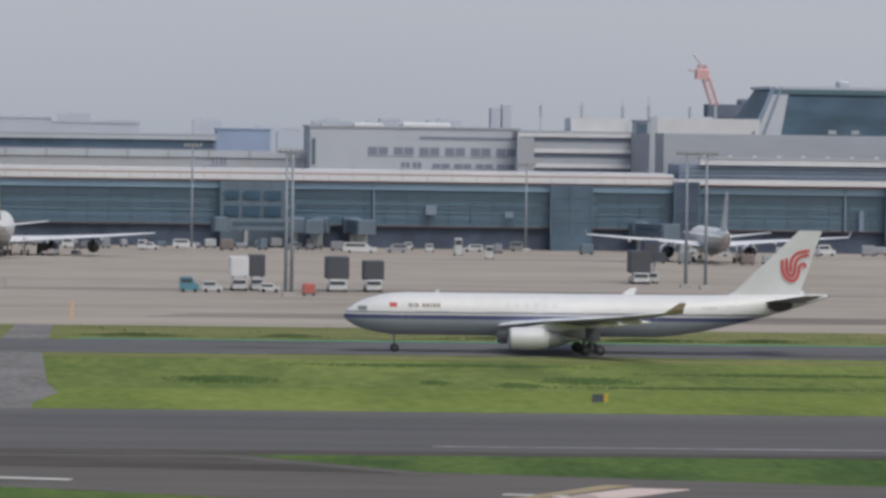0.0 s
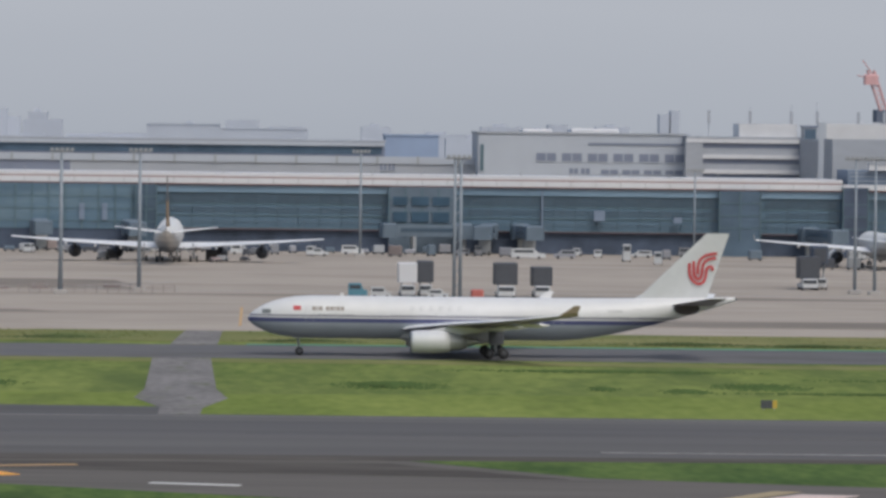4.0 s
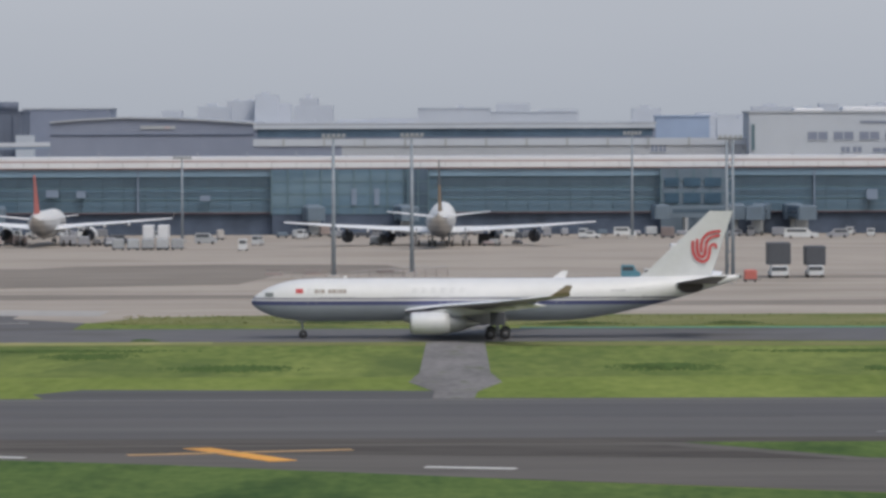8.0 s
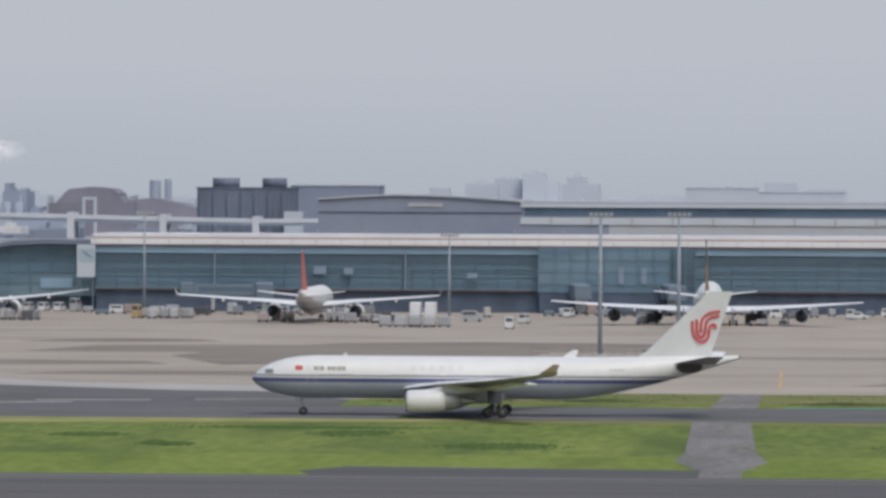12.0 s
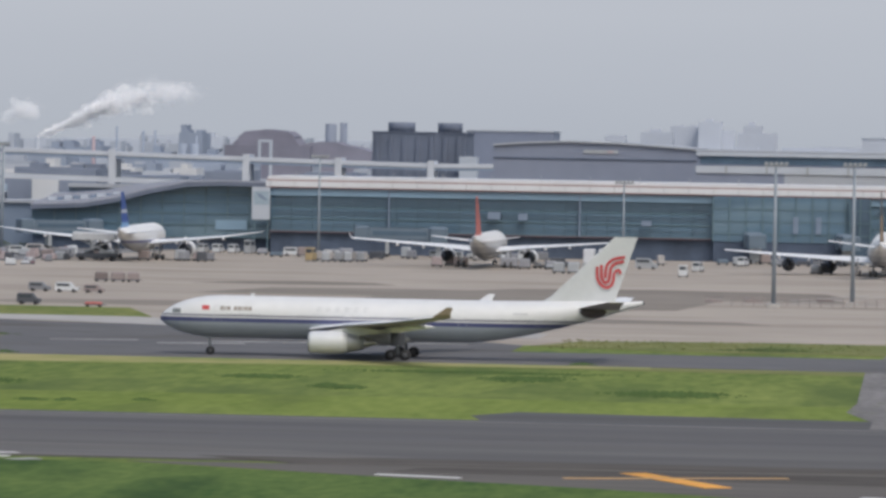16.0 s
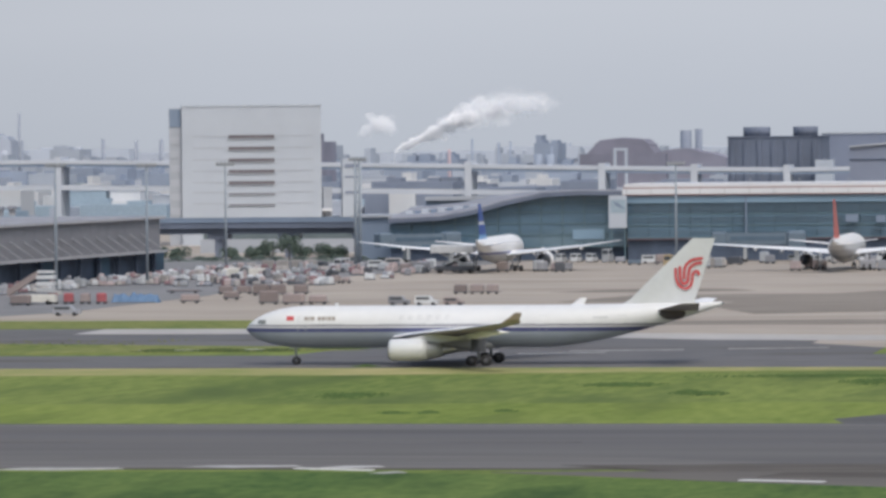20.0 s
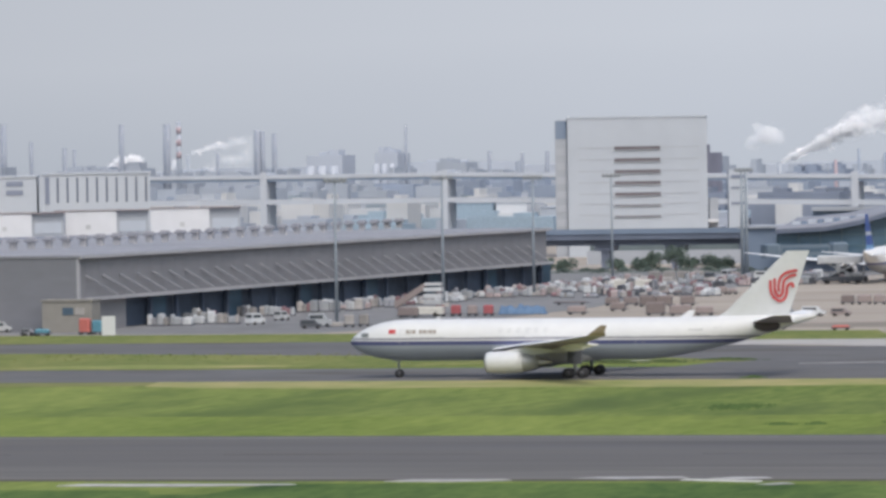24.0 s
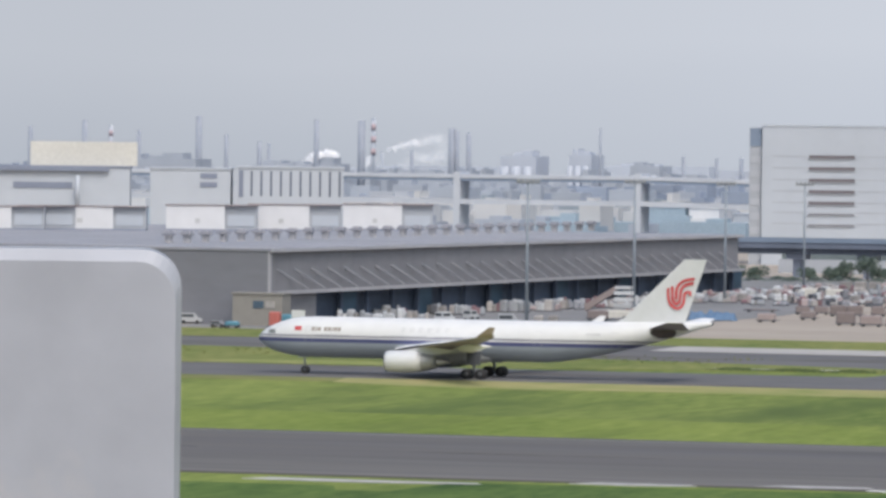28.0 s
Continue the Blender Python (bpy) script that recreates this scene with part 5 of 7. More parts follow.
def engine(parent, x, y, z, length, r, mat):
    e = turned("nacelle", [(0.25, r * 0.80), (0.0, r * 0.86), (0.10, r * 0.95), (0.5, r * 1.03), (length * 0.32, r * 1.07), (length * 0.55, r * 1.02), (length * 0.70, r * 0.93), (length * 0.70, r * 0.88)], mat, parent)
    turned("exhaust_cowl", [(length * 0.69, r * 0.90), (length * 0.85, r * 0.77), (length, r * 0.58), (length * 0.97, r * 0.52), (length * 0.8, r * 0.5)], M_COWL, e, label="grey metal exhaust cowl")
    e.location = (x, y, z)
    turned("intake_lip", [(0.30, r * 0.79), (0.02, r * 0.865), (-0.03, r * 0.90), (0.03, r * 0.945), (0.14, r * 0.98)], M_METAL, e, label="bare metal intake lip")
    turned("fan", [(0.9, 0.01), (0.95, r * 0.25), (1.0, r * 0.82)], M_DARK, e, 16, "dark fan")
    turned("nozzle", [(length * 0.7, r * 0.55), (length * 1.05, r * 0.42), (length * 1.2, r * 0.15), (length * 1.25, 0.02)], M_METAL, e, 16, "dull metal nozzle cone")
    return e


def wheel(parent, x, y, r, w, name="wheel"):
    o = turned(name, [(-w / 2, r * 0.55), (-w / 2, r * 0.9), (-w * 0.32, r), (w * 0.32, r), (w / 2, r * 0.9), (w / 2, r * 0.55)], M_TYRE, parent, 18)
    o.data.transform(Matrix.Rotation(radians(90), 4, 'Z'))
    o.location = (x, y, r)
    h = turned("hub", [(-w * 0.42, 0.02), (-w * 0.45, r * 0.5), (w * 0.45, r * 0.5), (w * 0.42, 0.02)], M_HUBS, o, 10, "dark grey metal hub")
    h.data.transform(Matrix.Rotation(radians(90), 4, 'Z'))
    for a in range(3):
        bm = bmesh.new()
        box(bm, -r * 0.08, r * 0.08, -w * 0.47, w * 0.47, r * 0.1, r * 0.42)
        s = part("spoke", bm, M_DARK, o)
        s.data.transform(Matrix.Rotation(2.094 * a, 4, 'Y'))
    return o


def airliner(name, m, label, hull, wing, engines, fin, stab, gear, paint, fin_paint, wing_paint, nac_paint, winglet=None, group="", under=None):
    t = thing(name, m, label, "airplane", group)
    body = part("fuselage", hull.skin(), paint, t, "", smooth=True)
    for s in (-1, 1):
        foil_part("wing", [(s * a, b, c, d) for a, b, c, d in wing], wing_paint, t, thick=0.06 if under else 0.078, under=M_UNDERW if under else None)
        tip = wing[-1]
        if winglet:
            foil_part("winglet", [(s * tip[0], tip[1], tip[2], tip[3]), (s * (tip[0] + 0.35), tip[1] + 0.7, tip[2] * 0.70, tip[3] + 0.5), (s * (tip[0] + 0.6), tip[1] + 1.9, tip[2] * 0.36, tip[3] + 1.35)], M_WHITE, t, "upturned winglet with an ochre outer face" if under else "upturned winglet", under=winglet, facing=(0, s, -0.2))
        for f in (0.30, 0.48, 0.68):
            yb, xb, cb, zb = [float(np.interp(f, np.linspace(0, 1, len(wing)), [w[q] for w in wing])) for q in range(4)]
            c = turned("flap_fairing", [(-2.6, 0.02), (-1.6, 0.28), (0.4, 0.32), (1.8, 0.05)], wing_paint, t, 10)
            c.location = (xb + cb * 0.92, s * yb, zb - 0.45)
        for ex, ey, ez, el, er in engines:
            engine(t, ex, s * ey, ez, el, er, nac_paint)
            bm = bmesh.new()
            skin(bm, [[bm.verts.new((x, s * ey + w, z)) for x, z in ((ex + 1.2, ez + er * 0.9), (ex + el * 0.9, ez + er * 0.7), (ex + el * 1.45, ez + er * 1.1), (ex + el * 0.8, ez + er * 1.55))] for w in (-0.25, 0.25)])
            part("pylon", bm, nac_paint, t)
        foil_part("tailplane", [(s * a, b, c, d) for a, b, c, d in stab], wing_paint, t, thick=0.05, under=under)
    foil_part("fin", [(z, x, c, 0.0) for z, x, c in fin], fin_paint, t, "", upright=True, thick=0.05)
    bm = bmesh.new()
    wx0, wx1 = wing[0][1] - 1.5, wing[0][1] + wing[0][2] + 3.5
    rings = []
    for f, k in ((0, 0.3), (0.12, 0.75), (0.3, 1.0), (0.7, 1.0), (0.88, 0.7), (1.0, 0.25)):
        x = lerp(wx0, wx1, f)
        rings.append([bm.verts.new((x, math.cos(a) * hull.r * 0.92 * k, hull.zc - hull.r * 0.62 + math.sin(a) * hull.r * 0.60 * k)) for a in [2 * math.pi * i / 14 for i in range(14)]])
    skin(bm, rings)
    part("belly_fairing", bm, M_NAC if under else wing_paint, t, smooth=True)
    wheels = []
    nx, mx, my, bogie, nr, mr = gear
    leg = tubepart("nose_leg", t, M_STEEL, (nx, 0, nr), (nx - 0.2, 0, hull.zc - hull.r * 0.9), 0.14, k=8)
    boxpart("gear_door", leg, paint, nx - 0.8, nx + 0.5, -0.6, -0.54, hull.zc - hull.r - 0.35, hull.zc - hull.r + 0.3)
    for s in (-0.32, 0.32):
        wheels.append((wheel(t, nx, s, nr, 0.32, "nose_wheel"), nr))
    for s in (-1, 1):
        leg = tubepart("main_leg", t, M_STEEL, (mx, s * my, mr), (mx - 0.3, s * (my - 0.2), hull.zc - hull.r * 0.5), 0.22, k=8)
        tubepart("brace", leg, M_STEEL, (mx, s * my, mr + 0.9), (mx, s * (my - 2.4), hull.zc - hull.r * 0.8), 0.12, k=6)
        boxpart("gear_door", leg, M_DARK, mx - 1.0, mx + 1.0, s * (my + 0.5) - 0.04, s * (my + 0.5) + 0.04, mr + 1.2, hull.zc - hull.r * 0.6)
        boxpart("bogie_beam", leg, M_DARK, mx - bogie, mx + bogie, s * my - 0.15, s * my + 0.15, mr - 0.15, mr + 0.15)
        for dx in (-bogie, bogie):
            for dy in (-0.7, 0.7):
                wheels.append((wheel(t, mx + dx, s * my + dy, mr, 0.45, "main_wheel"), mr))
    for s in (-1, 1):
        bm = bmesh.new()
        hull.patch(bm, hull.nose * 0.22, hull.nose * 0.355, hull.zc + hull.r * 0.16, hull.zc + hull.r * 0.36, s, 0.02)
        part("cockpit_window", bm, M_COCKPIT, body, "grey cockpit windows")
    return t, body, wheels


A330_WING = [(2.0, 20.0, 12.4, 4.0), (9.6, 25.7, 8.0, 4.95), (19, 32.2, 5.2, 5.75), (29.2, 39.5, 2.5, 6.9)]
A330_FIN = [(7.4, 50.0, 10.8), (8.3, 51.2, 9.8), (9.0, 52.4, 8.7), (17.10, 60.8, 3.05)]
A330_STAB = [(0.5, 55.8, 5.9, 7.45), (2.2, 56.6, 5.2, 7.7), (9.7, 60.7, 2.2, 8.75)]
A330_GEAR = (6.85, 32.7, 5.34, 0.98, 0.55, 0.70)
PARK_WING = [(2.0, 19.6, 12.4, 3.6), (9.6, 25.2, 8.0, 4.5), (19, 31.6, 5.2, 5.3), (29.2, 38.2, 2.6, 6.2)]
TAXI_Y = 692.0
hull = Hull(64.7, 2.84, 5.47, 8.5, 41.5, 0.28, lift=1.13)
LOW = 0.34  # body lowered on its gear to fit the camera's view
jet, jet_body, jet_wheels = airliner("taxiing_airliner", pose(34.8, TAXI_Y, 0), "white twin-engine airliner with blue stripe and red tail emblem", hull, A330_WING,
                                     [(21.3, 9.37, 2.68, 7.4, 1.42)], A330_FIN, A330_STAB, A330_GEAR, M_A330, M_FIN, M_WINGLT, M_NAC, M_BROWN, under=M_UNDER)
for side in (-1, 1):
    for i in range(86):
        x = 9.4 + i * 0.53
        if x < 55 and not (14.0 < x < 18.5 or 24.8 < x < 26.0 or 40.0 < x < 41.2 or 50.6 < x < 51.8):
            bm = bmesh.new()
            hull.patch(bm, x, x + 0.21, 5.70, 5.94, side, 0.012, 1)
            part("cabin_window", bm, M_CABIN, jet_body)
    for x in (7.6, 25.1, 40.4, 51.0):
        bm = bmesh.new()
        for a, b, c, d in ((x, x + 0.07, 5.0, 6.95), (x + 1.05, x + 1.12, 5.0, 6.95), (x, x + 1.12, 6.90, 6.96)):
            hull.patch(bm, a, b, c, d, side, 0.012, 2)
        part("door_outline", bm, M_GREYT, jet_body, "thin grey door outline")
    bm = bmesh.new()
    hull.patch(bm, 6.0, 7.0, 6.42, 7.0, side, 0.016)
    part("flag", bm, M_RED, jet_body, "small red flag")
    for a, b in ((8.5, 8.95), (9.05, 9.25), (9.35, 9.85), (10.3, 10.75), (10.85, 11.3), (11.4, 11.6), (11.7, 12.15), (12.25, 12.7)):
        bm = bmesh.new()
        hull.patch(bm, a, b, 6.42, 6.92, side, 0.016, 2)
        part("title_bar", bm, M_GOLD, jet_body, "grey gold title bar")
    for i in range(6):
        bm = bmesh.new()
        for a, b, c, d in ((0, 0.7, 7.0, 7.07), (0, 0.7, 6.7, 6.77), (0.3, 0.4, 6.45, 7.15), (0.05, 0.13, 6.45, 6.9)):
            hull.patch(bm, 21.4 + i * 1.25 + a, 21.4 + i * 1.25 + b, c - 0.05, d - 0.05, side, 0.016, 1)
        part("title_mark", bm, M_GREYT, jet_body, "pale grey title mark")
    # oval bare plate, its dark colour including the tailplane's cast shadow
    bm = bmesh.new()
    cols = []
    for k in range(13):
        u = -0.99 + k * 0.165
        x, hh = 58.2 + 1.75 * u, 0.85 * math.sqrt(1 - u * u)
        rad, zm = hull.at(x)
        cols.append([bm.verts.new((x, side * (math.sqrt(max(0.01, rad * rad - (7.1 + hh * v - zm) ** 2)) + 0.07), 7.1 + hh * v)) for v in (-1, -0.5, 0, 0.5, 1)])
    for p, q in zip(cols, cols[1:]):
        for j in range(4):
            bm.faces.new((p[j], q[j], q[j + 1], p[j + 1]))
    part("root_plate", bm, M_PLATE, jet_body, "bare plate at the tailplane root, darkened with the tailplane's shadow")
    bm = bmesh.new()
    hull.patch(bm, 47.6, 49.6, 6.55, 6.8, side, 0.016, 2)
    part("code_bar", bm, M_GREYT, jet_body, "pale grey bar")
    # red emblem: curling strokes on the fin
    for path, w in ((((-1.65, 0.65), (-1.62, -0.6), (-1.30, -1.50), (-0.50, -2.10), (0.20, -1.85), (0.55, -1.10), (0.62, -0.30), (0.90, 0.12), (1.35, 0.15), (1.45, -0.35)), 0.355),
                    (((-1.08, 0.90), (-1.06, -0.50), (-0.85, -1.20), (-0.45, -1.48), (-0.05, -1.10), (0.08, -0.20), (0.25, 0.60), (0.90, 1.15), (1.92, 1.35)), 0.355),
                    (((-0.52, -0.85), (-0.50, 0.20), (-0.25, 1.00), (0.40, 1.60), (1.20, 1.85), (2.05, 1.94)), 0.355)):
        bm = bmesh.new()
        prev = None
        pts = []
        for i in range(len(path) - 1):
            p0, p1, p2, p3 = path[max(i - 1, 0)], path[i], path[i + 1], path[min(i + 2, len(path) - 1)]
            for k in range(5):
                u = k / 5
                pts.append(tuple(0.5 * (2 * p1[c] + (p2[c] - p0[c]) * u + (2 * p0[c] - 5 * p1[c] + 4 * p2[c] - p3[c]) * u * u + (3 * p1[c] - p0[c] - 3 * p2[c] + p3[c]) * u ** 3) for c in (0, 1)))
        pts.append(path[-1])
        for i, (px, pz) in enumerate(pts):
            qx, qz = pts[min(i + 1, len(pts) - 1)]
            ox, oz = pts[max(i - 1, 0)]
            d = Vector((qx - ox, qz - oz)).normalized()
            zz = 12.5 + pz
            yy = side * ((0.052 if side > 0 else 0.040) * (8.5 - (zz - 9) * 0.68) + 0.01)
            pair = [bm.verts.new((60.2 + px + e * -d.y * w / 2, yy, zz + e * d.x * w / 2)) for e in (-1, 1)]
            if prev:
                bm.faces.new((prev[0], pair[0], pair[1], prev[1]))
            prev = pair
        part("emblem_stroke", bm, M_RED, jet, "red painted stroke of the tail emblem")
bm = bmesh.new()
rbox(bm, 12.2, 12.7, -0.04, 0.04, 8.25, 8.65, 0.03)
part("antenna", bm, M_WHITE, jet)
tubepart("tail_cone", jet, M_DARK, (64.5, 0, 8.38), (64.9, 0, 8.43), 0.2, 0.14, 10, "dark exhaust cone")

for o in jet.children:
    if o.name.split(".")[0] not in ("nose_wheel", "main_wheel", "nose_leg", "main_leg"):
        o.location.z -= LOW

# parked airliners, tails towards the runway
M_TAIL = livery("brown_tail_livery", [(0.0, (0.28, 0.185, 0.10)), (13.9, (0.085, 0.09, 0.095))])
# darker low bands of M_P747 and M_PLAIN paint underside shade onto white hulls
M_P747 = livery("white_livery_belly_shade", [(0.0, (0.20, 0.21, 0.24)), (3.6, (0.42, 0.43, 0.45)), (5.0, (0.60, 0.60, 0.60)), (6.2, (0.78, 0.78, 0.77))])
M_PLAIN = livery("plain_livery_belly_shade", [(0.0, (0.22, 0.23, 0.25)), (3.5, (0.40, 0.40, 0.41)), (4.9, (0.58, 0.58, 0.58)), (6.0, (0.74, 0.74, 0.73))])
M_FIN787 = livery("blue_tail_livery", [(0.0, (0.20, 0.36, 0.60)), (8.8, (0.05, 0.10, 0.34)), (11.0, (0.55, 0.58, 0.63)), (11.7, (0.05, 0.10, 0.34))])
M_P787 = livery("white_navy_livery", [(0.0, (0.55, 0.56, 0.58)), (4.1, (0.05, 0.08, 0.30)), (4.6, (0.82, 0.82, 0.82))])
h747 = Hull(76.0, 3.08, 5.55, 9.0, 50, 0.6, hump=0.7)
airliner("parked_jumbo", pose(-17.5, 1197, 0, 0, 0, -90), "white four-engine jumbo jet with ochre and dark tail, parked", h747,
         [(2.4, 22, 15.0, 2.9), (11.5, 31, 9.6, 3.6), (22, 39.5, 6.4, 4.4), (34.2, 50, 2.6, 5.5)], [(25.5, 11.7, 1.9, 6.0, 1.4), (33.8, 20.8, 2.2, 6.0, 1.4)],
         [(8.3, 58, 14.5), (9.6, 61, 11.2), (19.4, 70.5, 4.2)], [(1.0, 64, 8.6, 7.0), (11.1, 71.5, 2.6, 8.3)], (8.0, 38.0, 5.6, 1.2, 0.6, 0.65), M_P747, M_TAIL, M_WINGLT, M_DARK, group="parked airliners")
hA = Hull(58.5, 2.82, 5.13, 8.5, 38, 0.55)
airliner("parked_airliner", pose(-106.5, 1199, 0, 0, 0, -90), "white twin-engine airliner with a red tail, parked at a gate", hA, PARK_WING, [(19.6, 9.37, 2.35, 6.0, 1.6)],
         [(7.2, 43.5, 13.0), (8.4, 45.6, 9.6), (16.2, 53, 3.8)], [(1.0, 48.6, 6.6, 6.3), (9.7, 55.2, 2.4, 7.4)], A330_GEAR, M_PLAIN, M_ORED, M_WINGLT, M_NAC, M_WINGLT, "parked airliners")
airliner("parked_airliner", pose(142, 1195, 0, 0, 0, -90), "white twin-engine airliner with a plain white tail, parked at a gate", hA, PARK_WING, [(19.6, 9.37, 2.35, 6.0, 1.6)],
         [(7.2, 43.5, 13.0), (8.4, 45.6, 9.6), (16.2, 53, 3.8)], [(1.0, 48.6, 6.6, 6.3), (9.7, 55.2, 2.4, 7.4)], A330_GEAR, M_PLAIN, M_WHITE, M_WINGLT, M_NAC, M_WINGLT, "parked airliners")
h787 = Hull(56.4, 2.9, 5.2, 8.5, 36, 0.5)
airliner("parked_airliner", pose(-186.5, 1204, 0, 0, 0, -90), "white twin-engine airliner with a deep blue tail, parked at a gate", h787,
         [(2.0, 18.0, 11.5, 3.7), (9.8, 24.0, 7.4, 4.5), (20, 31.0, 4.6, 5.6), (30.0, 39.0, 1.2, 7.1)], [(17.4, 9.8, 2.35, 6.2, 1.9)],
         [(7.2, 41.5, 12.8), (8.4, 43.6, 9.4), (15.7, 51, 3.8)], [(1.0, 46.8, 6.6, 6.4), (9.8, 53.0, 2.2, 7.4)], (5.6, 28.4, 4.9, 0.75, 0.5, 0.65), M_P787, M_FIN787, M_WINGLT, M_WHITE, group="parked airliners")


for t in [o for o in bpy.data.objects if o.name.split(".")[0] in ("parked_jumbo", "parked_airliner")]:
    big = t.name.startswith("parked_jumbo")
    # cowls and nozzles coloured dark to imitate the shade inside the ducts
    for o in t.children_recursive:
        if o.name.split(".")[0] in ("exhaust_cowl", "nozzle"):
            o.data.materials[0] = M_DARK
    h = h747 if big else h787 if "deep blue" in t["label"] else hA
    rad, z = h.at(h.length)
    tubepart("tail_exhaust", t, M_DARK, (h.length - 0.2, 0, z), (h.length + 0.12, 0, z), rad * 0.75, rad * 0.6, 10, "dark exhaust outlet")
    if big:
        for s in (-1, 1):
            leg = tubepart("body_leg", t, M_STEEL, (41.2, s * 1.9, 0.65), (41.0, s * 1.8, 3.2), 0.24, k=8)
            boxpart("bogie_beam", leg, M_DARK, 40.0, 42.4, s * 1.9 - 0.15, s * 1.9 + 0.15, 0.5, 0.8)
            boxpart("gear_door", leg, M_DARK, 39.4, 43.0, s * 2.75 - 0.05, s * 2.75 + 0.05, 1.1, 3.2)
            for dx in (-1.1, 1.1):
                for dy in (-0.6, 0.6):
                    wheel(t, 41.2 + dx, s * 1.9 + dy, 0.65, 0.45, "body_wheel")


# ---------------------------------------------------------------- floodlight masts
def mast(x, y, h, r=0.28, double=False):
    t = thing("floodlight_mast", pose(x, y, 0), "tall twin grey floodlight mast on the apron" if double else "tall slim grey floodlight mast on the apron", "light mast", "apron floodlight masts")
    for dx in ((-0.52, 0.52) if double else (0,)):
        tubepart("pole", t, M_MAST, (dx, 0, 0), (dx, 0, h), r, r * 0.6, 10)
    if double:
        for i in range(int(h / 2.5)):
            tubepart("brace", t, M_MAST, (-0.52, 0, 2.5 * i), (0.52, 0, 2.5 * i + 1.2), 0.09, k=5)
    boxpart("crossarm", t, M_STEEL, -2.1, 2.1, -0.2, 0.2, h - 0.1, h + 0.2)
    for k in range(5):
        boxpart("lamp_head", t, M_STEEL, -2.0 + k * 0.9, -1.4 + k * 0.9, -0.5, 0.1, h + 0.2, h + 0.7)
    boxpart("plinth", t, M_CONC2, -1.1, 1.1, -1.1, 1.1, 0, 0.8, "concrete plinth", 0.15)
    return t


for x, y, h, r, d in ((-33.2, 930, 25.3, 0.42, 0), (-19.6, 948, 25.3, 0.42, 0), (36.4, 905, 25, 0.34, 1), (-249.4, 1012, 25.5, 0.36, 0), (-242, 902, 25.8, 0.33, 0), (-247, 1083, 25, 0.34, 0), (-245.2, 1155, 24.8, 0.3, 0), (-225.8, 1214, 25.4, 0.46, 1), (26.2, 1217, 24.3, 0.36, 0), (106.8, 1270 - 24, 20.6, 0.3, 0), (-148.3, 1200, 23.8, 0.32, 0), (-77, 1190, 19.2, 0.32, 0), (114.2, 978, 25.2, 0.34, 0), (117.2, 972, 25.2, 0.34, 0)):
    mast(x, y, h, r, d)


# ---------------------------------------------------------------- vehicles and freight
def van(x, y, turn=0, mat=M_CAR, length=4.4, height=1.9, label="white van on the apron", group="vans and cars on the apron"):
    t = thing("van", pose(x, y, 0, 0, 0, turn), label, "van", group)
    a = length / 2
    bm = bmesh.new()
    skin(bm, [[bm.verts.new((px, s, pz)) for px, pz in ((-a, 0.35), (a, 0.35), (a, height * 0.52), (a * 0.62, height * 0.58), (a * 0.3, height), (-a * 0.94, height), (-a, height * 0.6))] for s in (-0.85, 0.85)])
    body = part("body", bm, mat, t)
    for s in (-0.87, 0.85):
        bm = bmesh.new()
        box(bm, -a * 0.85, a * 0.28, s, s + 0.02, height * 0.62, height * 0.88)
        part("side_window", bm, M_WIN, body)
    bm = bmesh.new()
    box(bm, -a - 0.01, -a * 0.955, -0.7, 0.7, height * 0.62, height * 0.9)
    part("rear_window", bm, M_WIN, body)
    for px in (-a * 0.62, a * 0.62):
        for s in (-0.82, 0.82):
            tubepart("wheel", t, M_TYRE, (px, s - 0.1, 0.33), (px, s + 0.1, 0.33), 0.33, k=10)
    return t


def cart(x, y, w=3.0, h=1.5, mat=M_CRATE, turn=0, label="covered freight cart on the apron", group="freight carts"):
    t = thing("freight_cart", pose(x, y, 0, 0, 0, turn), label, "cart", group)
    boxpart("bed", t, M_DARK, -w / 2, w / 2, -0.8, 0.8, 0.35, 0.55)
    boxpart("load", t, mat, -w / 2 + 0.08, w / 2 - 0.08, -0.75, 0.75, 0.55, h, "", 0.22)
    boxpart("tow_bar", t, M_DARK, w / 2, w / 2 + 0.7, -0.05, 0.05, 0.38, 0.46)
    for px in (-w * 0.35, w * 0.35):
        for s in (-0.7, 0.7):
            tubepart("wheel", t, M_TYRE, (px, s - 0.07, 0.2), (px, s + 0.07, 0.2), 0.2, k=8)
    return t


def pallet(x, y, w, h, mat, turn=0, label="pallet of shrink-wrapped freight beside the shed"):
    """Low deck with two or three wrapped stacks of unlike height."""
    t = thing("freight_pallet", pose(x, y, 0, 0, 0, turn), label, "pallet", "freight pallets")
    boxpart("deck", t, M_DARK, -w / 2, w / 2, -1.1, 1.1, 0.0, 0.28)
    k = 2 if w < 2.4 else 3
    cuts = [-w / 2 + 0.05] + sorted(rng.uniform(-0.35, 0.35) * w for _ in range(k - 1)) + [w / 2 - 0.05]
    for a, b in zip(cuts, cuts[1:]):
        if b - a > 0.25:
            bm = bmesh.new()
            rbox(bm, a, b, -1.0 + rng.uniform(0, 0.3), 1.0 - rng.uniform(0, 0.3), 0.28, 0.28 + (h - 0.28) * rng.uniform(0.55, 1.0), min(0.22, (b - a) * 0.3))
            for v in bm.verts:
                v.co.x += rng.uniform(-0.05, 0.05)
                v.co.z += rng.uniform(-0.07, 0.07) if v.co.z > 0.4 else 0
            part("load", bm, mat if rng.random() < 0.6 else rng.choice((M_CRATE, M_ULD, M_PINKC, M_CARG, M_CAR, M_MAROON)), t)
    return t


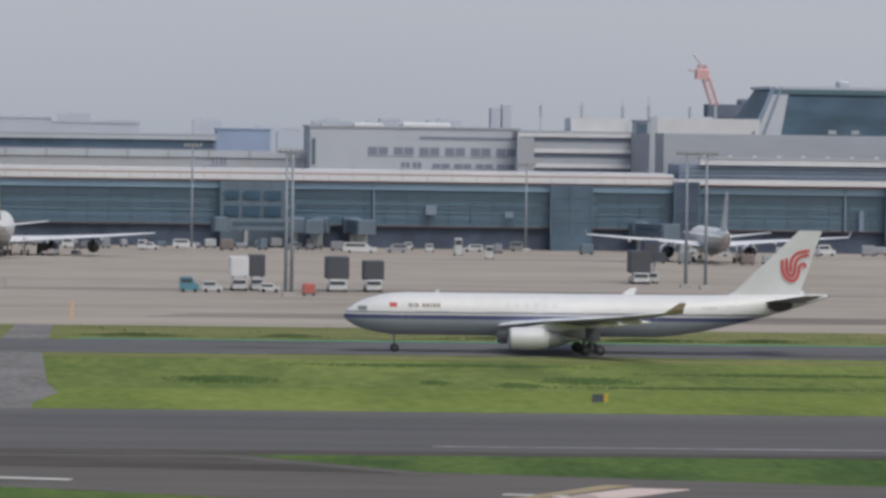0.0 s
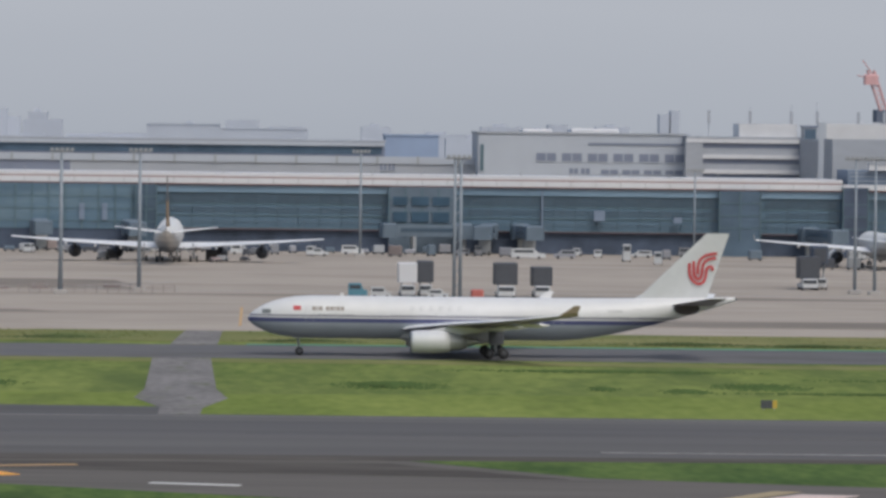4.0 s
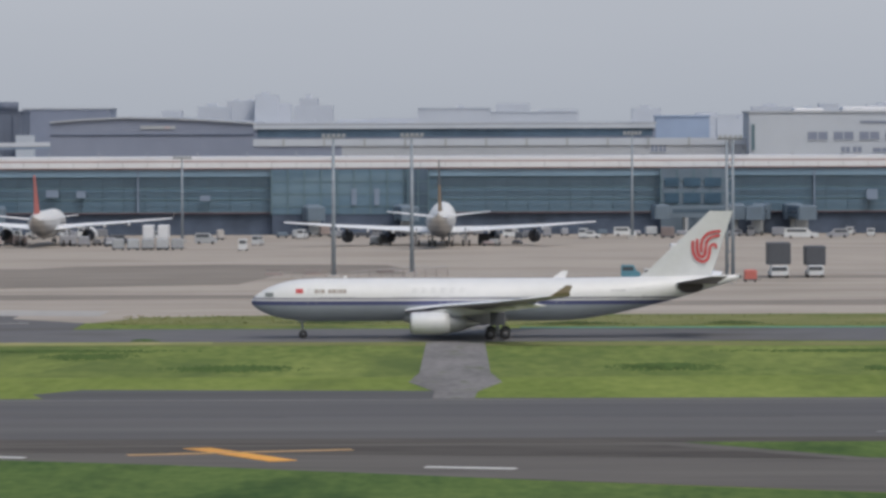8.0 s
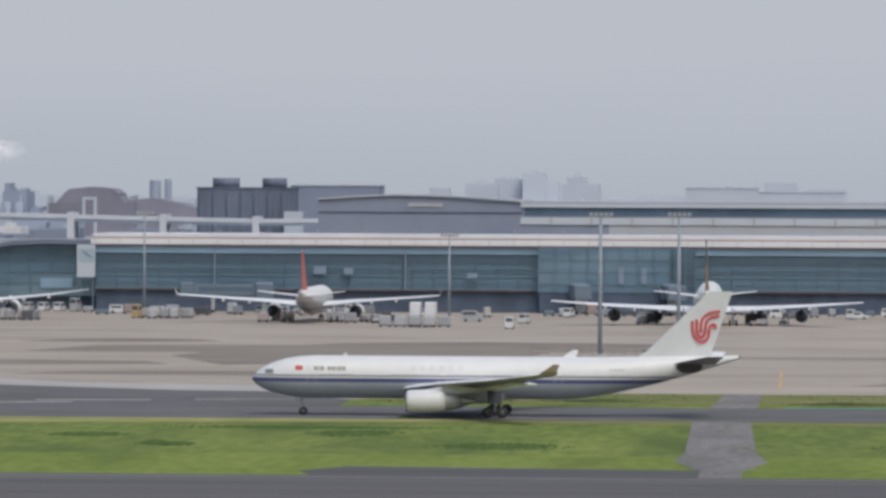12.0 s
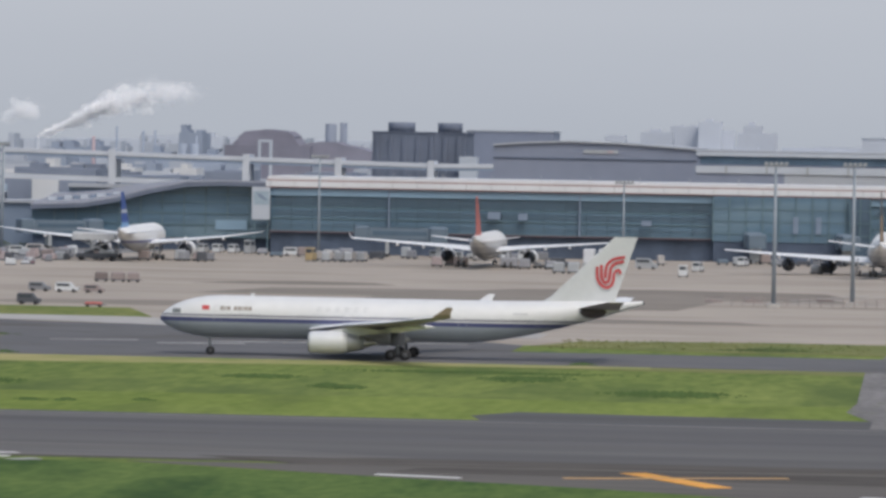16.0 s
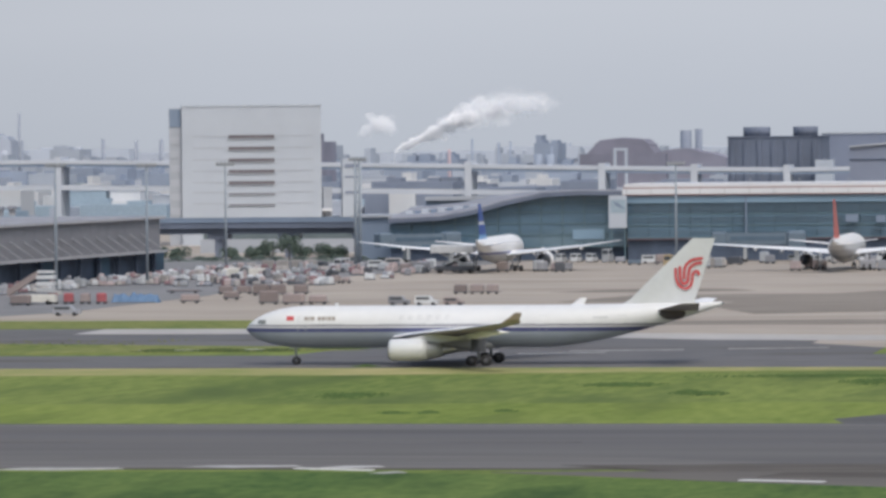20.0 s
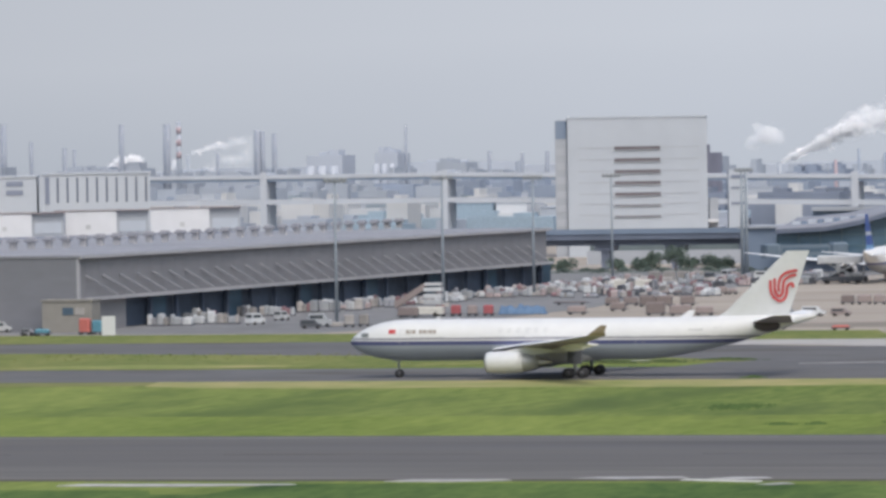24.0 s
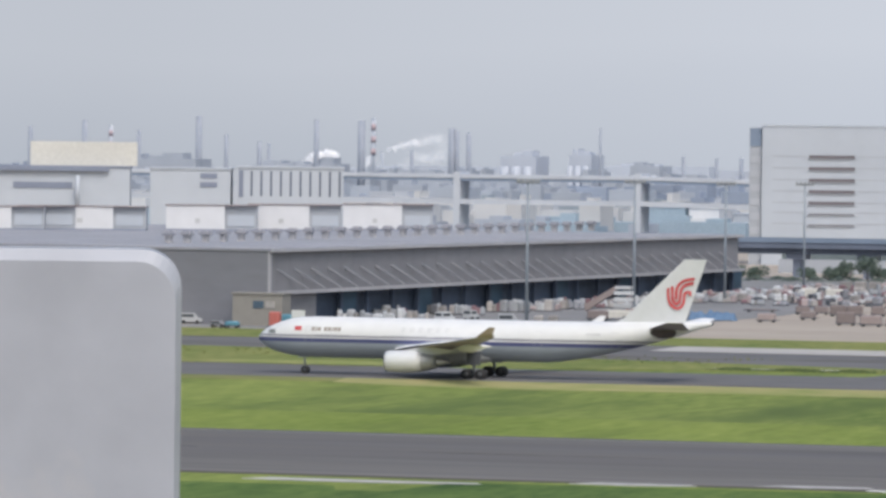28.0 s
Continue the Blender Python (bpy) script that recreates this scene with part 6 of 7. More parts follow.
def high_loader(x, y, w, h, top_mat, label, low=2.4):
    t = thing("catering_truck", pose(x, y, 0), label, "truck", "high-lift trucks on the apron")
    boxpart("raised_box", t, top_mat, -w / 2, w / 2, 0, 6, low, h, "raised box", 0.12)
    boxpart("door", t, M_ROOFW if top_mat is M_ROOFW else M_DARK, -w * 0.4, w * 0.4, -0.08, -0.01, low + 0.3, h - 0.4)
    boxpart("chassis", t, M_CAR, -w * 0.4, w * 0.4, -0.6, 7, 0.5, 1.1)
    boxpart("cab", t, M_CAR, -w * 0.38, w * 0.38, -1.4, 0.4, 0.5, 2.2, "white cab", 0.2)
    boxpart("windscreen", t, M_WIN, -w * 0.32, w * 0.32, -1.45, -1.39, 1.3, 2.0)
    for s in (-1, 1):
        bm = bmesh.new()
        for k in range(2):
            tube(bm, (s * w * 0.3, 0.5 + 4 * k, 1.1), (s * w * 0.3, 4.5 - 4 * k, low), 0.12, k=5)
        part("scissor_lift", bm, M_STEEL, t)
        for py in (-0.6, 4.6, 5.6):
            tubepart("wheel", t, M_TYRE, (s * w * 0.36 - 0.15, py, 0.5), (s * w * 0.36 + 0.15, py, 0.5), 0.5, k=10)
    return t


high_loader(28.7, 933, 3.4, 6.1, M_ROOFW, "white high-lift catering truck with its box raised", 2.6)
high_loader(32.0, 936, 2.9, 6.4, M_DARK, "dark high-lift truck beside the white one", 2.6)
high_loader(46.3, 933, 4.2, 6.3, M_DARK, "dark grey high-lift truck with a white cab", 2.4)
high_loader(52.9, 935, 3.7, 5.6, M_DARK, "dark grey high-lift truck with a white cab", 2.2)
high_loader(108, 1000, 4.0, 6.4, M_DARK, "dark high-lift truck parked by the masts", 2.2)
high_loader(110.5, 1004, 3.0, 8.4, M_BASE, "dark tall lift truck parked by the masts", 5.0)
van(19.6, 924, 0, M_TEALP, 3.4, 2.7, "teal blue van parked on the apron")
van(23.7, 925, 0, M_CAR, 3.6, 2.0)
van(34.0, 928, 0, M_CAR, 3.6, 1.6)
cart(40.2, 911, 2.4, 2.2, M_ORED, 0, "orange red equipment cart beside a mast")
high_loader(-80.8, 1133, 2.3, 5.3, M_ROOFW, "white high-lift truck with its box raised beside a parked airliner", 2.5)
high_loader(-77.6, 1134, 2.3, 5.3, M_ROOFW, "white high-lift truck with its box raised beside a parked airliner", 2.5)
for i in range(5):
    cart(-87 + i * 3.2, 1130, 2.7, 2.5, M_ULD, 0, "aluminium baggage container on a cart", "baggage containers by the red-tailed airliner")
van(-71, 1180, 0, M_ULD, 5.0, 2.5, "grey tank truck near the terminal")
van(-59.5, 1121, 90, M_CAR, 4.4, 2.6)
van(-58.5, 1164, 80, M_CAR, 4.4, 2.3)
van(-227, 1203, 75, M_CAR, 4.6, 2.6)
van(-159, 1238, 0, M_CAR, 4.6, 2.0)
for i in range(6):
    cart(-147.5 + i * 2.0, 1197 + (i % 2), 1.8, 2.3, M_CRATE, 0)
for x, w in ((-166.5, 2.6), (-163.2, 2.8), (-160.2, 2.4)):
    cart(x, 1004, w, 1.9, M_CARTB, 0, "dark brown baggage cart on the apron")
van(-166.9, 938, 0, M_CARG, 3.8, 1.7, "grey car parked on the apron")
van(-161.5, 936, 0, M_CAR, 4.2, 1.8, "white car parked on the apron")
van(-156.3, 935, 0, M_CARTB, 3.6, 1.5, "brown tow tractor parked on the apron")
van(-156.4, 869, 0, M_DARK, 3.9, 1.9, "dark car parked at the grass edge")
van(-164.4, 868, 0, M_CARG, 3.0, 1.7, "grey car parked at the grass edge")
cart(-144.2, 862, 3.0, 0.9, M_ORED, 0, "orange red barrier block at the grass edge")
# freight yard by the shed
rng = random.Random(31)
for x, y, w in ((-269.3, 919, 8.0), (-276, 912, 8.5), (-278, 936, 7.0), (-273, 963, 12.5), (-268, 985, 8.0), (-273.5, 1002, 8.4), (-266, 1012, 7.0)):
    k = round(w / 1.9)
    for i in range(k):
        pallet(x - w / 2 + (i + 0.5) * w / k, y + rng.uniform(-1.5, 1.5), w / k * 1.0, rng.uniform(2.1, 2.6), rng.choice((M_CRATE, M_ULD, M_ULD, M_CAR)), rng.uniform(-4, 4))
van(-260.6, 914, 70, M_CAR, 4.0, 2.1)
van(-243.5, 890, 12, M_DARK, 3.8, 1.6, "dark car in the freight yard")
van(-244.6, 900, 12, M_ULD, 4.2, 2.4, "grey van in the freight yard")
van(-217.5, 890, 0, M_CARG, 4.8, 1.8, "grey car at the edge of the freight yard")
van(-262, 937, 70, M_CAR, 2.8, 1.8, "small white car in the freight yard")
for x, y in ((-238.4, 897), (-236.2, 899)):
    cart(x, y, 1.9, 2.3, M_CRATE, 8, "pale boxed freight dolly in the yard", "freight dollies in the yard")
rng = random.Random(11)
for i in range(130):
    f = rng.random() ** 0.8
    x, y = lerp(-271, -246, f) + rng.uniform(0, 9), lerp(985, 1172, f) + rng.uniform(-8, 8)
    pallet(x, y, rng.uniform(1.5, 3.4), rng.uniform(1.0, 2.6), rng.choice((M_CRATE, M_ULD, M_PINKC, M_CAR, M_MAROON, M_CARG)), rng.uniform(-20, 20), "pallet of covered freight in the yard")
for i in range(120):
    x, y = rng.uniform(-256, -200), rng.uniform(1060, 1215)
    pallet(x, y, rng.uniform(1.4, 3.6), rng.uniform(0.9, 2.5), rng.choice((M_ULD, M_CRATE, M_CARG, M_CAR, M_PINKC, M_DARK, M_MAROON)), rng.uniform(-25, 25), "pallet of covered freight in the yard")
for i, x in enumerate((-235.6, -232.5, -229.3, -226.2)):
    cart(x, 953, 1.9, 2.1, M_REDC if i != 2 else M_CARTB, 0, "red boxed freight dolly", "red dollies")
tarp = thing("tarpaulin_stack", pose(-221.2, 960, 0), "lumpy row of freight under a faded blue tarpaulin", "freight")
bm = bmesh.new()
grid = [[bm.verts.new((-4.6 + 9.2 * i / 36, -1.3 + 2.6 * j / 6, 0.05 + max(0.0, 1 - abs(j - 3) ** 3 / 29) * (1.55 + 0.16 * math.sin(i * 0.9) + 0.7 * noise.noise(Vector((i * 0.27, j * 0.4, 3.1)))) * min(1, i / 2, (36 - i) / 2))) for j in range(7)] for i in range(37)]
for i in range(36):
    for j in range(6):
        bm.faces.new((grid[i][j], grid[i + 1][j], grid[i + 1][j + 1], grid[i][j + 1]))
part("cover", bm, M_TARP, tarp, "creased blue tarpaulin", smooth=True)
for x in (-3.2, -1.0, 1.2, 3.4):
    boxpart("deck", tarp, M_DARK, x - 1.0, x + 1.0, -1.2, 1.2, 0, 0.12)
for x, y, w, h in ((-225, 1019, 6.8, 0.7), (-209.9, 956, 3.6, 1.7), (-214.3, 1009, 2.9, 1.7), (-210.8, 1010, 2.9, 1.7), (-205.6, 1001, 3.2, 2.2), (-202.2, 1001, 3.2, 2.2), (-198.6, 1006, 2.8, 2.0), (-207, 1015, 3.0, 1.6), (-193, 947, 3.6, 2.5), (-187.5, 943, 4.2, 2.1), (-183.4, 945, 3.4, 1.7), (-219, 1081, 3.6, 0.9), (-214.8, 1082, 3.6, 1.0), (-209, 1081, 2.6, 1.6), (-206.2, 1082, 2.4, 1.7), (-203.9, 1082, 1.8, 1.3), (-206, 975, 3.0, 1.6), (-240, 946, 4.0, 2.0)):
    cart(x, y, w, h, M_CARTB, 0, "dark brown baggage cart on the apron", "baggage carts")
for i, (x, y) in enumerate(((-243, 1138), (-237, 1136))):
    t = thing("cable_reel", pose(x, y, 0), "dark round cable reel on a pale trailer", "reel", "cable reels")
    tubepart("rim", t, M_DARK, (0, -0.5, 1.2), (0, 0.5, 1.2), 1.15, k=18)
    tubepart("drum", t, M_CRATE, (0, -0.52, 1.2), (0, 0.52, 1.2), 0.55, k=14)
    boxpart("trailer", t, M_CREAM, 0.9, 5.2, -0.8, 0.8, 0.2, 2.0, "", 0.2)

# vehicles before the elevated road and under the hall
for x, y, a, mat, ln, h, lb in ((-225.9, 1193, 78, M_CAR, 4.6, 2.7, "white van parked before the elevated road"), (-230.9, 1197, 84, M_DARK, 4.2, 1.9, "dark car parked before the elevated road"),
                                (-219.3, 1204, 10, M_CAR, 4.8, 2.0, "white car parked before the elevated road"), (-214, 1200, 0, M_CRATE, 5.6, 2.6, "dull beige truck parked before the elevated road"),
                                (-148.7, 1190, 80, M_OCHRE, 3.4, 3.2, "ochre truck parked by the terminal"), (-182.8, 1252, 80, M_CAR, 4.4, 2.2, "pale van parked under the terminal hall"),
                                (-179.1, 1252, 80, M_CAR, 4.4, 2.2, "pale van parked under the terminal hall"), (-175.3, 1252, 80, M_CAR, 4.4, 2.2, "pale van parked under the terminal hall"),
                                (-171, 1249, 84, M_ULD, 5.2, 3.4, "grey box truck parked under the terminal hall"), (87.4, 1202, 88, M_CAR, 6.0, 4.0, "white box truck parked on the apron"),
                                (92.5, 1174, 86, M_CAR, 4.6, 3.0, "white truck parked on the apron"), (65.5, 1216, 0, M_CAR, 8.0, 2.4, "long white truck parked on the apron"),
                                (78.7, 1247, 84, M_CAR, 3.6, 1.9, "white van parked along the terminal"), (82.8, 1232, 84, M_CAR, 3.6, 1.9, "white van parked along the terminal")):
    van(x, y, a, mat, ln, h, lb)
for x in (-243, -239.6, -236.2, -232.8):
    cart(x, 1192, 3.0, 2.5, M_CRATE, 0, "pale covered trailer before the elevated road", "trailers")
for x, y in ((-144.8, 1186), (-142.4, 1190), (-140, 1188), (-137.6, 1192)):
    cart(x, y, 1.9, 2.4, M_ULD, 4, "aluminium baggage container on a cart", "baggage containers")

stairs = thing("passenger_stairs", pose(-239, 951, 0), "mobile passenger stairs with a pale cab and dark canopy", "stairs")
bm = bmesh.new()
skin(bm, [[bm.verts.new((x, y, z)) for x, z in ((-4.6, 1.6), (1.2, 5.2), (1.2, 6.4), (-4.6, 2.9))] for y in (-0.9, 0.9)])
part("flight", bm, M_CARTB, stairs, "dark brown covered flight")
boxpart("landing", stairs, M_CAR, 1.2, 4.2, -1.0, 1.0, 5.9, 6.4)
for z in (2.4, 3.6, 4.8):
    boxpart("truck_panel", stairs, M_CAR, 1.0, 4.4, -1.05, 1.05, z, z + 0.7)
boxpart("post", stairs, M_STEEL, 4.0, 4.2, -0.9, -0.7, 1.0, 6.2)
boxpart("chassis", stairs, M_CREAM, -3.6, 4.6, -1.1, 1.1, 0.5, 1.9, "", 0.2)
for px in (-2.6, 3.2):
    for s in (-1, 1):
        tubepart("wheel", stairs, M_TYRE, (px, s - 0.1, 0.45), (px, s + 0.1, 0.45), 0.45, k=10)

# service area at the shed's corner
van(-299, 884, 0, M_CAR, 4.2, 1.9, "white car beside the shed")
van(-288, 866, 0, M_CARG, 2.6, 1.2, "low grey tractor at the grass edge")
cart(-285, 864.5, 2.6, 1.2, M_TEALP, 0, "teal covered box at the grass edge")
cart(-278.3, 868, 2.1, 2.9, M_ORED, 0, "orange equipment box by the hut")
cart(-276.2, 868.6, 2.0, 2.5, M_TEALP, 0, "teal equipment box by the hut")

# line of service vehicles along the terminal
rng = random.Random(21)
for i in range(132):
    x = -166 + i * 3.4 + rng.uniform(-1.6, 1.6)
    y = rng.uniform(1216, 1254)
    k = rng.random()
    if x > 58 and rng.random() < 0.6 or -96 < x < -56 and i % 4:
        continue
    if k < 0.36:
        van(x, y, rng.choice((0, 90, 180, 80)), rng.choice((M_CAR, M_CAR, M_CARG)), rng.uniform(3.8, 5.4), rng.uniform(1.6, 2.6), "service van parked along the terminal", "service vehicles along the terminal")
    else:
        cart(x, y, rng.uniform(1.6, 3.6), rng.uniform(1.2, 2.8), rng.choice((M_ULD, M_CRATE, M_CARG, M_DARK, M_BRIDGE, M_CARTB, M_CARG)), rng.uniform(-20, 20), "baggage cart parked along the terminal", "service vehicles along the terminal")
for x, y in ((-184, 1168), (-176, 1170), (-192, 1166), (-170, 1172), (-101, 1166), (-97, 1160), (-112, 1168), (-90, 1164), (-30, 1166), (-8, 1164), (134, 1150), (128, 1152), (148, 1150), (153, 1154), (-203, 1170), (-208, 1178)):
    cart(x, y, rng.uniform(2.4, 4.2), rng.uniform(1.6, 3.0), rng.choice((M_CARG, M_CARTB, M_ULD, M_DARK)), 0, "loading equipment under a parked airliner", "loading equipment")
for gx, gy, n in ((-186, 1172, 10), (-106, 1165, 12), (-20, 1160, 9), (140, 1160, 8)):
    for i in range(n):
        dx, dy = rng.uniform(-14, 20), rng.uniform(-8, 14)
        if abs(dx) > 4:
            cart(gx + dx, gy + dy, rng.uniform(1.4, 3.0), rng.uniform(1.0, 2.4), rng.choice((M_CARG, M_DARK, M_ULD, M_CARTB, M_CAR, M_PINKC)), rng.uniform(-30, 30), "loading equipment under a parked airliner", "loading equipment")
lo = thing("cargo_loader", pose(-193, 1160, 0), "white raised cargo loader beside a parked airliner", "loader")
boxpart("platform", lo, M_CAR, -6, 4, -1.6, 1.6, 4.6, 6.4, "white raised platform", 0.3)
boxpart("base", lo, M_DARK, -5, 4, -1.4, 1.4, 0.6, 1.6)
for s in (-1.2, 1.2):
    tubepart("lift_arm", lo, M_STEEL, (-4, s, 1.4), (3, s, 4.6), 0.15, k=6)
    tubepart("lift_arm", lo, M_STEEL, (3, s, 1.4), (-4, s, 4.6), 0.15, k=6)
    for px in (-4, 3):
        tubepart("wheel", lo, M_TYRE, (px, s - 0.2, 0.5), (px, s + 0.2, 0.5), 0.5, k=10)

sign = thing("taxiway_sign", pose(57, 567, 0), "small yellow and black taxiway sign in the grass", "sign")
boxpart("panel", sign, M_SIGNY, -0.85, 0.9, -0.12, 0.12, 0.25, 1.1, "yellow panel")
boxpart("panel", sign, M_DARK, -0.9, 0.4, -0.15, -0.125, 0.22, 1.13, "black panel")
for s in (-0.6, 0.6):
    boxpart("leg", sign, M_STEEL, s - 0.05, s + 0.05, -0.05, 0.05, 0, 0.25)
for x, y in ((-38, 960), (-25, 968), (-45, 955)):
    t = thing("barrier_block", pose(x, y, 0), "low brown barrier block beside the masts", "barrier", "barriers by the masts")
    boxpart("block", t, M_CARTB, -1.6, 1.6, -0.3, 0.3, 0, 0.5, "", 0.1)
    boxpart("rail", t, M_CARTB, -1.6, 1.6, -0.08, 0.08, 0.9, 1.0)
    for s in (-1.2, 1.2):
        boxpart("post", t, M_STEEL, s - 0.05, s + 0.05, -0.05, 0.05, 0.6, 1.0)
fence = thing("mast_guard_fence", pose(-27, 936, 0), "thin guard fence round the mast feet", "fence")
for i in range(15):
    boxpart("post", fence, M_CARTB, -14 + i * 2, -13.9 + i * 2, 0, 0.1, 0, 1.6)
for z in (0.6, 1.1, 1.5):
    boxpart("rail", fence, M_CARTB, -14, 14.1, 0.02, 0.08, z, z + 0.06)


# ---------------------------------------------------------------- trees by the elevated road
def tree(x, y, h, w, seed):
    rng = random.Random(seed)
    t = thing("tree", pose(x, y, 0), "leafy green tree beside the elevated road", "tree", "trees by the elevated road")
    tubepart("trunk", t, M_BARK, (0, 0, 0), (0.1, 0, h * 0.45), 0.22, 0.12, 7)
    bm = bmesh.new()
    for _ in range(4):
        a = rng.uniform(0, 6.28)
        tube(bm, (0.1, 0, h * 0.35), (math.cos(a) * w * 0.3, math.sin(a) * w * 0.3, h * rng.uniform(0.6, 0.8)), 0.09, 0.03, 5)
    part("limbs", bm, M_BARK, t)
    v, f = [], []
    lumps = [(rng.uniform(-0.38, 0.38) * w, rng.uniform(-0.38, 0.38) * w, h * rng.uniform(0.4, 0.88), w * rng.uniform(0.16, 0.28)) for _ in range(11)]
    for _ in range(1500):
        lx, ly, lz, lr = rng.choice(lumps)
        d = Vector((rng.gauss(0, 1), rng.gauss(0, 1), rng.gauss(0, 1))).normalized() * lr * rng.uniform(0.6, 1.1)
        c = Vector((lx, ly, lz)) + d
        s = rng.uniform(0.16, 0.42)
        u = Vector((rng.uniform(-1, 1), rng.uniform(-1, 1), rng.uniform(-1, 1))) * s
        q = Vector((rng.uniform(-1, 1), rng.uniform(-1, 1), rng.uniform(-1, 1))) * s
        k = len(v)
        v += [tuple(c - u), tuple(c + q), tuple(c + u)]
        f.append((k, k + 1, k + 2))
    me = bpy.data.meshes.new("crown")
    me.from_pydata(v, [], f)
    me.materials.append(M_LEAF)
    o = new("crown", me)
    o.parent = t


for i, (x, y, h, w) in enumerate(((-268, 1298, 2.8, 5), (-264, 1300, 4.6, 6), (-260, 1302, 6.4, 6.5), (-256.3, 1300, 3.6, 5), (-250, 1300, 3.2, 6), (-246.5, 1298, 2.9, 5), (-273, 1292, 2.8, 5), (-286, 1290, 3.2, 5), (-291, 1288, 3.4, 5), (-238, 1300, 3.0, 6), (-233, 1302, 3.2, 6))):
    tree(x, y, h, w, 70 + i)
for i in range(14):
    shrub(-290 + i * 5.2, 1280 + (i % 3) * 3, 6.5, 5, 2.6, 200 + i)


# ---------------------------------------------------------------- steam plume over the refinery
chimney(-626, 3500, 21.5, 1.5, M_FARB, "hazy stack with a steam plume")
chimney(-880, 3400, 34, 1.5, M_FARB, "tall hazy refinery stack")
plume = thing("steam_plume", pose(-626, 3500, 21), "white steam plume drifting from a refinery stack", "steam")
PUFFS = []
PUFF_MESH = {}
for density, count in (("dense", 640), ("loose", 460), ("faint", 260)):
    for q in range(3):
        rng = random.Random(300 + q + count)
        v, f = [], []
        lumps = [Vector((rng.gauss(0, 0.42), rng.gauss(0, 0.42), rng.gauss(0, 0.42))) for _ in range(6)]
        for _ in range(count):
            c = rng.choice(lumps) + Vector((rng.gauss(0, 0.3), rng.gauss(0, 0.3), rng.gauss(0, 0.3)))
            way = Vector((0.25 + rng.uniform(-0.5, 0.5), -0.7 + rng.uniform(-0.5, 0.5), 0.65 + rng.uniform(-0.5, 0.5))).normalized()
            u = way.orthogonal().normalized() * (rng.uniform(0.05, 0.11) if density == "dense" else rng.uniform(0.04, 0.085))
            w = way.cross(u)
            k = len(v)
            v += [tuple(c - u), tuple(c - w * 0.9), tuple(c + u), tuple(c + w)]
            f.append((k, k + 1, k + 2, k + 3))
        me = bpy.data.meshes.new("puff")
        me.from_pydata(v, [], f)
        me.materials.append(M_STEAM if density == "dense" else M_WISP if density == "loose" else M_VAPOUR)
        PUFF_MESH[density, q] = me


def drift(cloud, line, count, density, spread, size, seed):
    """Puffs strewn about a line of (x, z, radius)."""
    rng = random.Random(seed)
    at = np.linspace(0, 1, len(line))
    for i in range(count):
        f = (i + rng.random()) / count
        x, z, r = [float(np.interp(f, at, [p[q] for p in line])) for q in range(3)]
        a, d = rng.uniform(0, 6.283), abs(rng.gauss(0, spread)) * r
        o = new("puff", PUFF_MESH[density, i % 3])
        o.parent = cloud
        o["kind"] = "stuff"
        r *= size * rng.uniform(0.75, 1.2)
        o.scale = (r * 1.3, r, r)
        PUFFS.append((o, x, math.sin(a) * d, z + math.cos(a) * d * 0.9))


drift(plume, ((0, 1, 1.2), (10, 5, 2.6), (24, 12, 3.8), (40, 20, 5.0), (54, 25, 5.6)), 60, "dense", 0.4, 0.7, 77)
drift(plume, ((30, 16, 5.4), (46, 24, 7), (60, 27, 7.4), (74, 28, 7)), 26, "loose", 0.6, 0.8, 78)
drift(plume, ((60, 26, 7), (74, 28, 8), (88, 31, 8), (106, 33, 7)), 24, "faint", 0.6, 1.0, 85)
drift(plume, ((-23, 14, 4.5), (-15, 18, 6), (-10, 18, 6), (-4, 16, 4.5)), 13, "loose", 0.5, 0.85, 79)
for x, z in ((-1015, 33), (-1066, 23), (-1032, 22)):
    chimney(x, 3400, z, 1.2, M_FARB, "low hazy stack under a steam wisp")
plume2 = thing("steam_wisp", pose(-1015, 3400, 18), "pale steam wisps among the refinery chimneys", "steam")
drift(plume2, ((0, 16, 1.4), (10, 18.5, 2.2), (22, 21, 3.0)), 14, "loose", 0.4, 0.85, 81)
drift(plume2, ((18, 20, 2.8), (40, 24, 4.5)), 12, "faint", 0.5, 0.9, 84)
drift(plume2, ((14, 12, 5), (28, 10, 6), (44, 12, 6)), 8, "faint", 0.6, 1.0, 82)
drift(plume2, ((-58, 6, 2.5), (-50, 10, 4), (-40, 12, 4.4), (-36, 9, 3)), 18, "dense", 0.4, 0.7, 83)
drift(plume2, ((-20, 5, 2.5), (-15, 8, 3.4), (-10, 9, 3)), 9, "loose", 0.5, 0.8, 84)


# ---------------------------------------------------------------- observation deck under the camera
bm = bmesh.new()
box(bm, -30, 30, -20, 2.2, 0, 28.8)
structure("viewing_terrace", bm, M_CONC2, "concrete block of the viewing terrace", "terrace")
post = thing("railing_post", pose(-0.5675, 1.4805, 28.8, 0, 0, 19), "pale grey galvanised railing post with rounded corners", "post")
bm = bmesh.new()
out = [(-0.06, 0.0), (0.06, 0.0)] + [(0.048 + 0.012 * math.cos(a), 1.559 + 0.012 * math.sin(a)) for a in [math.pi / 2 * k / 8 for k in range(9)]]
out += [(-0.048 - 0.012 * math.cos(a), 1.559 + 0.012 * math.sin(a)) for a in [math.pi / 2 * (1 - k / 8) for k in range(9)]]
skin(bm, [[bm.verts.new((x * (1 - c), y, z - c * 0.12)) for x, z in out] for y, c in ((-0.02, 0.03), (-0.017, 0.0), (0.017, 0.0), (0.02, 0.03))])
part("plate", bm, M_POST, post, "dull galvanised plate")
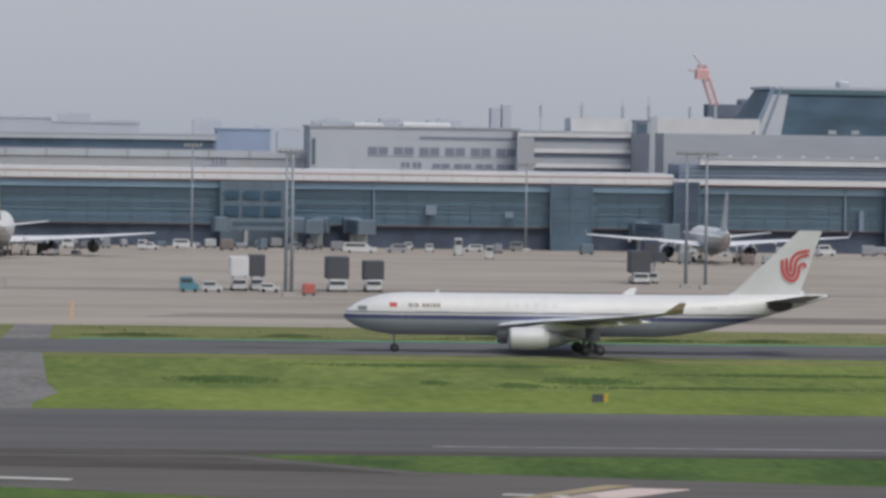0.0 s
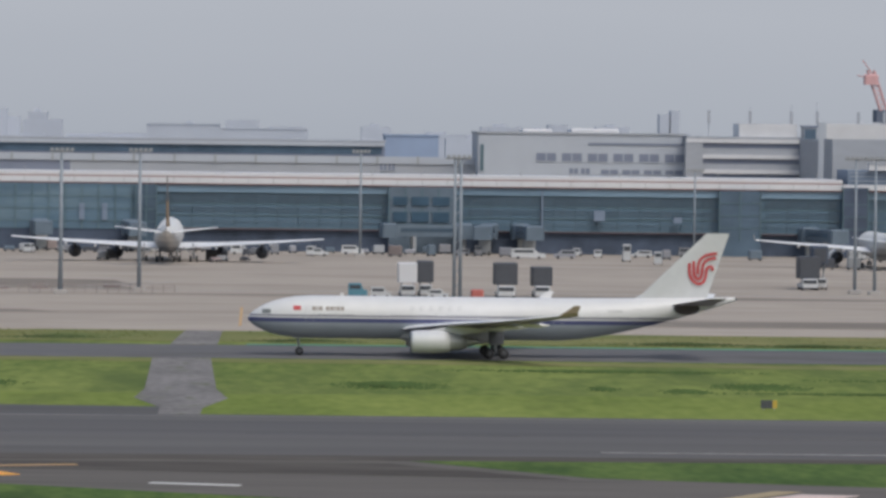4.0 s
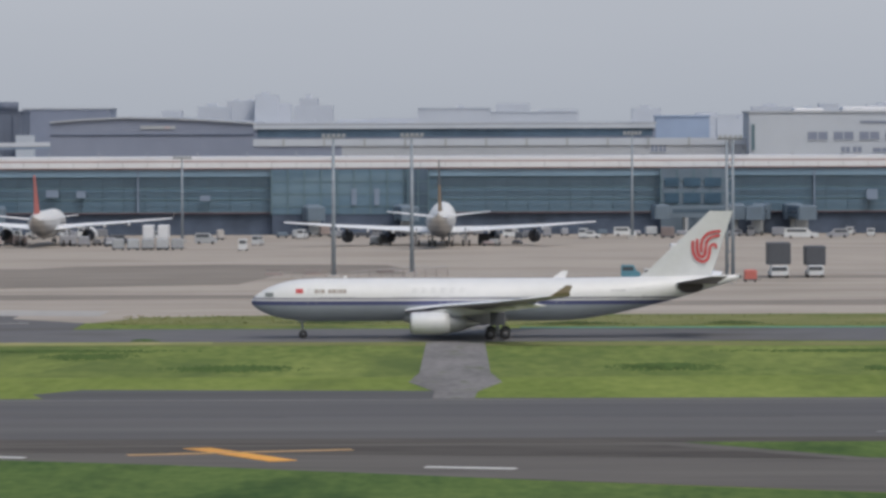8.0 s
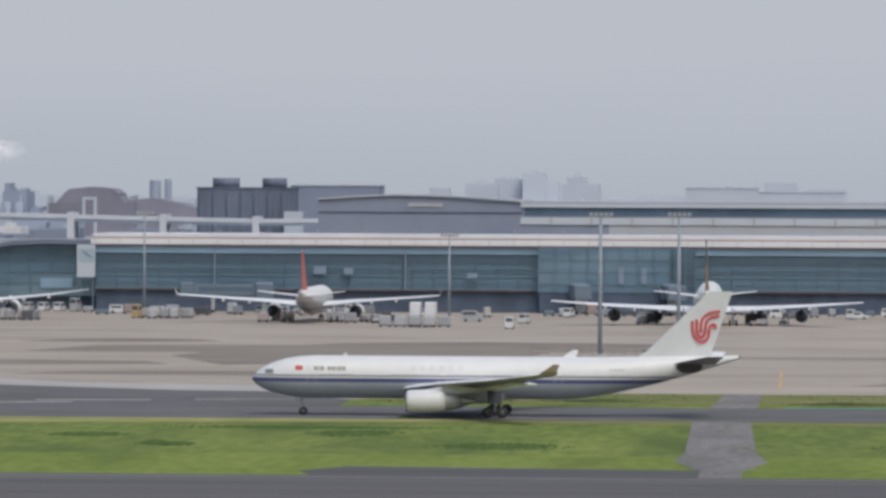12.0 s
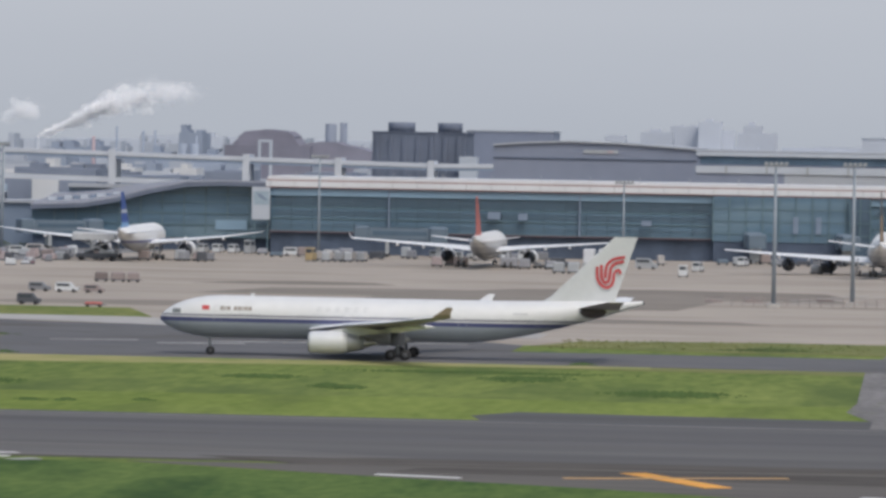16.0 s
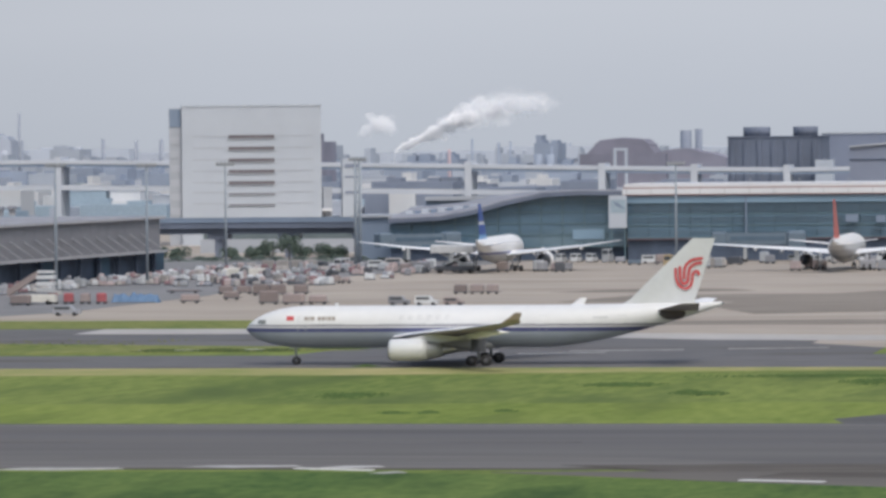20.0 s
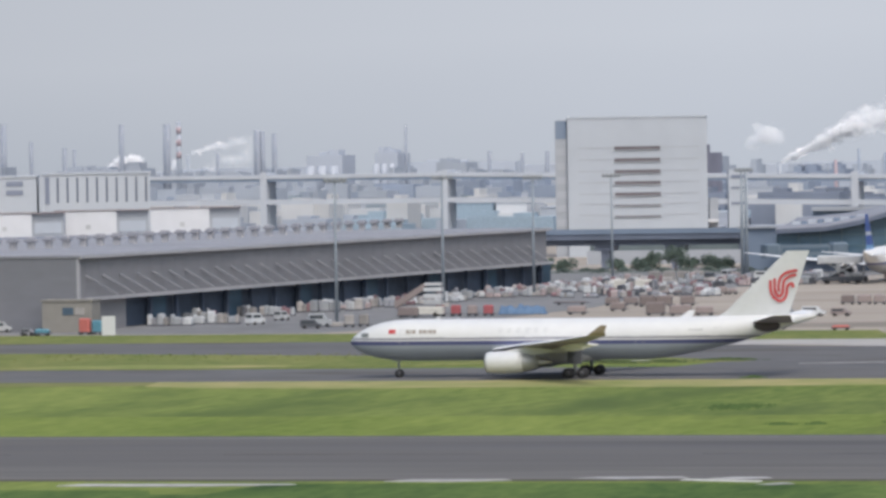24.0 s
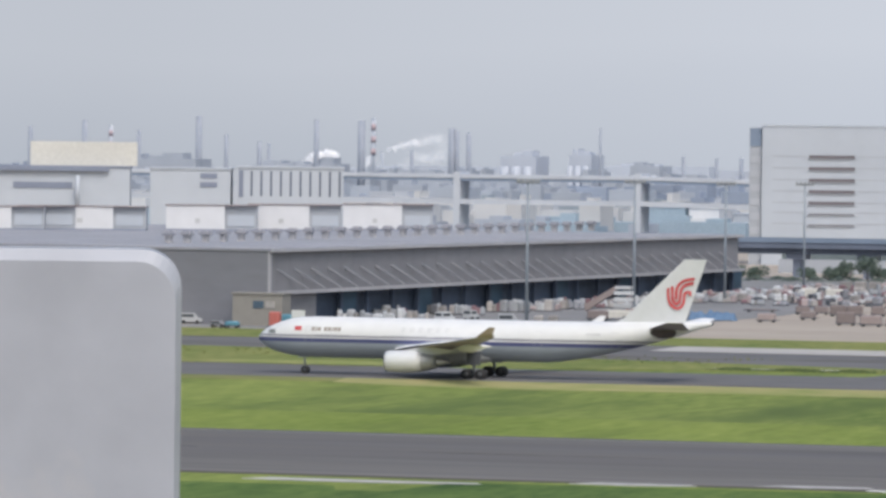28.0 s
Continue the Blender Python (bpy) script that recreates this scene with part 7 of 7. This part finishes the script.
boxpart("foot", post, M_STEEL, -0.09, 0.09, -0.06, 0.06, 0, 0.012, "bolted foot plate")
for sx in (-0.075, 0.075):
    tubepart("bolt", post, M_METAL, (sx, -0.04, 0.012), (sx, -0.04, 0.03), 0.008, k=6)

# ---------------------------------------------------------------- glazing of the terminal front
pane_me = {}


def pane(w, h, mat):
    key = (round(w, 2), round(h, 2), mat.name)
    if key not in pane_me:
        bm = bmesh.new()
        rbox(bm, 0, w, -0.06, 0.06, 0, h, 0.03)
        pane_me[key] = mesh_of("pane", bm, mat)
    return pane_me[key]


rng = random.Random(5)
for i in range(99):
    x = X0 + 0.1 + i * 5.15
    for z, h in ((5.8, 2.6), (8.75, 2.4), (11.5, 2.35)):
        o = new("pane", pane(5.1, h, M_GLASS))
        o.parent = pier
        o.location = (x, 0.85 - (0.12 if z > 8 else 0), z)
bm = bmesh.new()
for i in range(100):
    x = X0 - 0.1 + i * 5.15
    box(bm, x + 0.03, x + 0.09, 0.62, 0.7, 5.5, 15.9)
part("mullions", bm, M_MULL, pier, "grey upright mullions")


# ---------------------------------------------------------------- what moves
# seconds and the x of the airliner's nose
TAXI = [(0, 35.17), (1, 26.58), (2, 17.87), (3, 9.05), (4, 0.15), (5, -8.79), (6, -17.76), (7, -26.71), (8, -35.64), (9, -44.53), (10, -53.39), (11, -62.22), (12, -71.03), (13, -79.86), (14, -88.73), (15, -97.67), (16, -106.70), (17, -115.85), (18, -125.13), (19, -134.56), (20, -144.15), (21, -153.87), (22, -163.73), (23, -173.70), (24, -183.74), (25, -193.83), (26, -203.95), (27, -214.07), (28, -224.21)]

def motions():
    walk(jet, [(t, pose(x, TAXI_Y, 0)) for t, x in TAXI])
    ts, xs = [t for t, _ in TAXI], [x for _, x in TAXI]
    for o, r in jet_wheels:
        c = o.location.copy()
        rows = []
        for k in range(421):
            t = k / 15
            rows.append((t, pose(c.x, c.y, c.z, 0, math.degrees((float(np.interp(t, ts, xs)) - xs[0]) / r), 0)))
        walk(o, rows)
    for i, (o, x, y, z) in enumerate(PUFFS):
        walk(o, [(0.0, pose(x - 3.0, y, z - 0.6, 0, -6, 0)), (28.0, pose(x + 3.0, y, z + 0.6, 0, 6, 0))])


motions()
